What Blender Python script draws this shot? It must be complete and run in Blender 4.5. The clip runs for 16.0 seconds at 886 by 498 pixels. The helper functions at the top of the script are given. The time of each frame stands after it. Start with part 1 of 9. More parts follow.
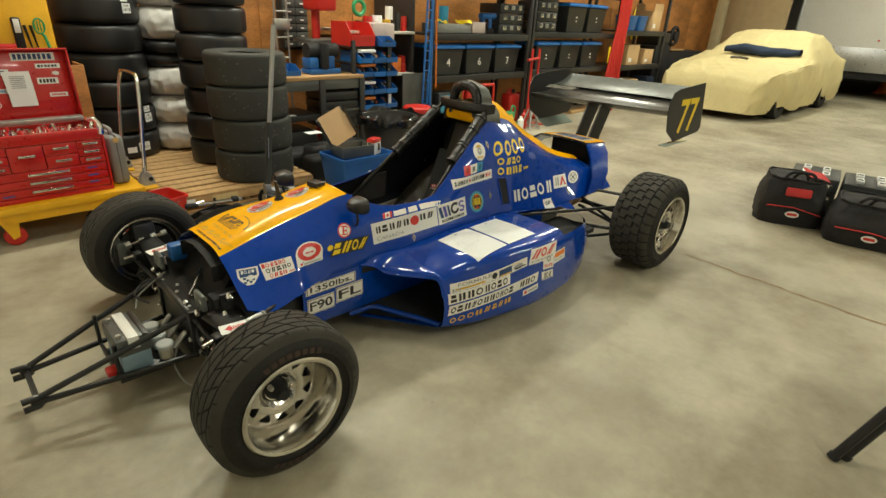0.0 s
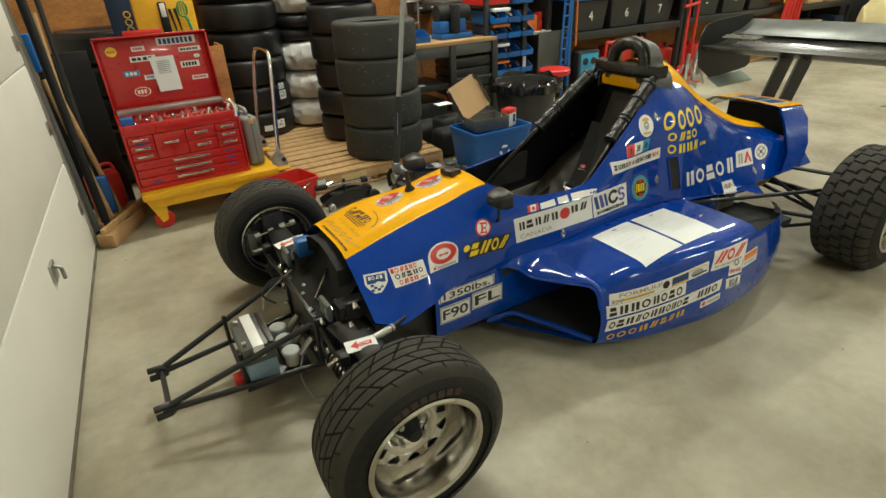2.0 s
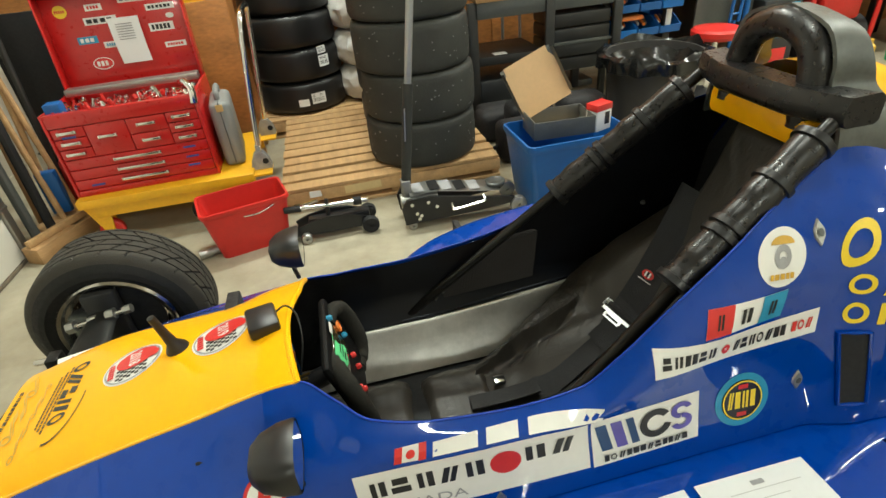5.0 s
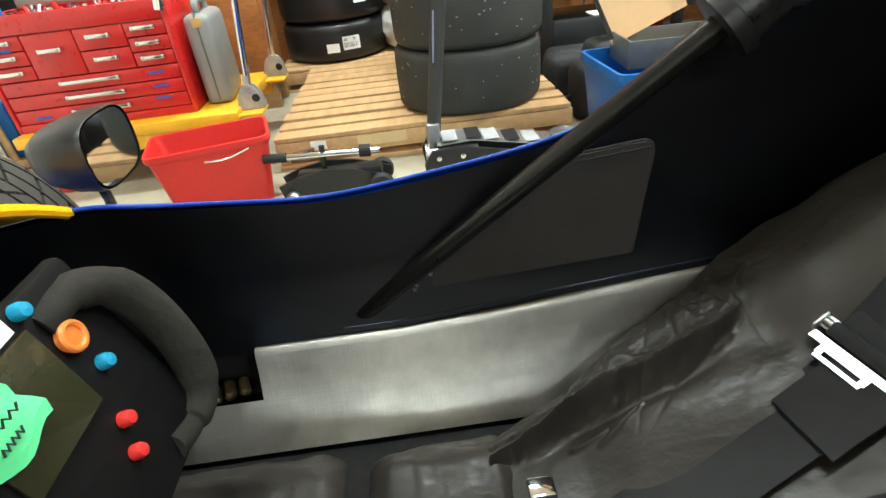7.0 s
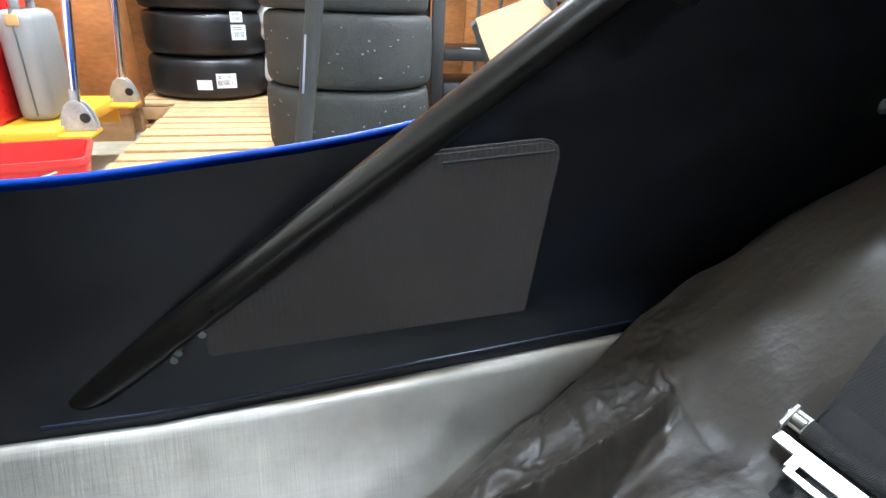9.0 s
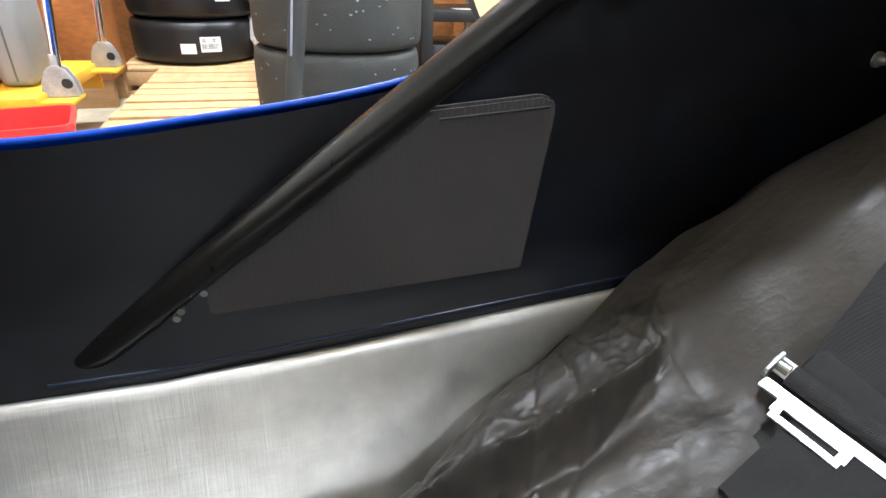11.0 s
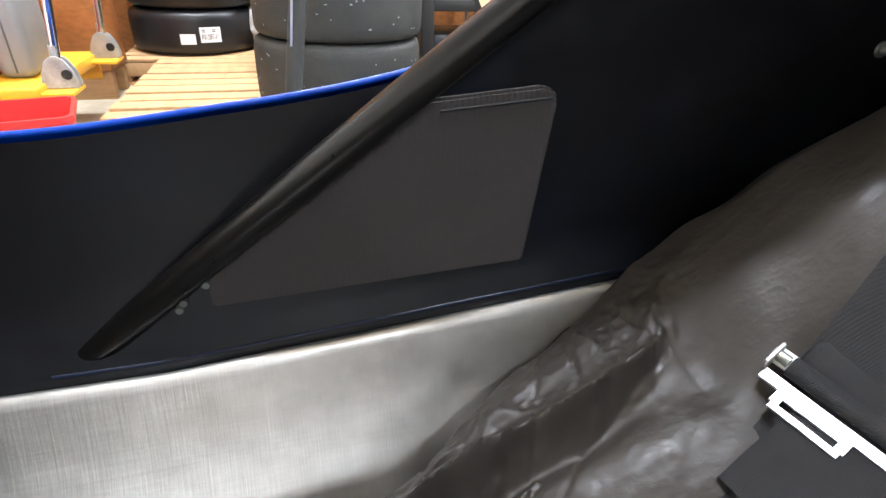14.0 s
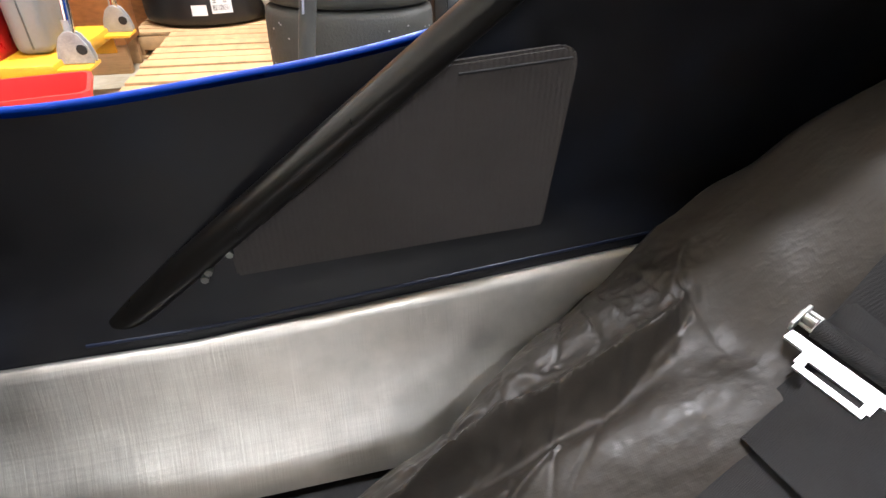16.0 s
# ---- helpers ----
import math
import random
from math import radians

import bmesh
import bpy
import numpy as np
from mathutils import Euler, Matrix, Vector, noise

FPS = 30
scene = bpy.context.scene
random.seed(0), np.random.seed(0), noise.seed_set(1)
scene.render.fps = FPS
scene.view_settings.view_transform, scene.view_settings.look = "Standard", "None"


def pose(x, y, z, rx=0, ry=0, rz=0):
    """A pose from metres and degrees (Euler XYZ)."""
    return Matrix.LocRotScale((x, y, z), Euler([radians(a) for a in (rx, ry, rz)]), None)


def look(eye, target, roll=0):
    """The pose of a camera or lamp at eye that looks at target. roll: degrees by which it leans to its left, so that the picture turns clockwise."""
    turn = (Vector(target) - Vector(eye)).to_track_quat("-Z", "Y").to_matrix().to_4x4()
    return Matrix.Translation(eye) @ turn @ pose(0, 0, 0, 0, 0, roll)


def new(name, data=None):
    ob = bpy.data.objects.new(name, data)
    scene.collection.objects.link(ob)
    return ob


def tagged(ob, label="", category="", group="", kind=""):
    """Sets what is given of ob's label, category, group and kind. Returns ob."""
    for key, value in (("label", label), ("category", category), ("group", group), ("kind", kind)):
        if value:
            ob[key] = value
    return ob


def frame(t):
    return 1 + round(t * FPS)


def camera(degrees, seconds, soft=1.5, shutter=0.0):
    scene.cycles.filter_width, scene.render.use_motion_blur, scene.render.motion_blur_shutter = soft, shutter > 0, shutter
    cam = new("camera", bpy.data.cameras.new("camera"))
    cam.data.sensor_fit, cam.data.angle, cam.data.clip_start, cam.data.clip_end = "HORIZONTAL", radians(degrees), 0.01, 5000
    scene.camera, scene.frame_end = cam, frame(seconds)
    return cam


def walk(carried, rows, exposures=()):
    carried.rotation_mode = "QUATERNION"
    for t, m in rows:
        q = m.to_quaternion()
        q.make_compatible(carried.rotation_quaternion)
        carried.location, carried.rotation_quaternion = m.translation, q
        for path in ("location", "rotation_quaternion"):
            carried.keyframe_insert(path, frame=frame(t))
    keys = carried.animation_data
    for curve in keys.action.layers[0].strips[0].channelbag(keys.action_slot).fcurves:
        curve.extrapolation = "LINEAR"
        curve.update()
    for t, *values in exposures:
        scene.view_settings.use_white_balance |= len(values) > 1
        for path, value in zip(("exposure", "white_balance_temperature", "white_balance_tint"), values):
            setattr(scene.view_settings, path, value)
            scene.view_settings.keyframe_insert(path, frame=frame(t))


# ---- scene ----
cam = camera(79.9, 16.0)
PATH = [
    (0, (-0.634, -2.171, 1.474), (0.654, -0.878, 0.655), 2.9),
    (0.5, (-0.608, -2.156, 1.472), (0.64, -0.838, 0.632), 1.8),
    (1, (-0.511, -2.135, 1.464), (0.572, -0.693, 0.6), 0.5),
    (1.5, (-0.469, -2.017, 1.444), (0.512, -0.519, 0.554), -0.7),
    (2, (-0.455, -1.793, 1.444), (0.434, -0.27, 0.502), -2.5),
    (2.5, (-0.27, -1.652, 1.421), (0.573, -0.126, 0.44), -5.1),
    (3, (0.02, -1.475, 1.431), (0.837, 0.04, 0.413), -6.9),
    (3.5, (0.238, -1.207, 1.39), (1.038, 0.294, 0.338), -7.0),
    (4, (0.453, -1.045, 1.367), (1.109, 0.528, 0.321), -6.1),
    (4.2, (0.553, -1.019, 1.354), (1.097, 0.606, 0.322), -5.3),
    (6.3, (0.98, -0.448, 1.074), (1.121, 1.185, -0.073), -7.1),
    (6.5, (0.99, -0.383, 0.986), (1.101, 1.257, -0.154), -7.0),
    (7, (1.022, -0.269, 0.813), (1.079, 1.427, -0.245), -6.6),
    (7.5, (1.047, -0.212, 0.701), (1.192, 1.546, -0.241), -3.3),
    (8, (1.08, -0.171, 0.678), (1.348, 1.617, -0.177), -0.1),
    (8.5, (1.099, -0.092, 0.676), (1.515, 1.685, -0.141), 2.4),
    (9, (1.101, -0.086, 0.67), (1.593, 1.66, -0.172), 2.7),
    (9.2, (1.099, -0.087, 0.667), (1.621, 1.646, -0.184), 2.9),
    (11.5, (1.095, -0.093, 0.665), (1.604, 1.58, -0.305), 2.5),
    (12, (1.095, -0.093, 0.666), (1.605, 1.575, -0.314), 2.5),
    (12.5, (1.095, -0.093, 0.668), (1.601, 1.574, -0.314), 2.4),
    (13, (1.095, -0.093, 0.668), (1.599, 1.575, -0.314), 2.4),
    (13.5, (1.096, -0.093, 0.667), (1.6, 1.575, -0.313), 2.5),
    (14, (1.095, -0.093, 0.666), (1.599, 1.575, -0.315), 2.4),
    (14.5, (1.096, -0.091, 0.664), (1.594, 1.573, -0.326), 2.2),
    (15, (1.091, -0.093, 0.659), (1.573, 1.562, -0.355), 1.8),
    (15.5, (1.093, -0.095, 0.66), (1.55, 1.546, -0.387), 1.2),
    (16, (1.092, -0.093, 0.663), (1.523, 1.534, -0.416), 0.5),
]
LIGHT = [(0, -0.05, 6600, 10), (2, -0.02, 6200, 10), (3, 0.08, 6080, 10), (4.2, 0.25, 6050, 10), (6.3, 0.85, 5850, 10), (7, 1.2, 5560, 11), (8, 1.75, 5250, 14), (8.6, 2.0, 5020, 17), (11.5, 1.98, 5340, 22), (14, 1.97, 5360, 25), (16, 1.90, 5600, 27)]
walk(cam, [(t, look(eye, target, roll)) for t, eye, target, roll in PATH], LIGHT)

from mathutils.bvhtree import BVHTree

# ---- light ----
world = bpy.data.worlds.new("world")
scene.world = world
world.use_nodes = True
world.node_tree.nodes["Background"].inputs[0].default_value = (0.9, 0.95, 1.0, 1)
world.node_tree.nodes["Background"].inputs[1].default_value = 0.02
LAMP_W, LAMP_COL, CEIL = 83.0, (0.97, 0.99, 0.81), 3.9
# y -5 row added as flank fill, last one added to brighten the trailer
LAMPS = [(0.9, 2.5, 1.0), (4.0, 2.5, 0.95), (7.4, 2.2, 0.9), (11.0, 1.0, 1.0), (1.2, 0.05, 0.38), (4.7, 0.05, 0.45), (1.2, -5.0, 0.9), (4.9, -5.0, 0.9), (8.8, -4.4, 1.2), (13.2, -1.6, 1.0)]


# ---- materials ----
def mat(name, col, rough=0.5, metal=0.0, var=0.12, scale=6.0, bump=0.0, bscale=80.0, coat=0.0, rvar=0.12, stretch=(1, 1, 1), spec=0.5, emit=0.0, alpha=1.0, trans=0.0):
    m = bpy.data.materials.new(name)
    m.use_nodes = True
    nt = m.node_tree
    n, l = nt.nodes, nt.links
    p = n["Principled BSDF"]
    tc, mp = n.new("ShaderNodeTexCoord"), n.new("ShaderNodeMapping")
    mp.inputs["Scale"].default_value = stretch
    l.new(tc.outputs["Object"], mp.inputs[0])
    oi = n.new("ShaderNodeObjectInfo")
    add = n.new("ShaderNodeVectorMath")
    l.new(mp.outputs[0], add.inputs[0])
    l.new(oi.outputs["Random"], add.inputs[1])
    a, b = n.new("ShaderNodeTexNoise"), n.new("ShaderNodeTexNoise")
    for q, s in ((a, scale), (b, scale * 9)):
        q.inputs["Scale"].default_value = s
        q.inputs["Detail"].default_value = 6
        l.new(add.outputs[0], q.inputs["Vector"])
    mixf = n.new("ShaderNodeMix")
    mixf.inputs["Factor"].default_value = 0.4
    l.new(a.outputs["Fac"], mixf.inputs["A"])
    l.new(b.outputs["Fac"], mixf.inputs["B"])
    ramp = n.new("ShaderNodeValToRGB")
    ramp.color_ramp.elements[0].position, ramp.color_ramp.elements[1].position = 0.3, 0.7
    ramp.color_ramp.elements[0].color = (*[c * (1 - var) for c in col[:3]], 1)
    ramp.color_ramp.elements[1].color = (*[min(1, c * (1 + var)) for c in col[:3]], 1)
    l.new(mixf.outputs["Result"], ramp.inputs[0])
    l.new(ramp.outputs[0], p.inputs["Base Color"])
    mr = n.new("ShaderNodeMapRange")
    mr.inputs["From Min"].default_value, mr.inputs["From Max"].default_value = 0.3, 0.7
    mr.inputs["To Min"].default_value, mr.inputs["To Max"].default_value = max(0.02, rough * (1 - rvar)), min(1, rough * (1 + rvar))
    l.new(b.outputs["Fac"], mr.inputs[0])
    l.new(mr.outputs[0], p.inputs["Roughness"])
    p.inputs["Metallic"].default_value = metal
    p.inputs["Specular IOR Level"].default_value = spec
    p.inputs["Coat Weight"].default_value = coat
    p.inputs["Coat Roughness"].default_value = 0.025
    p.inputs["Transmission Weight"].default_value = trans
    if emit:
        p.inputs["Emission Color"].default_value = (*col[:3], 1)
        p.inputs["Emission Strength"].default_value = emit
    if bump:
        c, bp = n.new("ShaderNodeTexNoise"), n.new("ShaderNodeBump")
        c.inputs["Scale"].default_value, c.inputs["Detail"].default_value = bscale, 5
        l.new(add.outputs[0], c.inputs["Vector"])
        bp.inputs["Strength"].default_value, bp.inputs["Distance"].default_value = bump, 0.004
        l.new(c.outputs["Fac"], bp.inputs["Height"])
        l.new(bp.outputs[0], p.inputs["Normal"])
    return m


def concrete():
    m = mat("concrete", (0.412, 0.385, 0.301), 0.5, 0, 0.17, 2.6, 0.14, 160, rvar=0.35)
    nt = m.node_tree
    n, l = nt.nodes, nt.links
    p = n["Principled BSDF"]
    src = p.inputs["Base Color"].links[0].from_socket
    tc = n.new("ShaderNodeTexCoord")
    # broad blotches of old spills, and fine dark specks
    big, spk = n.new("ShaderNodeTexNoise"), n.new("ShaderNodeTexVoronoi")
    big.inputs["Scale"].default_value, big.inputs["Detail"].default_value, big.inputs["Roughness"].default_value = 0.75, 9, 0.66
    spk.inputs["Scale"].default_value = 5.0
    l.new(tc.outputs["Object"], big.inputs["Vector"])
    l.new(tc.outputs["Object"], spk.inputs["Vector"])
    r1, r2 = n.new("ShaderNodeValToRGB"), n.new("ShaderNodeValToRGB")
    e = r1.color_ramp.elements
    e[0].position, e[0].color, e[1].position, e[1].color = 0.37, (0.55, 0.495, 0.415, 1), 0.60, (1.08, 1.06, 1.03, 1)
    e = r2.color_ramp.elements
    e[0].position, e[0].color, e[1].position, e[1].color = 0.015, (0.45, 0.42, 0.38, 1), 0.035, (1, 1, 1, 1)
    l.new(big.outputs["Fac"], r1.inputs[0])
    l.new(spk.outputs["Distance"], r2.inputs[0])
    m1, m2 = n.new("ShaderNodeMix"), n.new("ShaderNodeMix")
    for q in (m1, m2):
        q.data_type, q.blend_type = "RGBA", "MULTIPLY"
        q.inputs["Factor"].default_value = 1.0
    l.new(src, m1.inputs["A"]); l.new(r1.outputs[0], m1.inputs["B"])
    l.new(m1.outputs["Result"], m2.inputs["A"]); l.new(r2.outputs[0], m2.inputs["B"])
    l.new(m2.outputs["Result"], p.inputs["Base Color"])
    return m


M = dict(
    floor=concrete(),
    osb=mat("plywood_sheet", (0.40, 0.165, 0.042), 0.55, 0, 0.5, 2.6, 0.2, 40, stretch=(1, 1, 2.5)),
    drywall=mat("painted_wall", (0.62, 0.58, 0.48), 0.7, 0, 0.06, 2, 0.05),
    door=mat("white_door_panel", (0.74, 0.73, 0.66), 0.5, 0, 0.05, 2, 0.06, 300),
    ceil=mat("ceiling_board", (0.7, 0.68, 0.62), 0.8, 0, 0.05),
    steel=mat("galvanised_steel", (0.42, 0.42, 0.40), 0.38, 0.9, 0.2, 14, 0.05),
    blue=mat("blue_gelcoat", (0.0005, 0.045, 0.335), 0.3, 0, 0.08, 3, 0.0, coat=1.0, rvar=0.2, spec=0.05),
    blueedge=mat("blue_edge", (0.006, 0.042, 0.34), 0.42, 0, 0.25, 30, coat=0.15, spec=0.25),
    yellow=mat("yellow_gelcoat", (0.95, 0.46, 0.0), 0.35, 0, 0.05, 3, coat=0.35, rvar=0.2, spec=0.05),
    yellow_gloss=mat("yellow_gelcoat_edge", (0.95, 0.46, 0.0), 0.25, 0, 0.05, 3, coat=1.0, spec=0.3),
    mark=mat("faded_sidewall_mark", (0.045, 0.026, 0.020), 0.75, 0, 0.3, 20),
    white=mat("white_vinyl", (0.80, 0.79, 0.76), 0.35, 0, 0.04, 10, coat=0.3),
    paper=mat("white_paper", (0.82, 0.83, 0.83), 0.7, 0, 0.03, 12),
    ink=mat("black_ink", (0.012, 0.012, 0.013), 0.4, 0, 0.15, 30),
    grey_ink=mat("grey_ink", (0.33, 0.33, 0.34), 0.5, 0, 0.15, 30),
    faint_ink=mat("faint_grey_print", (0.56, 0.56, 0.56), 0.6, 0, 0.1, 30),
    red_ink=mat("red_ink", (0.62, 0.03, 0.025), 0.35, 0, 0.08, 20),
    yel_ink=mat("yellow_ink", (0.85, 0.62, 0.02), 0.35, 0, 0.06, 20),
    gold_ink=mat("gold_ink", (0.62, 0.36, 0.03), 0.4, 0, 0.15, 20),
    navy_ink=mat("navy_ink", (0.01, 0.05, 0.16), 0.4, 0, 0.1, 20),
    violet_ink=mat("violet_ink", (0.10, 0.08, 0.40), 0.4, 0, 0.1, 20),
    cyan_ink=mat("cyan_ink", (0.03, 0.28, 0.48), 0.4, 0, 0.1, 20),
    orange_ink=mat("orange_ink", (0.75, 0.2, 0.03), 0.4, 0, 0.1, 20),
    rubber=mat("tyre_rubber", (0.0115, 0.011, 0.0102), 0.60, 0, 0.35, 9, 0.25, 180, rvar=0.2, spec=0.3),
    tread=mat("worn_tread_rubber", (0.031, 0.027, 0.020), 0.76, 0, 0.4, 12, 0.35, 220),
    groove=mat("groove_shade_rubber", (0.008, 0.0075, 0.0065), 0.8, 0, 0.3, 12),
    slick=mat("used_slick_rubber", (0.029, 0.030, 0.0255), 0.66, 0, 0.45, 5, 0.45, 120),
    newtyre=mat("new_tyre_rubber", (0.010, 0.010, 0.011), 0.42, 0, 0.3, 6, 0.1),
    polish=mat("polished_alloy", (0.62, 0.60, 0.56), 0.16, 1.0, 0.06, 18, 0.03, 120, rvar=0.4),
    chrome=mat("chrome", (0.75, 0.75, 0.74), 0.12, 1.0, 0.1, 20),
    plated=mat("bright_plated_steel", (0.93, 0.95, 0.96), 0.42, 0.75, 0.05, 40),
    cast=mat("galvanised_casting", (0.36, 0.37, 0.37), 0.5, 0.35, 0.3, 25, 0.15, 90),
    alu=None,
    black=mat("black_satin", (0.012, 0.012, 0.013), 0.38, 0, 0.3, 15, 0.06),
    matt=mat("black_matt", (0.010, 0.010, 0.011), 0.75, 0, 0.3, 10, 0.1),
    liner=mat("dark_liner", (0.0030, 0.0030, 0.0041), 0.42, 0, 0.4, 5, 0.05, 4, spec=0.32, rvar=0.15),
    bar=mat("rubbed_black_bar", (0.0050, 0.0044, 0.0038), 0.31, 0, 0.3, 10, 0.05, 40, spec=0.40, stretch=(1, 1, 0.4)),
    pad=mat("grey_foam_pad", (0.044, 0.0395, 0.0385), 0.85, 0, 0.14, 12, 0.2, 300, spec=0.3),
    vinyl=mat("black_vinyl", (0.043, 0.0372, 0.031), 0.50, 0, 0.34, 5, 0.08, 60, rvar=0.3, spec=0.5, stretch=(1, 2.2, 1)),
    sleeve=mat("black_padding", (0.013, 0.012, 0.012), 0.33, 0, 0.35, 12, 0.05, 30, rvar=0.3),
    web=mat("belt_webbing", (0.022, 0.0215, 0.0225), 0.58, 0, 0.25, 60, 0.0),
    gun=mat("gunmetal", (0.13, 0.138, 0.130), 0.42, 0.4, 0.35, 10, 0.05, 60, rvar=0.3),
    carbon=mat("dark_wing_skin", (0.060, 0.057, 0.050), 0.34, 0.3, 0.55, 9, 0.06, 70, coat=0.25, rvar=0.35),
    red=mat("red_enamel", (0.50, 0.012, 0.010), 0.3, 0, 0.10, 5, 0.02, coat=0.4),
    redplastic=mat("red_plastic", (0.55, 0.022, 0.015), 0.42, 0, 0.1, 5),
    caryellow=mat("yellow_enamel", (0.80, 0.42, 0.01), 0.38, 0, 0.12, 8, 0.05),
    wood=mat("pallet_wood", (0.50, 0.31, 0.14), 0.7, 0, 0.22, 3, 0.2, 60, stretch=(9, 1.2, 9)),
    woodx=mat("timber", (0.42, 0.25, 0.11), 0.7, 0, 0.3, 3, 0.2, 60, stretch=(1.2, 9, 9)),
    card=mat("cardboard", (0.62, 0.41, 0.21), 0.75, 0, 0.08, 6, 0.06),
    greycase=mat("grey_plastic", (0.22, 0.225, 0.22), 0.5, 0, 0.08, 9, 0.12, 200),
    suede=mat("worn_suede", (0.021, 0.0195, 0.016), 0.9, 0, 0.45, 14, 0.3, 160, spec=0.25),
    bluebin=mat("blue_plastic", (0.012, 0.11, 0.36), 0.42, 0, 0.1, 5),
    bluelid=mat("blue_lid_plastic", (0.008, 0.15, 0.50), 0.4, 0, 0.1, 5),
    tote=mat("black_tote_plastic", (0.022, 0.024, 0.026), 0.42, 0, 0.2, 6),
    bag=mat("white_plastic_bag", (0.62, 0.61, 0.59), 0.35, 0, 0.15, 6, 0.6, 14),
    bagblack=mat("black_bin_bag", (0.008, 0.008, 0.008), 0.2, 0, 0.3, 9, 0.9, 18),
    cover=mat("tan_car_cover", (0.68, 0.575, 0.30), 0.8, 0, 0.10, 2.5, 0.5, 12),
    navy=mat("navy_cloth", (0.012, 0.025, 0.06), 0.85, 0, 0.25, 6, 0.4, 30),
    shelf=mat("shelf_steel", (0.028, 0.028, 0.027), 0.45, 0.2, 0.2, 8),
    whiteshelf=mat("white_shelf", (0.6, 0.58, 0.5), 0.5, 0, 0.1, 8),
    green=mat("green_plastic", (0.03, 0.32, 0.12), 0.4, 0, 0.1, 8),
    greenpaper=mat("green_sticky_note", (0.12, 0.60, 0.24), 0.7, 0, 0.05, 20),
    translu=mat("clear_plastic", (0.5, 0.42, 0.4), 0.25, 0, 0.1, 8),
    glassy=mat("clear_sheet", (0.32, 0.42, 0.40), 0.1, 0, 0.05, 5, coat=0.5),
    bagred=mat("red_nylon", (0.50, 0.03, 0.03), 0.75, 0, 0.15, 10, 0.3, 60),
    bagblk=mat("black_nylon", (0.011, 0.010, 0.011), 0.75, 0, 0.25, 10, 0.4, 60),
    lens=mat("lamp_diffuser", (1.0, 0.93, 0.78), 0.4, emit=9.0),
    grey=mat("grey_paint", (0.10, 0.105, 0.10), 0.4, 0.2, 0.15, 8),
    trailer=mat("trailer_skin", (0.74, 0.74, 0.73), 0.3, 0, 0.03, 2),
    trailer_low=mat("trailer_stoneguard", (0.45, 0.46, 0.47), 0.3, 0.7, 0.08, 4),
    glove=mat("worn_cloth", (0.12, 0.11, 0.09), 0.9, 0, 0.3, 20, 0.5, 60),
)


def brushed():
    """Bare sheet with fine cross-hatched scuffs, smeared patches and a few deeper scratches."""
    m = mat("scuffed_aluminium", (0.52, 0.507, 0.472), 0.34, 1.0, 0.16, 7, 0.0, rvar=0.10)
    nt = m.node_tree
    n, l = nt.nodes, nt.links
    p = n["Principled BSDF"]
    tc, bp = n.new("ShaderNodeTexCoord"), n.new("ShaderNodeBump")
    total = None
    for turn, scale, weight in ((8, (420, 16, 16), 0.40), (-25, (300, 14, 14), 0.35), (80, (700, 26, 26), 0.45), (6, (10, 200, 200), 0.8), (38, (90, 3, 3), 0.5)):
        mp, w, k = n.new("ShaderNodeMapping"), n.new("ShaderNodeTexNoise"), n.new("ShaderNodeMath")
        mp.inputs["Scale"].default_value = scale
        mp.inputs["Rotation"].default_value = (0, radians(turn), 0)
        l.new(tc.outputs["Object"], mp.inputs[0])
        l.new(mp.outputs[0], w.inputs["Vector"])
        w.inputs["Scale"].default_value, w.inputs["Detail"].default_value = 1.0, 3
        k.operation = "MULTIPLY_ADD"
        k.inputs[1].default_value = weight
        l.new(w.outputs["Fac"], k.inputs[0])
        if total:
            l.new(total, k.inputs[2])
        else:
            k.inputs[2].default_value = 0.0
        total = k.outputs[0]
    l.new(total, bp.inputs["Height"])
    bp.inputs["Strength"].default_value, bp.inputs["Distance"].default_value = 0.22, 0.0012
    # slow waves in the sheet itself
    slow, b2 = n.new("ShaderNodeTexNoise"), n.new("ShaderNodeBump")
    slow.inputs["Scale"].default_value, slow.inputs["Detail"].default_value = 9.0, 2
    l.new(tc.outputs["Object"], slow.inputs["Vector"])
    l.new(slow.outputs["Fac"], b2.inputs["Height"])
    b2.inputs["Strength"].default_value, b2.inputs["Distance"].default_value = 0.5, 0.010
    l.new(bp.outputs[0], b2.inputs["Normal"])
    l.new(b2.outputs[0], p.inputs["Normal"])
    # greasy patches
    pat, mr = n.new("ShaderNodeTexNoise"), n.new("ShaderNodeMapRange")
    pat.inputs["Scale"].default_value, pat.inputs["Detail"].default_value, pat.inputs["Roughness"].default_value = 11.0, 7, 0.65
    l.new(tc.outputs["Object"], pat.inputs["Vector"])
    mr.inputs["From Min"].default_value, mr.inputs["From Max"].default_value = 0.36, 0.64
    mr.inputs["To Min"].default_value, mr.inputs["To Max"].default_value = 0.40, 0.56
    l.new(pat.outputs["Fac"], mr.inputs[0])
    l.new(mr.outputs[0], p.inputs["Roughness"])
    return m


M["alu"] = brushed()


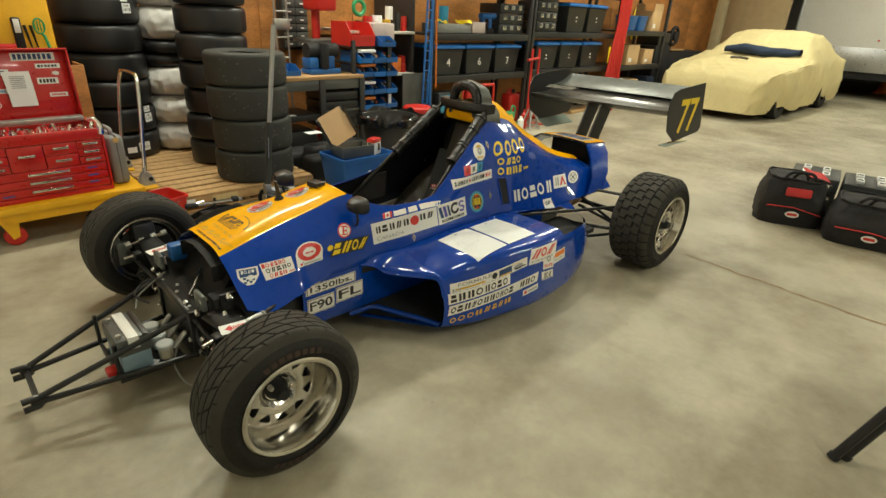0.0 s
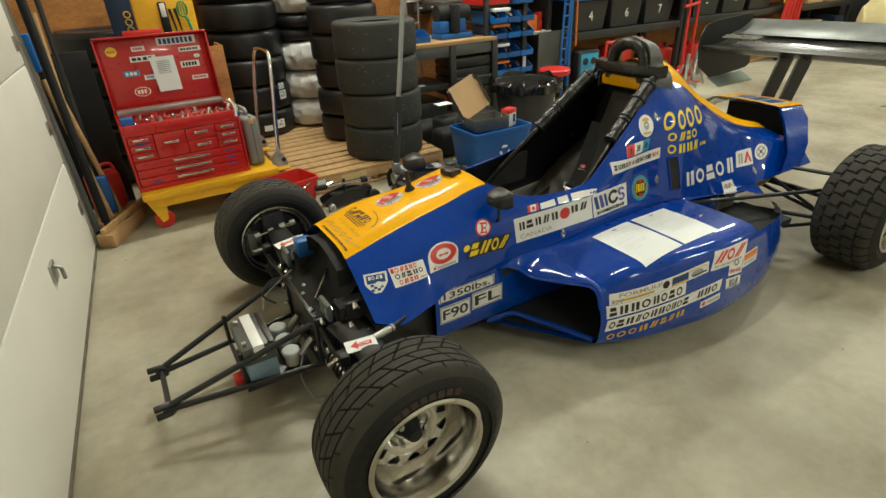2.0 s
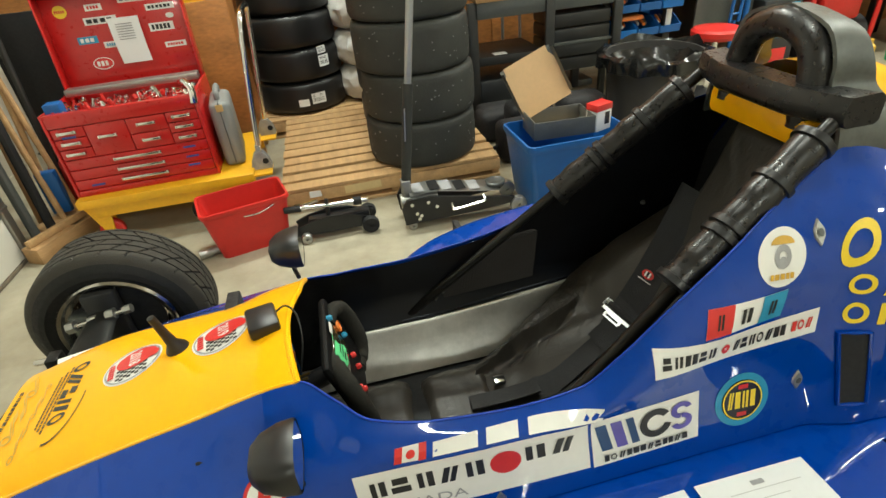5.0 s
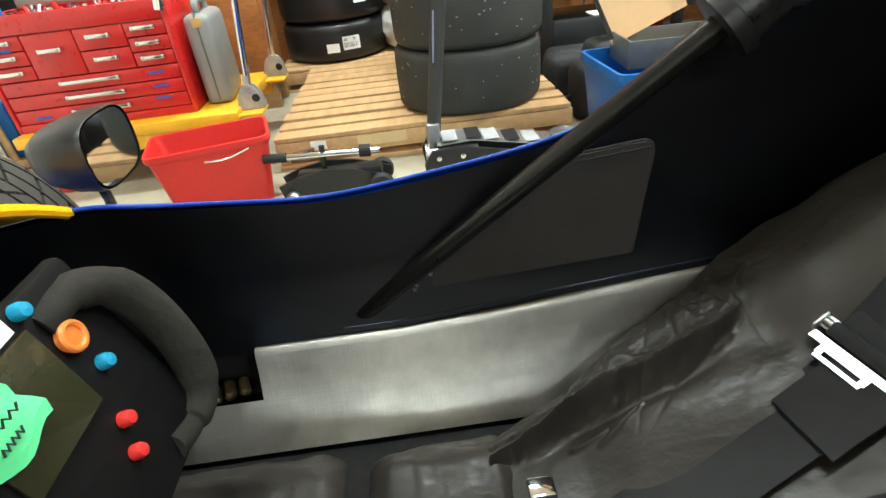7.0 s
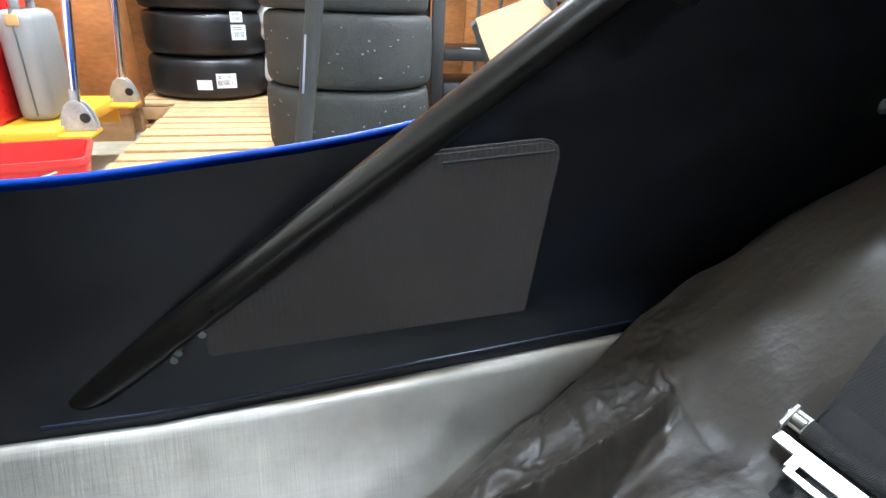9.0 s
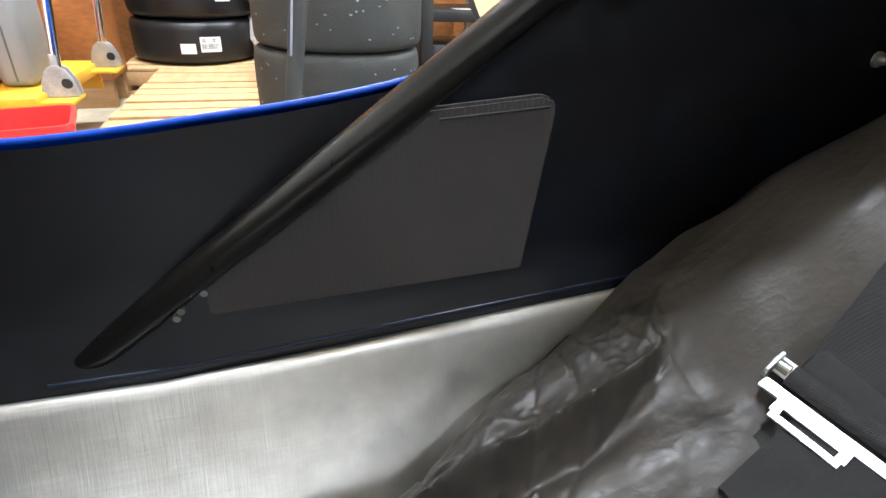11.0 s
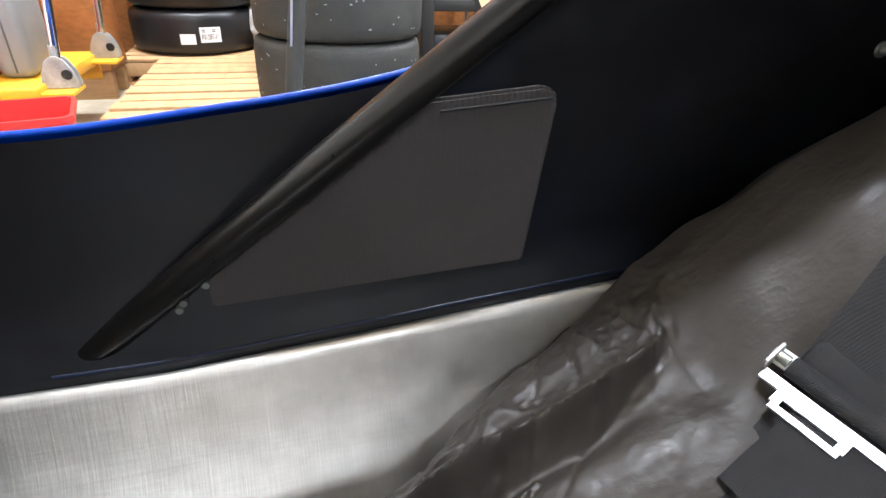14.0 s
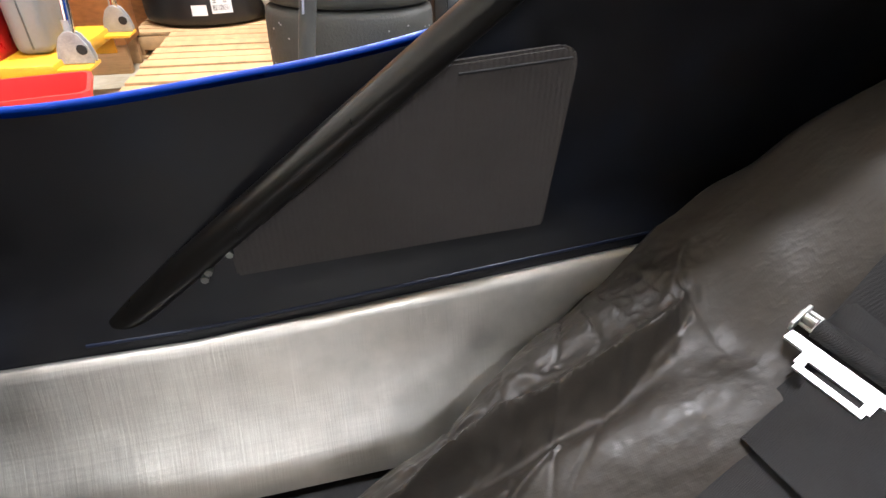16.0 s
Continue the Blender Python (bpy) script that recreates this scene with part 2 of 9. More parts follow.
def ribbed(m):
    """Fine woven ribs across a strap."""
    n, l = m.node_tree.nodes, m.node_tree.links
    tc, w, bp = n.new("ShaderNodeTexCoord"), n.new("ShaderNodeTexWave"), n.new("ShaderNodeBump")
    w.bands_direction, w.inputs["Scale"].default_value, w.inputs["Distortion"].default_value = "DIAGONAL", 400.0, 0.6
    l.new(tc.outputs["Object"], w.inputs["Vector"])
    bp.inputs["Strength"].default_value, bp.inputs["Distance"].default_value = 0.5, 0.0012
    l.new(w.outputs["Fac"], bp.inputs["Height"])
    l.new(bp.outputs[0], n["Principled BSDF"].inputs["Normal"])


def woven(m, pitch, depth, split=0.5):
    """A fine weave: two sets of threads, and long soft rubbed streaks that change the gloss."""
    n, l = m.node_tree.nodes, m.node_tree.links
    p = n["Principled BSDF"]
    tc = n.new("ShaderNodeTexCoord")
    waves = []
    for way in ("X", "Y"):
        w = n.new("ShaderNodeTexWave")
        w.bands_direction, w.inputs["Scale"].default_value, w.inputs["Distortion"].default_value = way, pitch, 1.5
        w.inputs["Detail"].default_value = 1.0
        l.new(tc.outputs["Object"], w.inputs["Vector"])
        waves.append(w)
    mx = n.new("ShaderNodeMix")
    mx.inputs["Factor"].default_value = split
    l.new(waves[0].outputs["Fac"], mx.inputs["A"]); l.new(waves[1].outputs["Fac"], mx.inputs["B"])
    bp = n.new("ShaderNodeBump")
    bp.inputs["Strength"].default_value, bp.inputs["Distance"].default_value = depth, 0.001
    l.new(mx.outputs["Result"], bp.inputs["Height"])
    if p.inputs["Normal"].links:
        l.new(p.inputs["Normal"].links[0].from_socket, bp.inputs["Normal"])
    l.new(bp.outputs[0], p.inputs["Normal"])


def rumpled(m, layers):
    """Sharp little folds of a thin film: ridged noise at several sizes, drawn out along the folds."""
    n, l = m.node_tree.nodes, m.node_tree.links
    p = n["Principled BSDF"]
    tc = n.new("ShaderNodeTexCoord")
    for turn, size, depth in layers:
        mp, w = n.new("ShaderNodeMapping"), n.new("ShaderNodeTexNoise")
        mp.inputs["Scale"].default_value, mp.inputs["Rotation"].default_value = size, (0, 0, radians(turn))
        l.new(tc.outputs["Object"], mp.inputs[0])
        l.new(mp.outputs[0], w.inputs["Vector"])
        w.inputs["Scale"].default_value, w.inputs["Detail"].default_value = 1.0, 2.5
        a, b, bp = n.new("ShaderNodeMath"), n.new("ShaderNodeMath"), n.new("ShaderNodeBump")
        a.operation, b.operation = "SUBTRACT", "ABSOLUTE"
        a.inputs[1].default_value = 0.5
        l.new(w.outputs["Fac"], a.inputs[0])
        l.new(a.outputs[0], b.inputs[0])
        l.new(b.outputs[0], bp.inputs["Height"])
        bp.invert = True
        bp.inputs["Strength"].default_value, bp.inputs["Distance"].default_value = 0.8, depth
        if p.inputs["Normal"].links:
            l.new(p.inputs["Normal"].links[0].from_socket, bp.inputs["Normal"])
        l.new(bp.outputs[0], p.inputs["Normal"])


def sheen_patches(m, tint, size):
    """Patches of another tint: a sheen put into the base colour."""
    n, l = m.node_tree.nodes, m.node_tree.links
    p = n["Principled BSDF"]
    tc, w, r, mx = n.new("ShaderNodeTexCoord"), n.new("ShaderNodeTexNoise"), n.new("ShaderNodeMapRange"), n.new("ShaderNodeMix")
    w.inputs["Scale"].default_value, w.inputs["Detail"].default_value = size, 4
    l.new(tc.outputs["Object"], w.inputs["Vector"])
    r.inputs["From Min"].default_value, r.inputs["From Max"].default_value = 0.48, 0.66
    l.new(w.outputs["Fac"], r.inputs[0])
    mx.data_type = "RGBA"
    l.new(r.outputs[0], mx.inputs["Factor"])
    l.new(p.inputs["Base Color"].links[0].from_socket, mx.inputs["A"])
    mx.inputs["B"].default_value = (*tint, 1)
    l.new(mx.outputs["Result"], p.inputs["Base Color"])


ribbed(M["web"])
# bluish reflected sheen of the liner, mixed into its colour
sheen_patches(M["liner"], (0.0034, 0.0050, 0.0095), 7.0)
rumpled(M["vinyl"], ((-12, (4, 26, 5), 0.0026), (35, (40, 75, 40), 0.0011), (-60, (90, 130, 90), 0.0006)))
woven(M["vinyl"], 210.0, 0.04)
woven(M["pad"], 70.0, 0.30, 0.25)


# ---- building tools ----
def mesh_from(name, bm, smooth=35.0):
    bmesh.ops.recalc_face_normals(bm, faces=bm.faces[:])
    me = bpy.data.meshes.new(name)
    bm.to_mesh(me)
    bm.free()
    if smooth:
        for f in me.polygons:
            f.use_smooth = True
        me.set_sharp_from_angle(angle=radians(smooth))
    return me


def part(name, bm, material, parent=None, label="", smooth=35.0):
    me = mesh_from(name, bm, smooth) if isinstance(bm, bmesh.types.BMesh) else bm
    if not me.materials:
        me.materials.append(material)
    ob = new(name, me)
    if parent:
        ob.parent = parent
    if label:
        tagged(ob, label)
    return ob


def thing(name, label, category, at=(0, 0, 0), turn=0.0, group="", kind=""):
    ob = new(name)
    ob.empty_display_size = 0.05
    ob.matrix_basis = pose(*at, 0, 0, turn)
    return tagged(ob, label, category, group, kind)


def single(name, bm, material, label, category, at=(0, 0, 0), turn=0.0, group="", kind="", smooth=35.0):
    ob = part(name, bm, material, None, "", smooth)
    ob.matrix_basis = pose(*at, 0, 0, turn)
    return tagged(ob, label, category, group, kind)


def B():
    return bmesh.new()


def box(bm, x0, x1, y0, y1, z0, z1, bev=0.004, m=None, seg=2):
    r = bmesh.ops.create_cube(bm, size=1.0)
    vs = r["verts"]
    for v in vs:
        v.co = Vector(((x0 + x1) / 2 + v.co.x * (x1 - x0), (y0 + y1) / 2 + v.co.y * (y1 - y0), (z0 + z1) / 2 + v.co.z * (z1 - z0)))
    if bev:
        es = list({e for v in vs for e in v.link_edges})
        r = bmesh.ops.bevel(bm, geom=es, offset=min(bev, 0.45 * min(abs(x1 - x0), abs(y1 - y0), abs(z1 - z0))), segments=seg, affect="EDGES", profile=0.5)
        vs = list({v for f in r["faces"] for v in f.verts} | {v for v in vs if v.is_valid})
    if m is not None:
        for v in vs:
            v.co = m @ v.co
    return bm


def grid(bm, rows, close_u=False, close_v=False, flip=False):
    """Quads between rows of points."""
    vv = [[bm.verts.new(p) for p in r] for r in rows]
    nu, nv = len(vv), len(vv[0])
    for i in range(nu if close_u else nu - 1):
        for j in range(nv if close_v else nv - 1):
            a, b, c, d = vv[i][j], vv[(i + 1) % nu][j], vv[(i + 1) % nu][(j + 1) % nv], vv[i][(j + 1) % nv]
            try:
                bm.faces.new((d, c, b, a) if flip else (a, b, c, d))
            except ValueError:
                pass
    return vv


def lathe(bm, profile, seg=48, m=None):
    """Turns (radius, height) round z."""
    rows = [[Vector((r * math.cos(2 * math.pi * i / seg), r * math.sin(2 * math.pi * i / seg), z)) for r, z in profile] for i in range(seg)]
    if m is not None:
        rows = [[m @ p for p in r] for r in rows]
    grid(bm, rows, close_u=True)
    return bm


def tube(bm, pts, r, seg=10, closed=False, caps=True):
    pts = [Vector(p) for p in pts]
    n = len(pts)
    rad = r if isinstance(r, (list, tuple)) else [r] * n
    rows, up = [], None
    for i, p in enumerate(pts):
        d = (pts[(i + 1) % n] - pts[i - 1]) if closed else (pts[min(i + 1, n - 1)] - pts[max(i - 1, 0)])
        d.normalize()
        if up is None:
            up = d.orthogonal().normalized()
        up = (up - d * up.dot(d)).normalized()
        side = d.cross(up)
        rows.append([p + (up * math.cos(2 * math.pi * k / seg) + side * math.sin(2 * math.pi * k / seg)) * rad[i] for k in range(seg)])
    vv = grid(bm, rows, close_u=closed, close_v=True)
    if caps and not closed:
        bm.faces.new(vv[0][::-1])
        bm.faces.new(vv[-1])
    return bm


def rod(a, b, r, seg=10, bm=None):
    return tube(bm or B(), [a, b], r, seg)


def bend(pts, n=6):
    """A smooth line through a few points."""
    P = [Vector(p) for p in pts]
    out = []
    for i in range(len(P) - 1):
        p0, p1, p2, p3 = P[max(i - 1, 0)], P[i], P[i + 1], P[min(i + 2, len(P) - 1)]
        for k in range(n):
            t = k / n
            out.append(0.5 * (2 * p1 + (p2 - p0) * t + (2 * p0 - 5 * p1 + 4 * p2 - p3) * t * t + (3 * p1 - p0 - 3 * p2 + p3) * t ** 3))
    return out + [P[-1]]


def table(x, rows):
    """Smooth values from a short table whose first column is x."""
    xs = [r[0] for r in rows]
    if x <= xs[0]:
        return rows[0][1:]
    if x >= xs[-1]:
        return rows[-1][1:]
    i = max(k for k in range(len(xs)) if xs[k] <= x)
    i = min(i, len(xs) - 2)
    h = xs[i + 1] - xs[i]
    t = (x - xs[i]) / h
    out = []
    for c in range(1, len(rows[0])):
        def slope(k):
            if 0 < k < len(xs) - 1:
                a = (rows[k][c] - rows[k - 1][c]) / (xs[k] - xs[k - 1])
                b = (rows[k + 1][c] - rows[k][c]) / (xs[k + 1] - xs[k])
                return 0.0 if a * b <= 0 else 2 * a * b / (a + b)
            k0 = min(max(k - 1, 0), len(xs) - 2)
            return (rows[k0 + 1][c] - rows[k0][c]) / (xs[k0 + 1] - xs[k0])
        y0, y1, m0, m1 = rows[i][c], rows[i + 1][c], slope(i) * h, slope(i + 1) * h
        out.append((2 * t ** 3 - 3 * t ** 2 + 1) * y0 + (t ** 3 - 2 * t ** 2 + t) * m0 + (-2 * t ** 3 + 3 * t ** 2) * y1 + (t ** 3 - t ** 2) * m1)
    return out


def smooth01(t):
    t = min(1.0, max(0.0, t))
    return t * t * (3 - 2 * t)


def text_mesh(s, size=1.0, bold=0.0):
    """The outline of a word in the built-in font, one unit high, as a mesh in the xy plane."""
    cu = bpy.data.curves.new("word", "FONT")
    cu.body, cu.size, cu.offset, cu.resolution_u = s, size, bold, 3
    ob = new("word", cu)
    me = bpy.data.meshes.new_from_object(ob)
    bpy.data.objects.remove(ob)
    bpy.data.curves.remove(cu)
    return me


def steps(a, b, n):
    return [a + (b - a) * i / n for i in range(n + 1)]


# ---- setting ----
def structure(name, bm, material, label, category, smooth=35.0):
    return single(name, bm, material, label, category, kind="structure", smooth=smooth)


structure("floor", box(B(), -3.2, 24, -7.5, 6.2, -0.2, 0, 0), M["floor"], "worn bare concrete garage floor with stains", "floor")
structure("ceiling", box(B(), -3.2, 24, -7.5, 6.2, CEIL, CEIL + 0.15, 0), M["ceil"], "plain pale ceiling boards above the garage", "ceiling")
BACK = 3.75
wall = structure("wall_back", box(B(), -1.6, 15.2, BACK, BACK + 0.2, 0, CEIL, 0), M["osb"], "orange-brown plywood sheeted back wall", "wall")
for k in range(13):
    x = -1.4 + 1.22 * k
    part("panel", box(B(), x + 0.003, x + 1.215, BACK - 0.012, BACK - 0.001, 0.02, 2.44, 0.002), M["osb"], wall)
structure("wall_far", box(B(), 23.8, 24, -7.5, 6.2, 0, CEIL, 0), M["drywall"], "plain pale far wall of the garage", "wall")
structure("wall_front", box(B(), -3.2, 24, -7.5, -7.3, 0, CEIL, 0), M["drywall"], "plain pale wall along the garage", "wall")
structure("wall_side", box(B(), -3.2, -3.0, -7.3, 6.2, 0, CEIL, 0), M["drywall"], "plain pale end wall of the garage", "wall")
structure("wall_return", box(B(), 15.2, 15.4, BACK, 6.2, 0, CEIL, 0), M["drywall"], "pale wall beside the opening", "wall")
structure("wall_corner", box(B(), -1.6, -1.45, 2.1, BACK, 0, CEIL, 0), M["drywall"], "pale wall behind the door track", "wall")

# overhead door on the end, a hair out of square with the car
door = thing("door_1", "white sectional overhead garage door with ribbed panels, closed", "garage door", (-0.92, 0, 0), -3.2, kind="structure")
for k in range(5):
    part("panel", box(B(), -0.045, 0.0, -5.2, 1.80, 0.02 + 0.53 * k, 0.545 + 0.53 * k, 0.008), M["door"], door)
part("weather_strip", box(B(), -0.04, 0.004, -5.2, 1.80, 0.0, 0.019, 0.004), mat("dusty_rubber", (0.13, 0.105, 0.075), 0.8, 0, 0.6, 9), door, "worn black rubber strip")
br = B()
box(br, 0.0, 0.012, 0.62, 0.70, 0.36, 0.44, 0.003)
tube(br, [(0.012, 0.66, 0.43), (0.035, 0.66, 0.41), (0.035, 0.66, 0.36)], 0.008, 8)
part("latch", br, M["steel"], door, "small steel bracket")
tr = B()
box(tr, -0.05, 0.012, 1.805, 1.85, 0.0, 2.75, 0.003)
box(tr, -0.05, -0.04, 1.85, 1.93, 0.0, 2.75, 0.003)
part("track", tr, M["steel"], door, "galvanised steel door track")
for z in (0.25, 0.72, 1.15, 1.75):
    hg = box(B(), 0.0, 0.006, 1.71, 1.80, z, z + 0.07, 0.002)
    tube(hg, [(0.0, 1.78, z + 0.035), (0.0, 1.86, z + 0.035)], 0.014, 10)
    part("hinge", hg, M["steel"], door)

# saw cut and crack across the slab
ck = B()
rng = random.Random(5)
pts = [(2.96 - 0.05 * t + rng.uniform(-0.012, 0.012), -0.95 - 1.6 * t) for t in steps(0, 1, 26)]
rows = []
for i, (x, y) in enumerate(pts):
    w = 0.003 + 0.012 * abs(math.sin(i * 1.7)) * (1 if i > 4 else 0.4)
    rows.append([(x - w, y, 0.0022), (x + w * 0.6, y, 0.0022)])
grid(ck, rows)
structure("floor_crack", ck, mat("crack_filler", (0.30, 0.20, 0.11), 0.8, 0, 0.4, 20), "thin brown crack filler line across the floor", "crack")

for k, (x, y, power) in enumerate(LAMPS):
    lf = thing("ceiling_light", "long white ceiling strip light out of view, switched on", "ceiling light", (x, y, CEIL), group="ceiling strip lights")
    part("housing", box(B(), -0.62, 0.62, -0.09, 0.09, -0.07, -0.002, 0.006), M["white"], lf)
    part("diffuser", box(B(), -0.60, 0.60, -0.075, 0.075, -0.085, -0.071, 0.004), M["lens"], lf)
    la = bpy.data.lights.new("strip", "AREA")
    la.shape, la.size, la.size_y, la.energy, la.color = "RECTANGLE", 1.2, 0.16, LAMP_W * power, LAMP_COL
    lo = new("lamp", la)
    lo.matrix_basis = pose(x, y, CEIL - 0.1)


# ---- the racing car ----
car = thing("racing_car", "blue and yellow racing car covered in stickers, its nose cone removed", "racing car")

TAIL = [(1.72, .158, .925), (1.86, .125, .905), (2.07, .134, .783), (2.37, .132, .634), (2.52, .14, .582), (2.72, .15, .54)]
EDGE_L = [(0.08, .176, .528), (0.30, .180, .592), (0.50, .185, .640), (0.685, .191, .680), (0.735, .222, .656), (0.79, .260, .628), (0.90, .275, .605), (1.06, .280, .595), (1.15, .280, .605), (1.22, .278, .655), (1.30, .272, .725), (1.40, .255, .795), (1.55, .21, .880)] + TAIL
EDGE_R = [(0.08, .176, .528), (0.30, .190, .575), (0.50, .198, .582), (0.62, .210, .604), (0.70, .214, .611), (0.744, .222, .603), (0.80, .258, .580), (0.90, .297, .554), (1.06, .298, .569), (1.15, .297, .583), (1.22, .295, .602), (1.30, .288, .655), (1.40, .262, .765), (1.55, .212, .875)] + TAIL
MID = [(0.08, .285, .458), (0.34, .300, .505), (0.55, .302, .53), (0.75, .306, .54), (1.0, .320, .525), (1.25, .322, .555), (1.50, .306, .65), (1.62, .298, .69), (1.70, .318, .70), (1.90, .285, .69), (2.10, .26, .64), (2.37, .27, .555), (2.72, .37, .49)]
LOW = [(0.08, .400, .383), (0.17, .428, .357), (0.30, .405, .372), (0.40, .355, .372), (0.55, .328, .375), (0.70, .328, .378), (0.90, .338, .40), (1.2, .345, .42), (1.58, .345, .425), (1.68, .372, .43), (1.85, .376, .41), (2.1, .385, .375), (2.4, .405, .385), (2.72, .449, .415)]


def edge(x, s):
    return table(x, EDGE_R if s > 0 else EDGE_L)


def side_row(x, s, n=14, inset=0.0):
    e, m, f = edge(x, s), table(x, MID), table(x, LOW)
    if s > 0:
        m = (min(m[0], max(0.298, e[0] + 0.016 + 0.1 * max(0, x - 1.25))), min(m[1], e[1] - 0.03))
    # nearly flat flank between the top edge and the waist on the nose, rounder further back
    flat = 1 - smooth01((x - 0.75) / 0.5)
    q = (0.5 * (e[0] + m[0]) + 0.010 + 0.010 * (1 - flat), 0.5 * (e[1] + m[1]))
    line = bend([(x, e[0] - inset, e[1]), (x, q[0] - inset, q[1]), (x, m[0] - inset, m[1]), (x, f[0] - inset, f[1])], 5)
    return [Vector((p.x, s * p.y, p.z)) for p in line]


XS = sorted(set([round(x, 4) for x in steps(0.08, 2.70, 112)]))
body = B()
for s in (-1, 1):
    rows = []
    for x in XS:
        r = side_row(x, s)
        f = table(x, LOW)
        r += [Vector((x, s * (f[0] - 0.012), f[1] - 0.014)), Vector((x, s * (f[0] - 0.05), f[1] - 0.018))]
        rows.append(r)
    grid(body, rows, flip=s < 0)
bodywork = part("bodywork", body, M["blue"], car, "glossy dark blue fibreglass bodywork", smooth=50)


def nose_end(v):
    return 0.683 - 0.016 * math.sin(math.pi * min(1, v * 1.5)) + 0.002 * v


def nose_point(u, v, lift=0.0):
    x = 0.08 + (nose_end(v) - 0.08) * u
    k = smooth01((u - 0.1) / 0.6)
    a, b = edge(x, -1), edge(x, 1)
    y = -a[0] + (a[0] + b[0]) * v
    z = a[1] + (b[1] - a[1]) * v + 0.024 * (1 - k) * (1 - abs(2 * v - 1) ** 5) + 0.046 * k * 4 * v * (1 - v) + lift
    return Vector((x, y, z))


nt_ = B()
grid(nt_, [[nose_point(u, 0.5 - 0.5 * math.cos(math.pi * v), 0.0006) for v in steps(0, 1, 24)] for u in steps(0, 1, 30)])
part("nose_cover", nt_, M["yellow"], car, "glossy yellow nose panel", smooth=60)
fold = B()
tube(fold, [(x, -edge(x, -1)[0] + 0.003, edge(x, -1)[1] - 0.0015) for x in steps(0.085, 0.682, 60)], 0.0045, 10)
part("nose_fold", fold, M["yellow_gloss"], car, "shiny folded edge of the nose panel")
lip = B()
tube(lip, [nose_point(1, v, -0.002) for v in steps(0, 1, 24)], 0.006, 8)
part("dash_edge", lip, M["yellow"], car)

def spine(x, v, lift=0.0006):
    a = edge(x, -1)
    return Vector((x, -a[0] + 2 * a[0] * v, a[1] + lift + (0.072 + 0.022 * smooth01((2.2 - x) / 0.3)) * (1 - (2 * v - 1) ** 2)))


sp = B()
grid(sp, [[spine(x, v) for v in steps(0, 1, 12)] for x in steps(1.70, 2.34, 28)])
for v0, v1 in ((0.0, 0.19), (0.81, 1.0)):
    grid(sp, [[spine(x, v, 0.0006 - 0.030 * max(0, x - 2.34) / 0.36 * (0.5 - abs(v - 0.5)) * 4) for v in steps(v0, v1, 3)] for x in steps(2.34, 2.71, 14)])
bmesh.ops.remove_doubles(sp, verts=sp.verts[:], dist=0.0005)
part("engine_cover", sp, M["yellow"], car, "yellow engine cover spine", smooth=60)
# behind the spine the cover opens into a dark hollow
hol = B()
grid(hol, [[Vector((x, -w + 2 * w * v, z - 0.09 * (1 - (2 * v - 1) ** 4) * k)) for v in steps(0, 1, 8)] for x, w, z, k in [(x, edge(x, -1)[0] - 0.004, edge(x, -1)[1] - 0.002, min(1, (x - 2.335) / 0.05)) for x in steps(2.336, 2.70, 10)]])
part("cover_hollow", hol, M["matt"], car, "dark hollow behind the engine cover spine", smooth=60)

# rim beads round the cockpit
for s in (-1, 1):
    bd = B()
    x0 = 0.687
    tube(bd, [(x, s * edge(x, s)[0], edge(x, s)[1] - 0.0004) for x in steps(x0, 1.6, 90)], 0.0024, 14)
    part("cockpit_rim", bd, M["blueedge"], car, "bright blue rolled cockpit edge")

# inner walls of the cockpit
for s in (-1, 1):
    ln = B()
    rows = []
    for x in steps(0.50, 1.74, 48):
        e = edge(x, s)
        t = min(e[0] - 0.006, 0.287)
        w = 0.287 if x > 0.66 else 0.24
        rows.append([Vector((x, s * t, e[1] - 0.003)), Vector((x, s * (t + (w - t) * 0.6), e[1] - 0.03 - 0.2 * (e[1] - 0.4))), Vector((x, s * w, 0.46)), Vector((x, s * w, 0.385 + 0.083 * max(0, x - 0.98))), Vector((x, s * 0.2765, 0.375 + 0.083 * max(0, x - 0.98))), Vector((x, s * 0.2765, 0.352))])
    grid(ln, rows, flip=s > 0)
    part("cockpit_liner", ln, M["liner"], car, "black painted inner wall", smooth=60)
def slab(out, y0, y1):
    """A plate of one outline in x and z."""
    bm = B()
    lo = [bm.verts.new((x, y0, z)) for x, z in out]
    hi = [bm.verts.new((x, y1, z)) for x, z in out]
    bm.faces.new(lo)
    bm.faces.new(hi[::-1])
    for i in range(len(out)):
        bm.faces.new((lo[i], lo[i - 1], hi[i - 1], hi[i]))
    return bm


pd = slab([(1.022, .417), (1.281, .4285), (1.2945, .568), (1.291, .577), (1.281, .5805), (1.19, .5725), (1.021, .445)], 0.2765, 0.2845)
bmesh.ops.bevel(pd, geom=pd.edges[:], offset=0.0022, segments=2, affect="EDGES")
pad = part("side_pad", pd, M["pad"], car, "grey foam side pad")
part("seam", tube(B(), [(1.20, .2762, .5645), (1.288, .2762, .5715)], 0.0012, 6), M["matt"], pad)
for x, z in ((1.021, .441), (1.003, .427), (0.999, .421)):
    part("bar_bolt", tube(B(), [(x, .272, z), (x, .285, z)], 0.003, 8), M["gun"], car)

# aluminium side tray
al = B()
PROF = [(.2755, .353), (.2755, .3595), (.2735, .3632), (.2705, .3648), (.2670, .3640), (.2640, .3610), (.2615, .3555), (.256, .338), (.248, .318), (.240, .300), (.229, .283), (.217, .266), (.205, .250), (.200, .243)]


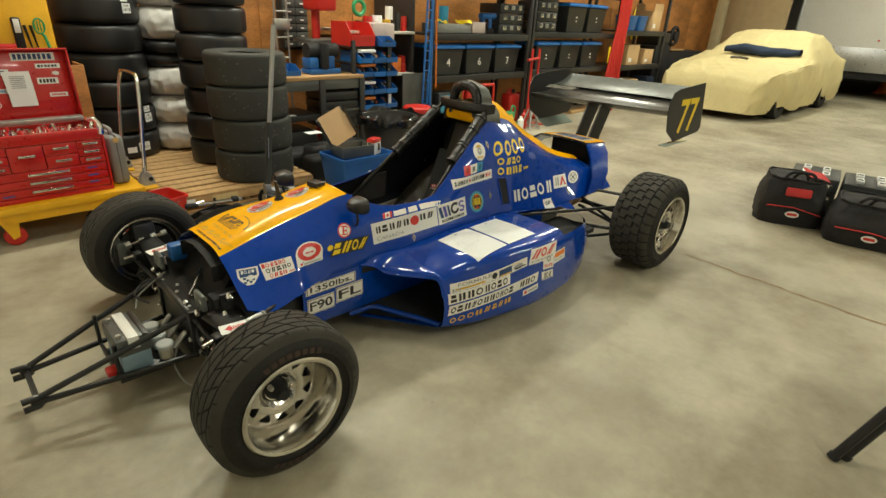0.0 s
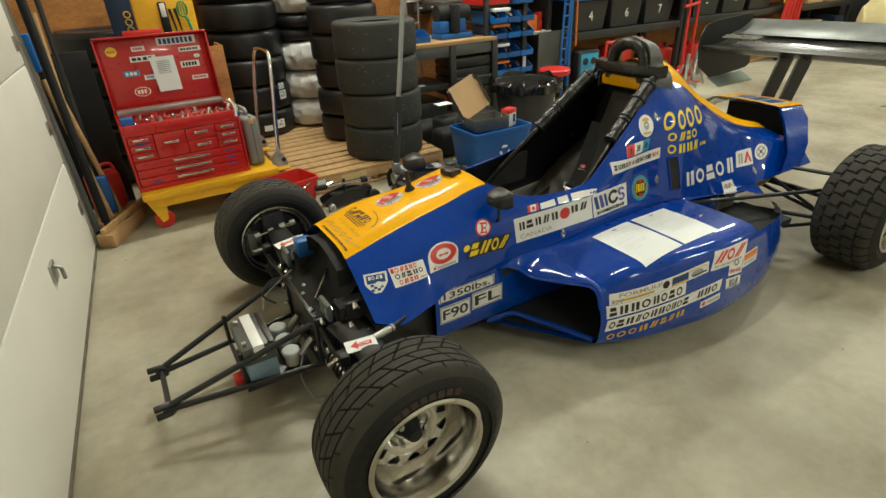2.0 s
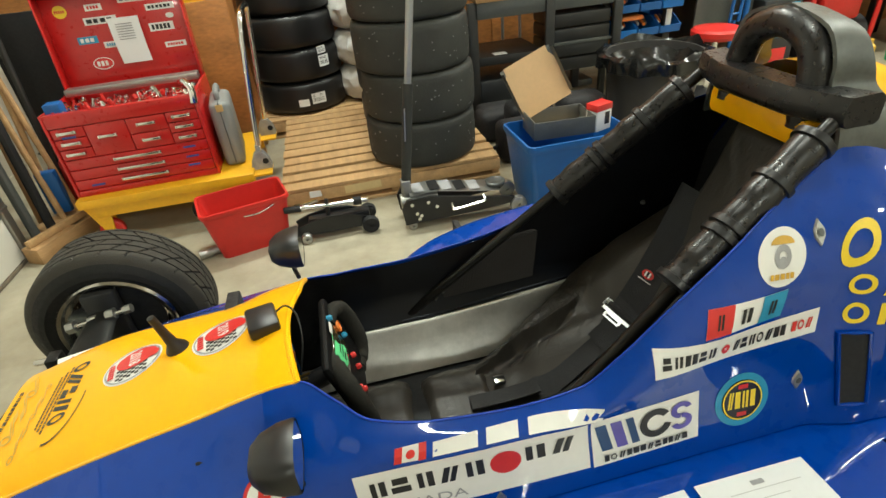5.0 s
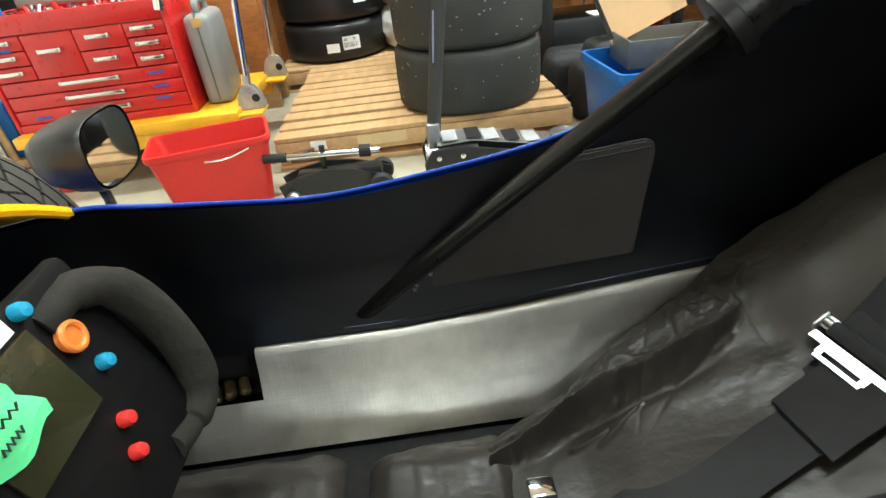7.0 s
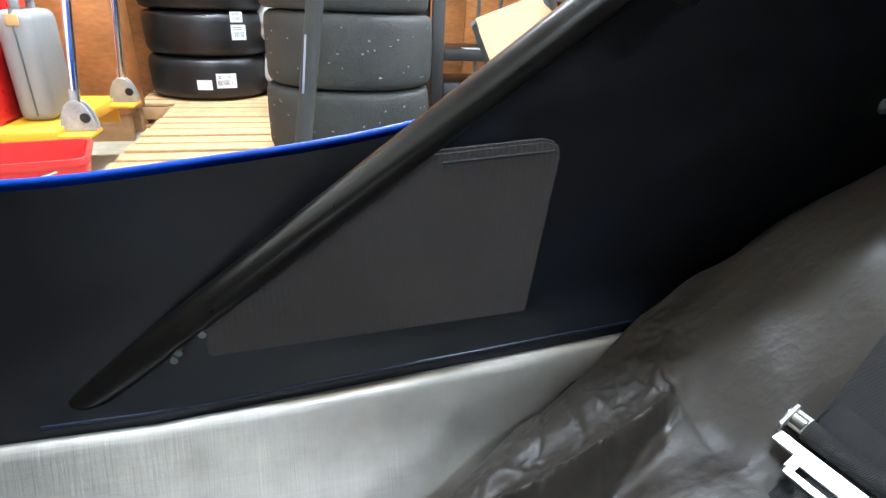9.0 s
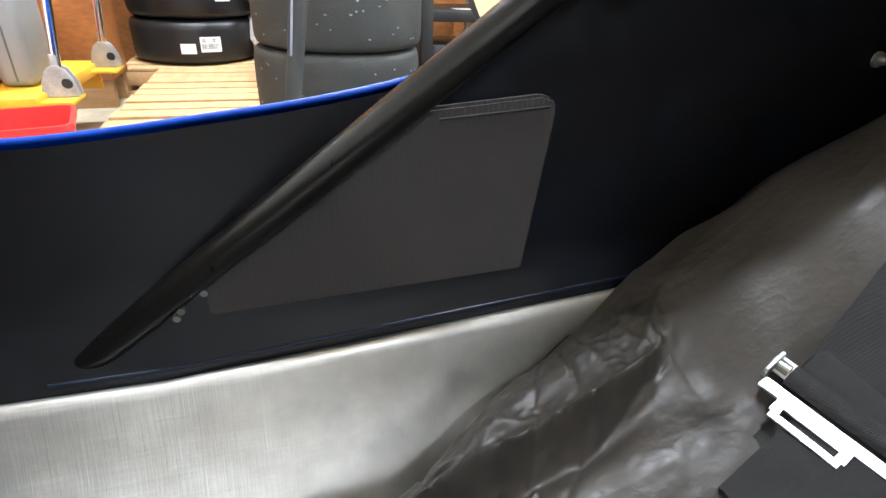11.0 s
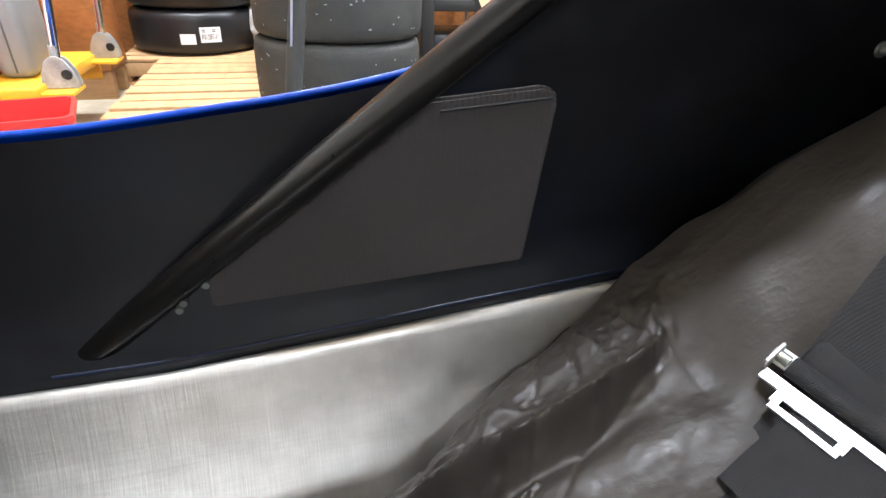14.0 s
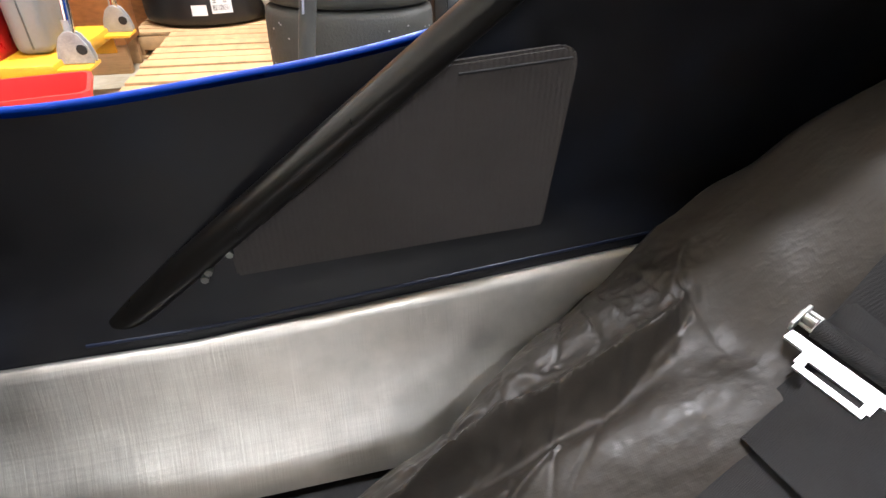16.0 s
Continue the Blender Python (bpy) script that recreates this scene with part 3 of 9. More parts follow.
def tray_lift(x, z):
    """The outer edge of the tray climbs a little towards the seat."""
    return 0.083 * max(0.0, x - 0.98) * min(1, max(0, (z - .243) / .121))


grid(al, [[Vector((x, y, z + tray_lift(x, z))) for y, z in PROF] for x in steps(0.782, 1.46, 24)])
grid(al, [[Vector((x, y, z)) for y, z in PROF[9:]] for x in steps(0.60, 0.782, 6)])
stray = part("side_tray", al, M["alu"], car, "scuffed bare aluminium side tray", smooth=70)
part("edge_bead", tube(B(), [(x, .2768, .3715 + tray_lift(x, .364)) for x in steps(0.90, 1.40, 14)], 0.0018, 8), mat("dark_blue_bead", (0.003, 0.007, 0.024), 0.35, spec=0.5), stray, "thin dark blue bead above the tray edge")
al2 = B()
grid(al2, [[Vector((x, -y, z)) for y, z in PROF] for x in steps(0.60, 1.46, 24)])
part("side_tray", al2, M["alu"], car, "scuffed bare aluminium side tray", smooth=25)
nut = B()
for x, y, z, r in ((0.70, 0.262, 0.315, 0.006), (0.735, 0.258, 0.306, 0.008), (0.757, 0.256, 0.312, 0.007), (0.718, 0.258, 0.300, 0.005)):
    lathe(nut, [(0, 0.012), (r, 0.01), (r, -0.015), (0, -0.015)], 6, pose(x, y, z, 90, 0, 20))
part("bolt", nut, mat("tarnished_brass", (0.15, 0.11, 0.05), 0.38, 0.8, 0.4, 40), car, "tarnished bolts in the tray cut-out")
rb_ = B()
grid(rb_, [[Vector((x, y, z)) for y, z in ((-.285, .22), (-.292, .60), (-.26, .72), (-.15, .90), (.15, .90), (.26, .72), (.292, .60), (.285, .22))] for x in (1.735, 1.745)])
rb_.faces.new([rb_.verts.new((1.735, y, z)) for y, z in ((-.285, .22), (-.292, .60), (-.26, .72), (-.15, .90), (.15, .90), (.26, .72), (.292, .60), (.285, .22))])
part("rear_bulkhead", rb_, M["matt"], car, "black bulkhead behind the seat")
part("cockpit_floor", box(B(), 0.45, 1.66, -0.285, 0.285, 0.20, 0.232, 0.004), M["matt"], car, "black cockpit floor")
part("bulkhead", box(B(), 0.50, 0.53, -0.24, 0.24, 0.22, 0.60, 0.004), M["matt"], car, "black dash bulkhead")

# chassis tub below the body
tub = B()
for s in (-1, 1):
    grid(tub, [[Vector((x, s * 0.322, z)) for z in (0.40, 0.30, 0.20, 0.155)] + [Vector((x, s * 0.312, 0.138)), Vector((x, s * 0.28, 0.130)), Vector((x, 0, 0.130))] for x in (0.36, 0.7, 1.2, 1.7, 2.1)], flip=s > 0)
part("chassis_side", tub, M["blue"], car, "blue lower chassis side")
for s in (-1, 1):
    part("inner_skin", box(B(), 0.50, 1.69, min(s * 0.289, s * 0.296), max(s * 0.289, s * 0.296), 0.13, 0.36, 0), M["matt"], car, "black inner chassis skin", smooth=0)
ft = B()
for s in (-1, 1):
    box(ft, 0.02, 0.365, s * 0.285 - 0.008, s * 0.285 + 0.008, 0.14, 0.42, 0.003)
box(ft, 0.02, 0.36, -0.28, 0.28, 0.13, 0.15, 0.003)
part("chassis_front", ft, M["black"], car, "black front chassis panel")
part("undertray", box(B(), 1.05, 2.20, -0.50, 0.50, 0.085, 0.10, 0.004), M["matt"], car, "flat black undertray")

# side pods
PF = 0.895
POD = [(PF, .664, .335, .085), (0.97, .692, .378, .08), (1.07, .725, .406, .075), (1.25, .765, .423, .075), (1.5, .795, .428, .075), (1.75, .782, .426, .08), (1.95, .735, .408, .09), (2.12, .66, .372, .11), (2.28, .55, .31, .13)]


def pod_row(x, s):
    yo, zt, zb = table(x, POD)
    if s > 0:
        yo -= 0.05
    f = table(x, LOW)
    yi, zi = f[0] - 0.006, f[1] - 0.004
    line = bend([(yi, zi, 0), (yi + 0.05, zi * 0.5 + zt * 0.5 + 0.004, 0), ((yi + yo) / 2, zt + 0.006, 0), (yo - 0.085, zt + 0.002, 0), (yo - 0.040, zt - 0.016, 0), (yo - 0.020, zt - 0.06, 0), (yo, (zt + zb) / 2, 0), (yo - 0.006, zb + 0.03, 0), (yo - 0.03, zb, 0)], 4)
    return [Vector((x, s * p.x, p.y)) for p in line] + [Vector((x, s * (yi - 0.02), zb + 0.01))]


for s in (-1, 1):
    pb = B()
    # the mouth sweeps back from the body to the outer corner, its upper lip nearly level
    lip_row = []
    for k, p in enumerate(pod_row(PF, s)):
        y = abs(p.y) - (0.008 if k < 2 else 0)
        x, top = table(y, [(.322, .655, .374), (.335, .712, .364), (.345, .738, .352), (.409, .757, .335), (.50, .830, .331), (.613, .900, .335), (.66, PF, .337)])
        lip_row.append(Vector((x, s * y, min(p.z, top))))
    back = pod_row(PF + 0.02, s)
    rows = [lip_row]
    for t in (0.04, 0.08, 0.14, 0.2, 0.27, 0.34, 0.42, 0.5, 0.6, 0.7, 0.8, 0.9):
        row = []
        for p, q in zip(lip_row, back):
            g = p.lerp(q, t)
            g.z += 0.35 * max(0.0, q.z - p.z) * math.sin(math.pi * t) + (0.006 * math.sin(math.pi * t ** 0.5) if p.z > 0.25 else 0)
            row.append(g)
        rows.append(row)
    for x in steps(PF + 0.02, 2.28, 44):
        rows.append(pod_row(x, s))
    grid(pb, rows, flip=s < 0)
    hole = [f for f in pb.faces if 1.70 < f.calc_center_median().x < 2.16 and f.calc_center_median().z > 0.36 and 0.42 < abs(f.calc_center_median().y) < table(f.calc_center_median().x, POD)[0] - 0.035]
    bmesh.ops.delete(pb, geom=hole, context="FACES")
    pod = part("side_pod", pb, M["blue"], car, "glossy blue side pod with an open duct", smooth=45)
    duct = B()
    box(duct, 1.68, 2.18, min(s * 0.40, s * 0.66), max(s * 0.40, s * 0.66), 0.27, 0.30, 0.003)
    part("duct_floor", duct, M["matt"], pod, "rough black duct floor")
    mouth = B()
    inner = [Vector((p.x + 0.012, p.y - s * 0.012 * (abs(p.y) > 0.5), p.z - 0.012 if p.z > 0.2 else p.z + 0.012)) for p in rows[0]]
    grid(mouth, [inner, [Vector((1.16, p.y, p.z)) for p in inner]], close_v=True)
    box(mouth, 1.15, 1.17, min(s * 0.31, s * 0.70), max(s * 0.31, s * 0.70), 0.11, 0.41, 0.002)
    part("radiator", mouth, M["matt"], pod, "dark radiator mouth", smooth=0)
    # a blue floor runs from the chassis side out to the lower corner, black further in
    lead = bend([(0.60, s * 0.322, 0.140), (0.715, s * 0.338, 0.138), (0.775, s * 0.42, 0.126), (0.838, s * 0.52, 0.114), (0.897, s * 0.63, 0.102)], 5)
    fl = B()
    grid(fl, [[Vector((p.x + d, p.y, p.z - dz)) for p in lead] for d, dz in ((0.02, 0.024), (0.002, 0.018), (-0.003, 0.008), (0.002, 0.0), (0.02, -0.002))])
    part("pod_floor", fl, M["blue"], pod, "rounded blue floor lip of the radiator mouth", smooth=60)
    # matt black instead of blue: the shade inside the mouth as colour
    fb = B()
    grid(fb, [[Vector((p.x + 0.018 + d, p.y, p.z + 0.003)) for p in lead] for d in (0, 0.4)])
    part("inner_floor", fb, M["matt"], pod, "inner floor of the radiator mouth, blackened as its shade")
    lp_ = B()
    tube(lp_, [(p.x, p.y, p.z - 0.003) for p in lip_row[:22]], 0.005, 10)
    part("mouth_lip", lp_, M["blue"], pod, "rounded blue lip of the radiator mouth")

# rear cowl: a scoop over the gearbox with a yellow top
cw = B()
SEC = [(-0.45, .415), (-0.405, .50), (-0.30, .60), (-0.228, .650), (-0.205, .666), (-0.10, .672), (0, .674)]
SEC = SEC + [(-y, z) for y, z in reversed(SEC[:-1])]
rows = []
for t in steps(0, 1, 8):
    # the tail leans back, so the top sits behind the foot
    rows.append([Vector((2.40 + 0.32 * max(0, (z - .415) / .259) + (0.22 + 0.04 * (z - .415) / .259) * t, y * (1 - 0.04 * t), z - 0.024 * t * (z > 0.6))) for y, z in SEC])
vv = grid(cw, rows)
grid(cw, [[Vector((p.co.x + 0.004, p.co.y * 0.965, p.co.z - 0.014)) for p in r] for r in vv], flip=True)
cowl = part("rear_cowl", cw, M["blue"], car, "blue rear cowl scoop", smooth=40)
def plate_at(x, y, lift):
    return Vector((x, y, 0.674 - 0.024 * (x - 2.72) / 0.26 - 0.008 * (y / 0.2) ** 2 + lift))


tp = B()
grid(tp, [[plate_at(x, y, 0.003) for y in steps(-0.20, 0.20, 10)] for x in steps(2.715, 2.985, 6)])
part("top_plate", tp, M["yellow"], cowl, "yellow top plate")
part("inner_panel", box(B(), 2.86, 2.88, -0.19, 0.19, 0.45, 0.635, 0.004), M["matt"], cowl, "dark inside of the scoop")
ls = B()
grid(ls, [[plate_at(x, y, 0.0045) for y in steps(-0.15, 0.13, 8)] for x in steps(2.74, 2.93, 4)])
lst = part("sticker", ls, M["white"], cowl, "white sponsor sticker")
for y0, y1 in ((-0.13, -0.06), (-0.045, 0.02), (0.035, 0.055), (0.065, 0.085), (0.095, 0.115)):
    lp = B()
    grid(lp, [[plate_at(x, y, 0.006) for y in (y0, y1)] for x in steps(2.76, 2.91, 3)])
    part("print", lp, M["navy_ink"], lst, smooth=0)

# roll hoop, fairing, pads
hp = B()
ARCH = [(1.65, .094, .93), (1.652, .094, 1.0), (1.655, .070, 1.066), (1.657, 0, 1.094), (1.655, -.070, 1.066), (1.652, -.094, 1.0), (1.65, -.094, .93)]
tube(hp, bend(ARCH, 6), 0.028, 16)
hoop = part("roll_hoop", hp, M["sleeve"], car, "black padded roll hoop")
# a flat padded plate across the foot of the hoop, its ends cut at a slant
cb = B()
vv = grid(cb, [[Vector((x, y, z)) for x, z in ((1.600, 0.962), (1.597, 0.972), (1.597, 0.998), (1.603, 1.008), (1.655, 1.010), (1.668, 1.002), (1.668, 0.962), (1.660, 0.956), (1.608, 0.956))] for y in (-.188, -.182, -.09, 0, .09, .182, .188)], close_v=True)
cb.faces.new(vv[0][::-1])
cb.faces.new(vv[-1])
for v in cb.verts:
    v.co.x += 0.9 * max(0.0, abs(v.co.y) - 0.15)
    v.co.z += 0.0025 * noise.noise(Vector((v.co.x * 30, v.co.y * 25, 4)))
part("cross_pad", cb, M["sleeve"], hoop, "flat black padded plate across the hoop", smooth=40)
# grey hood: a band round the back of the hoop that flares out to the bodywork
fg = B()
HOOD = bend([(.178, .878, 1.775), (.174, .930, 1.772), (.158, .972, 1.765), (.130, 1.010, 1.750), (.124, 1.052, 1.738), (.090, 1.102, 1.730), (0, 1.126, 1.728)], 4)
HOOD = [Vector(p) for p in HOOD] + [Vector((-p[0], p[1], p[2])) for p in reversed(HOOD[:-1])]
rows = []
for back, thin in ((0, 0), (0.5, 0), (1, 0), (1, 1), (0, 1)):
    row = []
    for p in HOOD:
        q = 1 - 0.05 * thin - 0.03 * back
        row.append(Vector((1.652 + (p.z - 1.652) * back, p.x * q, p.y - (0.006 * thin + 0.016 * back ** 2) * smooth01((p.y - 0.95) / 0.1))))
    rows.append(row)
grid(fg, rows, close_u=True)
part("hoop_fairing", fg, M["gun"], hoop, "grey satin hood behind the hoop", smooth=50)
part("headrest", box(B(), 1.625, 1.66, -0.135, 0.135, 0.895, 0.952, 0.015), M["yellow"], car, "yellow headrest pad")
for s in (-1, 1):
    foot, knee, top = ((0.905, .2975, .361), (1.318, .231, .702), (1.64, .176, .972)) if s > 0 else ((1.02, -.275, .44), (1.34, -.222, .735), (1.64, -.168, .972))
    bar = part("side_bar", rod(foot, top, 0.0128, 24), M["bar"], hoop, "black steel side bar")
    k, t = Vector(knee), Vector(top)
    sl = B()
    n = 26
    t = k + (t - k) * 0.88
    tube(sl, [k + (t - k) * i / n for i in range(n + 1)], [0.031 + 0.0010 * math.sin(i * 1.1 + 1.0) + (0.003 if i in (4, 5, 15, 16) else 0) for i in range(n + 1)], 16)
    pad_ob = part("bar_padding", sl, M["sleeve"], bar, "black taped foam padding")
    for f in (0.02, 0.34, 0.40, 0.70, 0.97):
        part("tape_band", tube(B(), [k + (t - k) * (f + d) for d in (-0.022, -0.018, 0.018, 0.022)], [0.033, 0.0362, 0.0362, 0.033], 20), M["black"], pad_ob)

# seat: foam wrapped in a thin grey-black sheet, taped and creased along its outer edge
def tray_z(y):
    return 0.243 + (0.364 - 0.243) * min(1, max(0, (abs(y) - 0.20) / 0.072)) if abs(y) > 0.195 else 0.232


# the outer edge of the seat: x, half width, height
SEAT_EDGE = [(1.05, .150, .252), (1.12, .170, .278), (1.17, .184, .298), (1.225, .213, .321), (1.285, .240, .342), (1.34, .251, .374), (1.375, .263, .402), (1.41, .271, .426), (1.44, .269, .450), (1.48, .257, .480), (1.515, .250, .517), (1.59, .241, .562), (1.71, .238, .625)]
# middle of the seat and its side bolster: x, height in the middle, height of the bolster, where the taped fold runs
SEAT_LINE = [(1.05, .234, .240, .140), (1.12, .236, .256, .160), (1.17, .240, .272, .176), (1.23, .252, .308, .181), (1.29, .272, .334, .185), (1.34, .292, .350, .193), (1.38, .308, .362, .204), (1.42, .328, .368, .214), (1.46, .358, .378, .218), (1.52, .448, .452, .22), (1.57, .535, .535, .22), (1.62, .65, .65, .22), (1.70, .86, .86, .22)]
# sharp creases in the sheet: from x, y to x, y, height and half width
CREASES = [(1.247, .140, 1.19, .112, .0050, .0035), (1.379, .187, 1.292, .147, -.0030, .0030), (1.292, .147, 1.235, .100, -.0016, .0030), (1.292, .238, 1.268, .196, -.0024, .0018), (1.312, .240, 1.304, .190, -.0022, .0018), (1.228, .214, 1.216, .188, -.0020, .0018), (1.178, .199, 1.166, .168, -.0060, .0030), (1.166, .168, 1.190, .150, -.0030, .0026), (1.352, .247, 1.381, .190, -.0026, .0022), (1.381, .224, 1.396, .150, -.0016, .0026), (1.262, .182, 1.245, .142, -.0022, .0018), (1.440, .190, 1.462, .150, -.0012, .0020), (1.245, .142, 1.228, .104, -.0014, .0018), (1.398, .236, 1.372, .206, .0030, .0040), (1.205, .170, 1.235, .163, .0030, .0026), (1.222, .150, 1.185, .145, .0024, .0026), (1.16, .12, 1.20, .126, .0040, .0030)]


def crease_at(x, y):
    out = 0.0
    for x0, y0, x1, y1, h, w in CREASES:
        dx, dy = x1 - x0, y1 - y0
        t = min(1.0, max(0.0, ((x - x0) * dx + (y - y0) * dy) / (dx * dx + dy * dy)))
        q = math.hypot(x - x0 - t * dx, y - y0 - t * dy) / w
        if q < 3:
            out += h * math.exp(-q * q) * (1 - 0.6 * t)
    return out


def seat_surface(x, y, fine=True):
    """Height of the seat at a place in plan."""
    y = abs(y)
    ye, ze = table(x, SEAT_EDGE)
    zm, zb, yr = table(x, SEAT_LINE)
    z = zm + (zb - zm) * smooth01(y / 0.135)
    if x < 1.42:
        # a flap from the outer edge in to the taped fold, then down into a hollow
        zr = ze + 0.004 + 0.011 * smooth01((x - 1.10) / 0.12) - 0.031 * smooth01((x - 1.31) / 0.08)
        yr -= 0.015 * smooth01((1.40 - x) / 0.05)
        k = smooth01((1.395 - x) / 0.05)
        wob = 0.007 * noise.noise(Vector((x * 19, 2, 5))) + 0.0014 * noise.noise(Vector((x * 70, 2, 9)))
        q = y - yr - wob
        if q > 0:
            f = min(1, q / max(0.01, ye - yr - wob))
            zf = zr + (ze - zr) * f + 0.003 * math.sin(math.pi * f) - 0.0075 * smooth01(f / 0.3) * (1 - smooth01((f - 0.3) / 0.35))
        else:
            t = min(1, -q / 0.024)
            zf = zr * (1 - t) ** 2.6 + z * (1 - (1 - t) ** 2.6)
            zf -= 0.012 * math.exp(-((q + 0.020) / 0.011) ** 2) * smooth01((x - 1.12) / 0.08) * smooth01((1.36 - x) / 0.05)
        zf += 0.0075 * math.exp(-(q / 0.0050) ** 2) * (1.0 + 1.1 * noise.noise(Vector((x * 26, 1, 1))))
    else:
        zf, k = z, 0.0
    # further up the side swells to a rounded bolster that rolls over towards the wall
    f = min(1, max(0, (y - 0.115) / (ye - 0.115)))
    g = smooth01((x - 1.39) / 0.06)
    rise = smooth01((y - 0.145) / (ye - 0.163)) * (1 - g) + (1 - (1 - f) ** 2.2) * g
    zs = z + (ze - z) * rise if y < ye else ze - 0.045 * ((y - ye) / 0.036) ** 1.6
    z = zf * k + zs * (1 - k)
    if fine:
        near = smooth01((1.47 - x) / 0.12) * smooth01((y - 0.07) / 0.05)
        crumple = 1 - 2.4 * abs(noise.noise(Vector((x * 21 + y * 10, y * 27 - x * 9, 7.0))))
        tiny = 1 - 2.4 * abs(noise.noise(Vector((x * 84 - y * 30, y * 96 + x * 20, 3.0))))
        loose = smooth01((y - yr + 0.030) / 0.03) * smooth01((1.45 - x) / 0.05)
        z += near * ((0.0006 + 0.0030 * loose) * crumple + (0.0003 + 0.0012 * loose) * tiny + 1.5 * crease_at(x, y))
        # broad soft folds that run up the seat
        z += 0.0030 * noise.noise(Vector((x * 5 + y * 3, y * 24 - x * 7, 5.0))) * smooth01((x - 1.30) / 0.1)
    return z


seat = B()
rows = []
US = [-1 + (k / 44) ** 0.8 for k in range(44)] + [0.42 * k / 22 for k in range(22)] + steps(0.42, 1, 110)
for x in steps(1.062, 1.43, 168) + steps(1.438, 1.71, 36):
    ye, ze = table(x, SEAT_EDGE)
    yy = (ye if x < 1.41 else ye + (0.2745 - ye) * smooth01((x - 1.41) / 0.03)) + 0.0045 * noise.noise(Vector((x * 22, 8, 3))) * smooth01((1.40 - x) / 0.03)
    r = [Vector((x, u * yy, seat_surface(x, u * yy))) for u in US]
    skirt = [(0.006, -0.006), (0.0075, -0.016), (0.005, -0.030), (0.004, -0.06)] if x < 1.40 else [(0.001, -0.004), (0.001, -0.008), (0.001, -0.012), (0.001, -0.016)]
    zq = min(ze, r[-1].z)
    low = lambda dy, dz: max(zq + dz, min(zq - 0.001, tray_z(yy + dy) + tray_lift(x, tray_z(yy + dy)) + 0.001))
    r = [Vector((x, -yy - dy, low(dy, dz))) for dy, dz in reversed(skirt)] + r + [Vector((x, yy + dy, low(dy, dz))) for dy, dz in skirt]
    rows.append(r)
rows.insert(0, [Vector((p.x - 0.006, p.y, min(p.z, 0.236))) for p in rows[0]])
grid(seat, rows)
part("seat", seat, M["vinyl"], car, "crumpled black vinyl seat covering", smooth=70)
for xa, xb_, top, out in ((0.64, 0.888, 0.252, 0.192), (0.912, 1.10, 0.262, 0.178)):
    roll = B()
    rows = []
    for x in steps(xa, xb_, 34):
        t = (x - xa) / (xb_ - xa)
        cap = min(1.0, (min(t, 1 - t) * (xb_ - xa) / 0.03)) ** 0.5
        rr_ = (top - 0.212) * (0.35 + 0.65 * cap)
        row = []
        for a in steps(0, 2 * math.pi, 64)[:-1]:
            c, d = math.cos(a), math.sin(a)
            y = (out - 0.012 * (1 - cap)) * math.copysign(abs(c) ** 0.3, c)
            z = 0.212 + rr_ * math.copysign(abs(d) ** 0.55, d)
            if d > 0:
                # the middle sags, the sides stand up as soft rims with creases along them
                z -= 0.016 * (1 - smooth01((abs(y) - 0.08) / 0.07))
                z += 0.0045 * (1 - 2.4 * abs(noise.noise(Vector((x * 12, y * 44, 6))))) + 0.002 * (1 - 2.4 * abs(noise.noise(Vector((x * 46, y * 60, 2)))))
            row.append(Vector((x, y + 0.004 * noise.noise(Vector((x * 18, a, 1))), z)))
        rows.append(row)
    vv = grid(roll, rows, close_v=True)
    roll.faces.new(vv[0][::-1])
    roll.faces.new(vv[-1])
    part("leg_cushion", roll, M["vinyl"], car, "crumpled black padded leg cushion", smooth=70)


def ribbon(pts, half, across, thick=0.0035):
    bm = B()
    line = bend(pts, 6)
    a = Vector(across).normalized()
    rows = []
    for i, p in enumerate(line):
        d = (line[min(i + 1, len(line) - 1)] - line[max(i - 1, 0)]).normalized()
        n = d.cross(a).normalized() * thick
        rows.append([p - a * half, p - a * half + n, p + a * half + n, p + a * half])
    grid(bm, rows, close_v=True)
    return bm


def buckle_plate(mm, s):
    """A pressed plate with a slotted tab, the long side across the belt."""
    bm = B()
    th = 0.003
    for x0, x1, y0, y1 in ((-0.006, 0.003, -0.052, 0.052), (-0.0105, -0.006, -0.018, 0.036), (-0.0165, -0.0105, -0.018, -0.011), (-0.0165, -0.0105, 0.029, 0.036), (-0.0215, -0.0165, -0.016, 0.034)):
        box(bm, x0, x1, min(s * y0, s * y1), max(s * y0, s * y1), 0, th, 0.0, mm)
    bmesh.ops.remove_doubles(bm, verts=bm.verts[:], dist=1e-5)
    return bm


def on_strap(s, d, off=0.0, lift=0.012):
    """A point of the shoulder strap, d metres up from its buckle, off to its side."""
    x, y = 1.4425 + 0.975 * d - 0.22 * off, 0.087 + 0.22 * d + 0.975 * off
    return Vector((x, s * y, max(seat_surface(x, y, False), seat_surface(x, 0.087 + 0.22 * d, False) - 0.004) + lift))


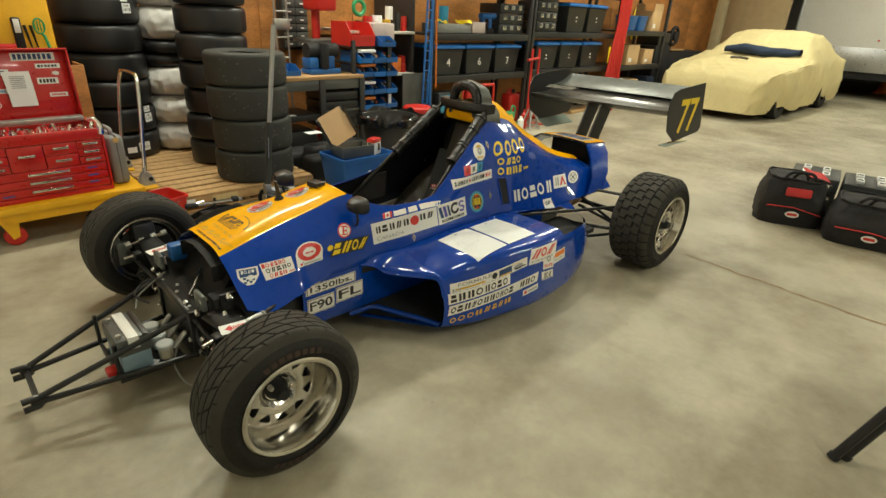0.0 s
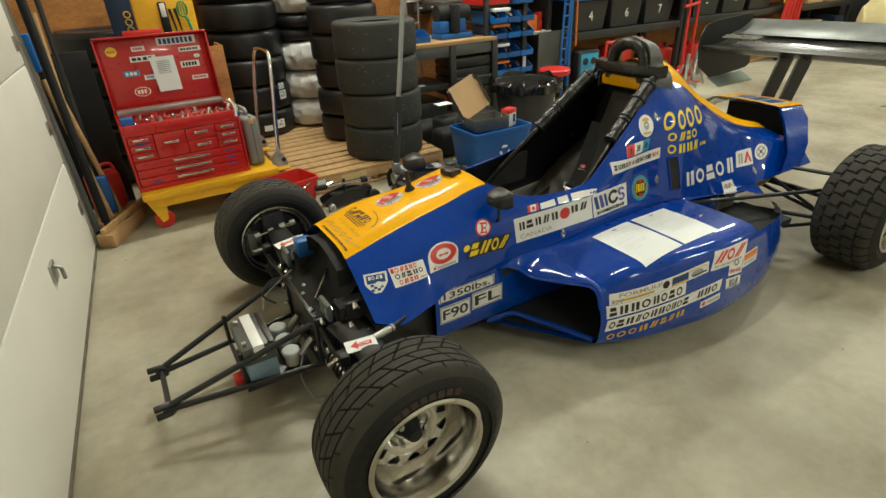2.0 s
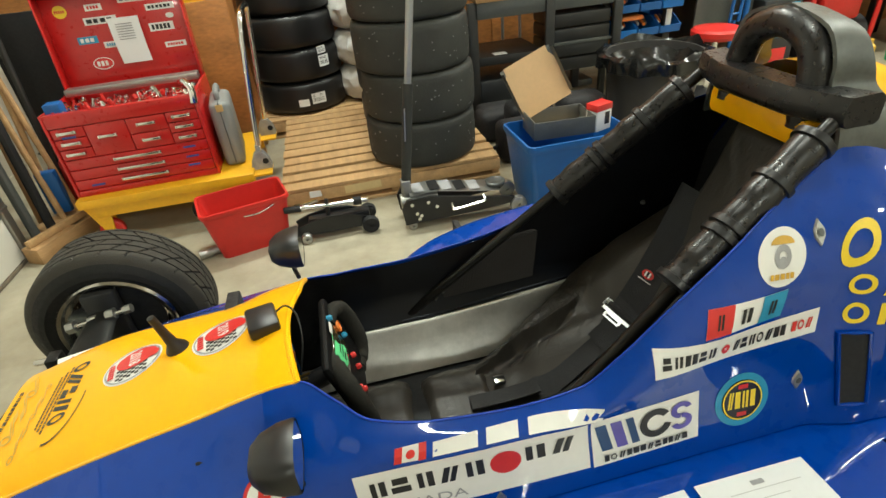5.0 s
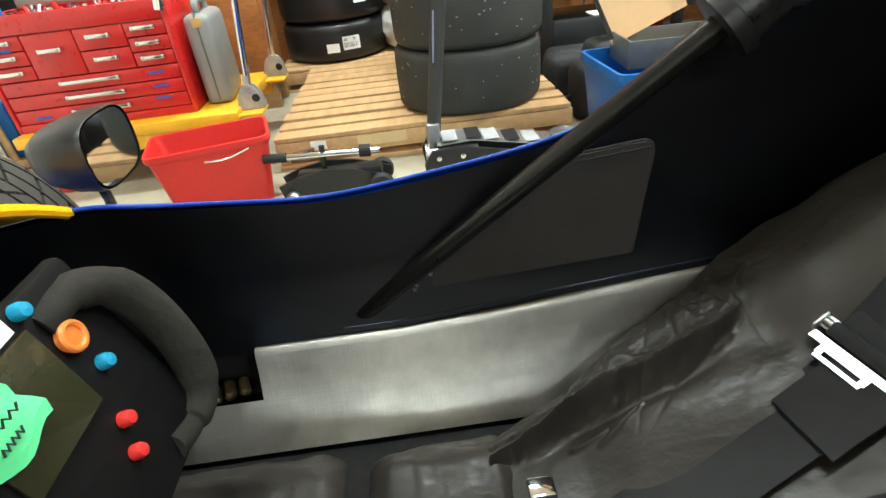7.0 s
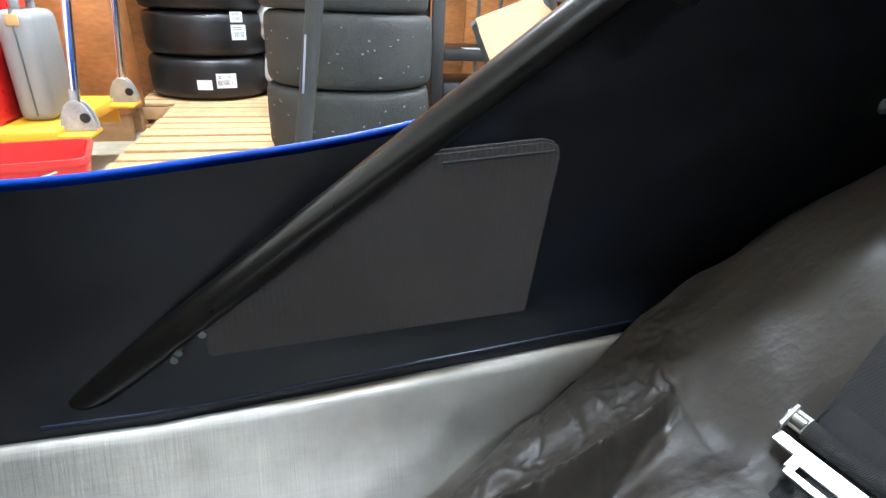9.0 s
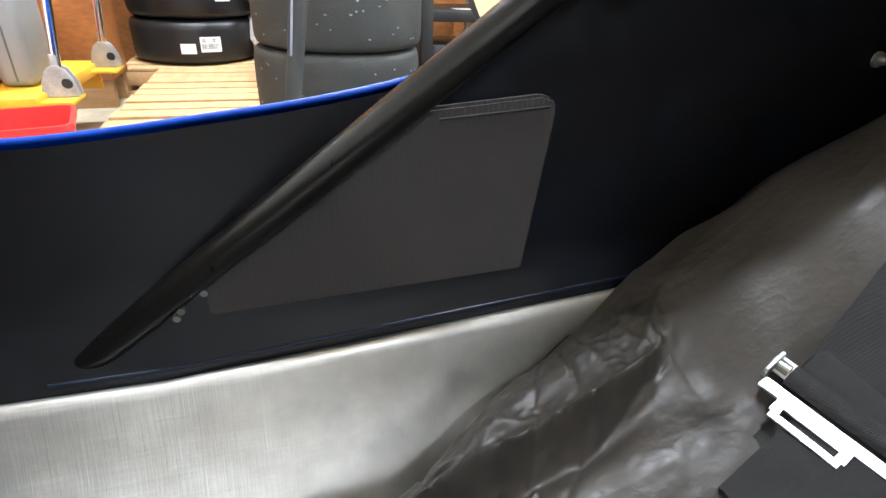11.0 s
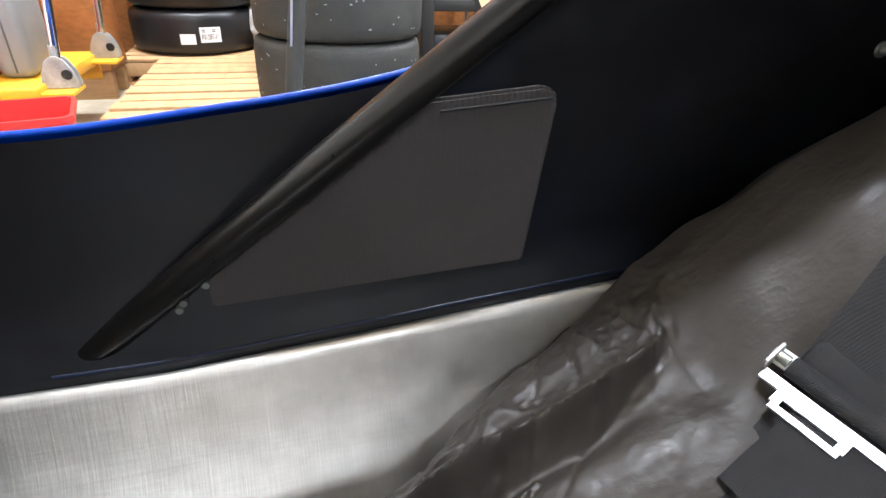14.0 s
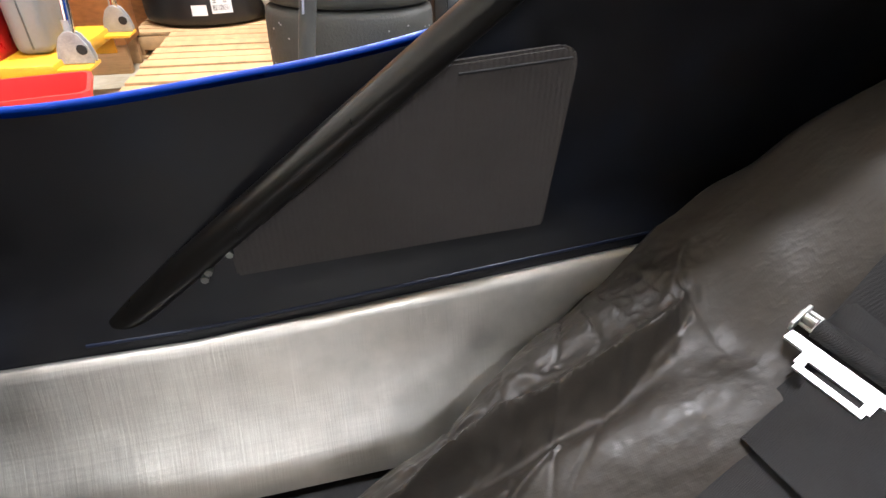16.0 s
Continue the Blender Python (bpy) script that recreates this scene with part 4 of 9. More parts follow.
for s in (1, -1):
    lean = (-0.25 * s, 0.955, 0.15 * s)
    belt = part("shoulder_belt", ribbon([on_strap(s, d, 0, lift) for d, lift in ((0.20, 0.030), (0.165, 0.026), (0.11, 0.022), (0.06, 0.022), (0.022, 0.020))], 0.042, lean, 0.007), M["web"], car, "wide black harness strap")
    part("strap_tail", ribbon([on_strap(s, d, -0.004, 0.007) for d in (0.03, -0.03, -0.08, -0.14, -0.20, -0.26)], 0.037, lean, 0.004), M["web"], belt, "folded lower strap")
    part("strap_end", ribbon([on_strap(s, d, -0.016, lift) for d, lift in ((0.02, 0.018), (-0.02, 0.020), (-0.05, 0.018), (-0.078, 0.014))], 0.037, lean, 0.007), M["web"], belt)
    mm = Matrix.Translation(on_strap(s, 0, 0, 0.021)) @ pose(0, 0, 0, 0, 0, s * 19) @ pose(0, 0, 0, s * 9, 0, 0) @ pose(0, 0, 0, 0, -27, 0)
    buckle = part("buckle", buckle_plate(mm, s), M["plated"], belt, "bright pressed steel buckle")
    for q in (-1, 1):
        # an upturned ear at each end of the plate, with a square-cut eye
        ear = box(B(), 0.002, 0.024, q * 0.0535 - 0.0016, q * 0.0535 + 0.0016, 0.0, 0.013, 0.0014, mm)
        part("ear", ear, M["plated"], buckle)
        part("ear_foot", box(B(), 0.010, 0.026, q * 0.047 - 0.006, q * 0.047 + 0.006, 0.0, 0.003, 0.001, mm), M["plated"], buckle)
        part("pin", tube(B(), [mm @ Vector((0.016, q * 0.056, 0.006)), mm @ Vector((0.016, q * 0.043, 0.006))], 0.0048, 12), M["steel"], buckle)
    part("roller", tube(B(), [mm @ Vector((0.0135, -0.041, 0.007)), mm @ Vector((0.0135, 0.041, 0.007))], 0.0085, 14), M["web"], buckle, "black webbing roller")
    part("fold", box(B(), 0.021, 0.060, -0.041, 0.041, -0.006, 0.008, 0.006, mm), M["web"], belt)
    # a plain woven badge on the strap
    c0, c1 = on_strap(s, 0.085, 0, 0.030), on_strap(s, 0.105, 0, 0.030)
    bp = Matrix.Translation(c0) @ pose(0, 0, 0, 0, 0, s * 12) @ pose(0, 0, 0, 0, -math.degrees(math.atan2(c1.z - c0.z, 0.02)), 0)
    ring = B()
    for i_ in range(24):
        a0, a1 = 2 * math.pi * i_ / 24, 2 * math.pi * (i_ + 1) / 24
        ring.faces.new([ring.verts.new(bp @ Vector((r_ * 0.62 * math.cos(a_), r_ * math.sin(a_), 0.002))) for r_, a_ in ((0.012, a0), (0.012, a1), (0.019, a1), (0.019, a0))])
    badge = part("badge", ring, M["red_ink"], belt, "red and white woven badge", smooth=0)
    for q in (-1, 1):
        part("badge_bar", box(B(), -0.007, 0.007, q * 0.006 - 0.0025, q * 0.006 + 0.0025, 0.0016, 0.0024, 0, bp), M["white"], badge)
    part("badge_bar", box(B(), -0.019, -0.0165, -0.022, 0.022, 0.0016, 0.0024, 0, bp), M["white"], badge)
part("crotch_strap", ribbon([(1.20, 0.03, 0.275), (1.12, 0.03, 0.268), (1.02, 0.03, 0.268)], 0.022, (0, 1, 0), 0.004), M["web"], car)
cl = B()
box(cl, 1.095, 1.125, 0.06, 0.085, 0.268, 0.284, 0.003)
ey = B()
lathe(ey, [(0, 0.010), (0.003, 0.0095), (0.0042, 0.007), (0.0042, 0.003), (0.0065, 0.0025), (0.007, 0.0), (0, 0)], 14, pose(1.590, 0.268, 0.606, 90, 0, 0))
part("wall_bolt", ey, M["steel"], car, "bright bolt in the inner wall")
part("strap_clip", cl, M["chrome"], car, "small chrome strap clip")

# steering wheel and dash
SW = pose(0.752, 0.007, 0.509, 0, -16, 0) @ Matrix.Scale(1.06, 4)
wheel = part("steering_wheel", box(B(), -0.012, 0.006, -0.108, 0.108, -0.088, 0.104, 0.014, SW), mat("wheel_face", (0.005, 0.005, 0.005), 0.6, 0, 0.3, 20, 0.1, spec=0.15), car, "small open-top racing steering wheel")
for q in (-1, 1):
    grip = B()
    tube(grip, [SW @ Vector((0.020 * math.sin(math.pi * min(1, k / 30)), q * a, b)) for k, (a, b) in enumerate([(p.x, p.y) for p in bend([(.050, .076, 0), (.084, .078, 0), (.110, .058, 0), (.121, .018, 0), (.120, -.035, 0), (.108, -.068, 0), (.084, -.078, 0), (.050, -.070, 0)], 5)])], [0.013] * 5 + [0.0165] * 5 + [0.0185] * 14 + [0.0165] * 6 + [0.0135] * 6, 16)
    part("grip", grip, M["suede"], wheel, "worn black suede grip")
part("display", box(B(), 0.006, 0.010, -0.050, 0.034, 0.012, 0.086, 0.003, SW), mat("olive_display", (0.030, 0.029, 0.013), 0.25, coat=0.5), wheel, "dark olive display")
nb = B()
rows = [[SW @ Vector((0.013 + 0.004 * math.sin(3 * v + u * 2), -0.064 + 0.060 * u + 0.004 * math.sin(9 * v), 0.040 + 0.045 * v + 0.004 * math.cos(7 * u))) for u in steps(0, 1, 8)] for v in steps(0, 1, 6)]
grid(nb, rows)
note = part("sticky_note", nb, M["greenpaper"], wheel, "crumpled green tape note", smooth=0)
for i, (y, z, w) in enumerate(((-0.035, 0.073, 0.024), (-0.032, 0.062, 0.030), (-0.036, 0.051, 0.020))):
    part("scribble", tube(B(), [SW @ Vector((0.0185, y - w / 2 + w * k / 9, z + 0.004 * (k % 2))) for k in range(10)], 0.0009, 4), M["ink"], note)
part("label", box(B(), 0.0105, 0.0115, -0.006, 0.024, 0.090, 0.102, 0, SW), M["white"], wheel, "small white label")
for y, z, c in ((.034, -.012, "red"), (.020, -.034, "red"), (-.045, -.030, "red"), (-.030, -.052, "red"), (.059, .027, "cyan"), (.040, .096, "cyan"), (-.090, .078, "cyan"), (-.09, 0, "cyan")):
    kb = B()
    lathe(kb, [(0, 0.010), (0.005, 0.009), (0.0065, 0.005), (0.0065, 0), (0, 0)], 14, SW @ pose(0.006, y, z, 0, 90, 0))
    part("button", kb, M["red_ink"] if c == "red" else M["cyan_ink"], wheel, "red push button" if c == "red" else "blue push button")
rg = B()
tube(rg, [SW @ Vector((0.012, 0.053 + 0.010 * math.cos(a), 0.059 + 0.010 * math.sin(a))) for a in steps(0, 2 * math.pi, 20)[:-1]], 0.003, 8, closed=True)
lathe(rg, [(0, 0.007), (0.009, 0.006), (0.0105, 0.0)], 20, SW @ pose(0.006, 0.053, 0.059, 0, 90, 0))
part("ring_knob", rg, M["orange_ink"], wheel, "orange ring knob")
col = B()
tube(col, [SW @ Vector((-0.01, 0, 0)), (0.52, 0, 0.44)], 0.022, 12)
part("steering_column", col, M["black"], car)
dash = part("dash_panel", box(B(), 0.630, 0.645, -0.17, 0.022, 0.43, 0.584, 0.004), M["grey"], car, "grey switch panel with a blue edge")
fr_ = B()
tube(fr_, [(0.647, -0.17, 0.43), (0.647, -0.17, 0.584), (0.647, 0.022, 0.584), (0.647, 0.030, 0.43)], 0.004, 6)
part("frame", fr_, M["bluebin"], dash)
for y, z, c in ((0.008, 0.567, "red"), (-0.010, 0.557, "red"), (-0.030, 0.568, "orange"), (-0.017, 0.526, "toggle"), (-0.05, 0.545, "toggle"), (-0.06, 0.51, "toggle"), (-0.10, 0.56, "red")):
    kb = B()
    if c == "toggle":
        lathe(kb, [(0, 0.03), (0.003, 0.03), (0.002, 0.008), (0.006, 0.006), (0.006, 0), (0, 0)], 10, pose(0.645, y, z, 0, 80, 0))
    else:
        box(kb, 0.645, 0.653, y - 0.008, y + 0.008, z - 0.005, z + 0.005, 0.002)
    part("switch", kb, mat("brass_toggle", (0.35, 0.24, 0.08), 0.35, 0.9) if c == "toggle" else mat("brown_rocker", (0.16, 0.025, 0.012), 0.4), dash)

# small things on the nose
bx = B()
box(bx, -0.028, 0.028, -0.036, 0.036, 0, 0.027, 0.006)
single("timer_box", bx, M["black"], "small black timing box stuck on the yellow nose", "timing box", (0.624, -0.034, nose_point(0.91, 0.39).z - 0.001), 12)
cord = B()
tube(cord, bend([(0.648, -0.02, nose_point(0.91, 0.39).z + 0.016), (0.668, -0.016, 0.712), (0.686, -0.035, 0.700), (0.688, -0.062, 0.660), (0.672, -0.085, 0.60)], 6), 0.002, 8)
part("cord", cord, M["black"], car, "thin black cord into the cockpit")
an = B()
lathe(an, [(0, 0.098), (0.007, 0.097), (0.009, 0.05), (0.011, 0.026), (0.021, 0.010), (0.023, 0), (0, 0)], 16)
ant = part("antenna", an, M["black"], car, "stubby black antenna")
ant.matrix_basis = pose(0.450, 0.002, nose_point(0.612, 0.47).z - 0.004, 6, -10, 0)
for s, px, py, pz in ((-1, 0.655, -0.325, 0.668), (1, 0.65, 0.34, 0.630)):
    mi = B()
    k_ = 0.82 if s < 0 else 0.92
    rows = []
    for k, (dx, r) in enumerate(((-0.055, 0.004), (-0.048, 0.030), (-0.03, 0.045), (0.0, 0.055), (0.028, 0.058), (0.034, 0.056))):
        rows.append([Vector((px + dx * k_, py + 1.15 * k_ * r * math.copysign(abs(math.cos(a)) ** 0.62, math.cos(a)), pz + 0.78 * k_ * r * math.copysign(abs(math.sin(a)) ** 0.62, math.sin(a)))) for a in steps(0, 2 * math.pi, 20)[:-1]])
    grid(mi, rows, close_v=True)
    mirror = part("mirror", mi, M["black"], car, "black bullet mirror")
    gl = B()
    gl.faces.new([gl.verts.new(Vector((px + 0.033 * k_, py + 1.1 * k_ * 0.054 * math.copysign(abs(math.cos(a)) ** 0.62, math.cos(a)), pz + 0.76 * k_ * 0.054 * math.copysign(abs(math.sin(a)) ** 0.62, math.sin(a))))) for a in steps(0, 2 * math.pi, 20)[:-1]])
    part("mirror_glass", gl, mat("mirror_glass", (0.9, 0.9, 0.9), 0.03, 1.0, 0.0), mirror, "mirror glass", smooth=0)
    ex = edge(0.66, s)
    part("stalk", tube(B(), bend([(px - 0.005, py, pz - 0.03), (px, py, pz - 0.07), (px + 0.01, s * (table(px, MID)[0] - 0.004), 0.565)], 5), 0.006, 8), M["black"], mirror)

# ---- wheels ----
def tread_depth(th, v, n):
    """Depth of the grooves at an angle th and a place v across, from -1 to 1."""
    a = abs(v)
    if n < 20:
        # five grooves run round, slanting cuts cross the ribs between them, short cuts mark the shoulders
        sgn = 1 if v > 0 else -1
        turn = th * (n + 4) / (2 * math.pi)
        if min(abs(v), abs(a - 0.31), abs(a - 0.62)) < 0.019:
            return 0.007
        if abs(((turn + 1.15 * a + 0.25 * sgn) % 1.0) - 0.5) < 0.036 and a < 0.62:
            return 0.0055
        if abs(((turn + 0.55 * a + 0.62 + 0.25 * sgn) % 1.0) - 0.5) < 0.032 and 0.66 < a < 0.84:
            return 0.0045
        return 0.0
    # scaly blocks in staggered rows
    row = int((v + 1) * 2.5)
    f = (v + 1) * 2.5 - row
    zig = 0.16 * math.sin(2 * math.pi * (th * n / (2 * math.pi) + 0.5 * (row % 2)))
    if f < 0.07 + zig * 0.4 and row > 0 or f > 0.975 + zig * 0.4:
        return 0.007
    if abs(((th * n / (2 * math.pi) + 0.5 * (row % 2) + 0.35 * v) % 1.0) - 0.5) < 0.05:
        return 0.007
    return 0.0


def crown(R, v):
    """Radius of the tread across its width, with round shoulders."""
    return R - 0.007 * v * v - 0.024 * (max(0, abs(v) - 0.74) / 0.26) ** 2


def tyre_mesh(R, W, rim, n, seg, across):
    bm = B()
    prof = []
    sh = 0.022
    for v in steps(-1, 1, across):
        y = v * (W / 2 - sh * 0.55)
        r = crown(R, v)
        prof.append((y, r, v))
    sidew = [(W / 2 - 0.005, R - 0.042), (W / 2 + 0.002, R - 0.056), (W / 2 + 0.005, R - 0.070), (W / 2 + 0.002, (R + rim) / 2), (W / 2 - 0.010, rim + 0.014), (W / 2 - 0.018, rim + 0.002), (W / 2 - 0.040, rim - 0.004)]
    rows = []
    for i in range(seg):
        th = 2 * math.pi * i / seg
        line = [(-y, r, None) for y, r in reversed(sidew)] + prof + [(y, r, None) for y, r in sidew]
        row = []
        for y, r, v in line:
            if v is not None:
                r -= tread_depth(th, v, n)
            row.append(Vector((r * math.cos(th), y, r * math.sin(th))))
        rows.append(row)
    grid(bm, rows, close_u=True)
    me = mesh_from("tyre", bm, 40)
    me.materials.append(M["rubber"])
    me.materials.append(M["tread"])
    me.materials.append(M["groove"])
    for f in me.polygons:
        c = f.center
        if math.hypot(c.x, c.z) > R - 0.040 and abs(c.y) < W / 2 - 0.010:
            f.material_index = 1
            v = c.y / (W / 2 - sh * 0.55)
            # faces down in the grooves take darker rubber: depth shade put into colour
            if abs(v) < 1 and math.hypot(c.x, c.z) < crown(R, v) - 0.0028:
                f.material_index = 2
    return me


def rim_mesh(rim, W, deep):
    """A polished wheel, its face towards -y: lip, deep barrel and a pierced centre disc."""
    bm = B()
    o = -W / 2
    prof = [(rim + 0.004, o + 0.020), (rim + 0.013, o + 0.012), (rim + 0.013, o + 0.004), (rim + 0.006, o), (rim - 0.004, o + 0.004), (rim - 0.010, o + 0.014), (rim - 0.016, o + 0.040), (rim - 0.022, o + deep), (rim - 0.022, -o - 0.03), (rim + 0.01, -o - 0.01)]
    rows = [[Vector((r * math.cos(a), y, r * math.sin(a))) for r, y in prof] for a in steps(0, 2 * math.pi, 64)[:-1]]
    grid(bm, rows, close_u=True)
    ri, seg, n = rim - 0.022, 360, 10
    rs = [0.030, 0.045, 0.060, 0.070] + [0.084 + 0.0034 * k for k in range(11)] + [0.124, 0.132, ri]
    dy = [0.030, 0.026, 0.010, 0.004] + [0.0004 * k for k in range(11)] + [0.006, 0.008, 0.016]
    vv = [[bm.verts.new((r * math.cos(2 * math.pi * i / seg), o + deep + d - 0.02, r * math.sin(2 * math.pi * i / seg))) for r, d in zip(rs, dy)] for i in range(seg)]
    for i in range(seg):
        for j in range(len(rs) - 1):
            rm = (rs[j] + rs[j + 1]) / 2
            ph = abs(((i + 0.5) * n / seg) % 1.0 - 0.5)
            # rounded triangles, wide towards the lip
            if 0.084 < rm < 0.118 and ph < 0.30 * (1 - ((0.114 - rm) / 0.030) ** 2 if rm < 0.114 else 1 - ((rm - 0.114) / 0.005) ** 2):
                continue
            bm.faces.new((vv[i][j], vv[(i + 1) % seg][j], vv[(i + 1) % seg][j + 1], vv[i][j + 1]))
    return bm


def make_wheel(name, label, R, W, rim, deep, n, at, face):
    w = part(name, tyre_mesh(R, W, rim, n, 540 if name == "front_wheel" else 400, 105 if name == "front_wheel" else 64), M["rubber"], car, label)
    w.matrix_basis = pose(*at, 0, 0, 0 if face < 0 else 180)
    rim_ob = part("rim", rim_mesh(rim, W, deep), M["polish"], w, "polished alloy rim with vents", smooth=30)
    ir = B()
    lathe(ir, [(rim - 0.012, W / 2 - 0.030), (rim + 0.010, W / 2 - 0.020), (rim + 0.014, W / 2 - 0.008), (rim + 0.007, W / 2 - 0.001), (rim - 0.003, W / 2 - 0.006), (rim - 0.012, W / 2 - 0.030)], 64, pose(0, 0, 0, -90, 0, 0))
    part("rim_lip", ir, M["polish"], w, "bright inner rim lip", smooth=40)
    hub = B()
    lathe(hub, [(0, -W / 2 + deep - 0.045), (0.020, -W / 2 + deep - 0.045), (0.026, -W / 2 + deep - 0.03), (0.032, -W / 2 + deep - 0.005), (0.05, -W / 2 + deep + 0.02), (0.13, -W / 2 + deep + 0.03), (0.13, W / 2 - 0.05), (0.03, W / 2 - 0.04), (0, W / 2 - 0.04)], 32, pose(0, 0, 0, -90, 0, 0))
    part("hub", hub, M["matt"], w, "black hub and brake")
    for k in range(4):
        a = math.pi / 4 + k * math.pi / 2
        nb_ = B()
        lathe(nb_, [(0, -0.018), (0.008, -0.018), (0.010, -0.010), (0.010, 0.0), (0, 0)], 6, pose(0.048 * math.cos(a), -W / 2 + deep - 0.012, 0.048 * math.sin(a), -90, 0, 0))
        part("wheel_nut", nb_, M["steel"], w)
    if name == "front_wheel":
        # faint brown maker's marks round the sidewall, as plain blocks
        for k in range(16):
            a0 = (0.18 + 0.125 * (k % 8) + math.pi * (k // 8) + 0.9)
            mk = B()
            grid(mk, [[Vector((r * math.cos(a), -W / 2 - (0.0072 if r < R - 0.06 else 0.0040), r * math.sin(a))) for r in (R - 0.074, R - 0.054)] for a in steps(a0, a0 + 0.085, 3)])
            part("sidewall_mark", mk, M["mark"], w, smooth=0)
    return w


FR, FW, RR_, RW = 0.274, 0.215, 0.300, 0.285
make_wheel("front_wheel", "treaded black racing tyre on a polished wheel", FR, FW, 0.168, 0.125, 19, (0.0, -0.79, FR), -1)
make_wheel("front_wheel", "treaded black racing tyre on a polished wheel", FR, FW, 0.168, 0.125, 19, (0.03, 0.75, FR), 1)
make_wheel("rear_wheel", "wide treaded black racing tyre on a polished wheel", RR_, RW, 0.178, 0.06, 32, (2.60, -0.812, RR_), -1)
make_wheel("rear_wheel", "wide treaded black racing tyre on a polished wheel", RR_, RW, 0.178, 0.06, 32, (2.60, 0.812, RR_), 1)

# ---- nose frame, front suspension, rear suspension ----
frame_ob = part("nose_frame", tube(B(), [(-0.60, -0.112, 0.13), (-0.60, 0.112, 0.13)], 0.010), M["black"], car, "black tubular nose frame")
for s in (-1, 1):
    part("upper_tube", rod((-0.62, s * 0.112, 0.135), (-0.085, s * 0.195, 0.322), 0.0115, 10), M["black"], frame_ob)
    part("lower_tube", rod((-0.62, s * 0.112, 0.125), (-0.06, s * 0.195, 0.135), 0.0115, 10), M["black"], frame_ob)
    for dz in (0.016, -0.020):
        part("horn", tube(B(), [(-0.585, s * 0.112, 0.13 + dz * 0.5), (-0.60, s * 0.116, 0.13 + dz), (-0.645, s * 0.118, 0.13 + dz)], 0.0125, 10), M["black"], frame_ob)
    part("stay", rod((-0.34, s * 0.14, 0.13), (-0.34, s * 0.138, 0.265), 0.008, 8), M["black"], frame_ob)
part("cross_tube", rod((-0.34, -0.14, 0.13), (-0.34, 0.14, 0.13), 0.008, 8), M["black"], frame_ob)
for s in (-1, 1):
    part("bulkhead_plate", box(B(), -0.075, 0.07, s * 0.185 - 0.012, s * 0.185 + 0.012, 0.12, 0.332, 0.003), M["black"], car)
part("bulkhead_bar", box(B(), -0.075, -0.045, -0.172, 0.172, 0.302, 0.334, 0.003), M["black"], car)
part("bulkhead_bar", box(B(), -0.075, -0.045, -0.172, 0.172, 0.11, 0.15, 0.003), M["black"], car)
part("front_bulkhead", box(B(), -0.065, -0.055, -0.172, 0.172, 0.151, 0.301, 0), M["black"], car, "black front bulkhead")
part("damper_mount", box(B(), 0.10, 0.13, -0.17, 0.17, 0.40, 0.50, 0.004), M["black"], car)
shroud = B()
grid(shroud, [[Vector((x, s_ * 0.17, z)) for s_, z in ((-1, 0.42), (-1, 0.49), (-0.6, 0.515), (0, 0.53), (0.6, 0.515), (1, 0.49), (1, 0.42))] for x in (0.045, 0.30)])
part("nose_liner", shroud, M["matt"], car, "dark inside of the nose")
cv_ = B()
grid(cv_, [[Vector((x, y, z - 0.012 * (abs(y) > 0.19))) for y in (-0.20, -0.18, 0.0, 0.18, 0.20)] for x, z in ((-0.074, 0.332), (-0.045, 0.336), (0.03, 0.352), (0.10, 0.44), (0.14, 0.47))])
part("pedal_cover", cv_, mat("black_cover", (0.0085, 0.0075, 0.0065), 0.6, 0, 0.4, 12, 0.1, 60, spec=0.2), car, "black cover over the pedals", smooth=30)
for x, y, z in ((-0.055, -0.15, 0.337), (-0.055, 0.15, 0.337), (-0.02, -0.08, 0.345), (-0.03, 0.05, 0.343), (0.03, -0.15, 0.356), (-0.05, 0.0, 0.338)):
    bl = B()
    lathe(bl, [(0, 0.007), (0.005, 0.006), (0.0065, 0.003), (0.008, 0.0), (0, 0)], 10, pose(x, y, z))
    part("bolt", bl, M["steel"], car)
part("bright_rod", rod((0.075, 0.03, 0.40), (-0.03, -0.09, 0.352), 0.006, 10), M["chrome"], car, "bright steel rod")
bat = B()
box(bat, -0.327, -0.219, -0.146, 0.058, 0.115, 0.205, 0.005)
battery = part("battery", bat, mat("pale_blue_plastic", (0.20, 0.29, 0.36), 0.5), car, "pale blue and grey battery")
part("battery_top", box(B(), -0.332, -0.214, -0.150, 0.062, 0.205, 0.278, 0.006), M["grey"], battery, "grey battery top")
part("hold_down", box(B(), -0.293, -0.255, -0.158, 0.066, 0.279, 0.286, 0.001), M["white"], battery, "white hold-down strap")
part("hold_down_drop", box(B(), -0.293, -0.255, -0.159, -0.151, 0.235, 0.279, 0.001), M["white"], battery)
part("strap", box(B(), -0.238, -0.222, -0.152, 0.064, 0.279, 0.283, 0.001), M["black"], battery, "black rubber strap")
part("red_terminal", box(B(), -0.378, -0.334, -0.125, -0.070, 0.118, 0.146, 0.008), M["redplastic"], battery, "red terminal cover")
for x, y in ((-0.312, 0.03), (-0.315, -0.12)):
    part("terminal", tube(B(), [(x, y, 0.278), (x, y, 0.292)], 0.009, 10), M["steel"], battery)
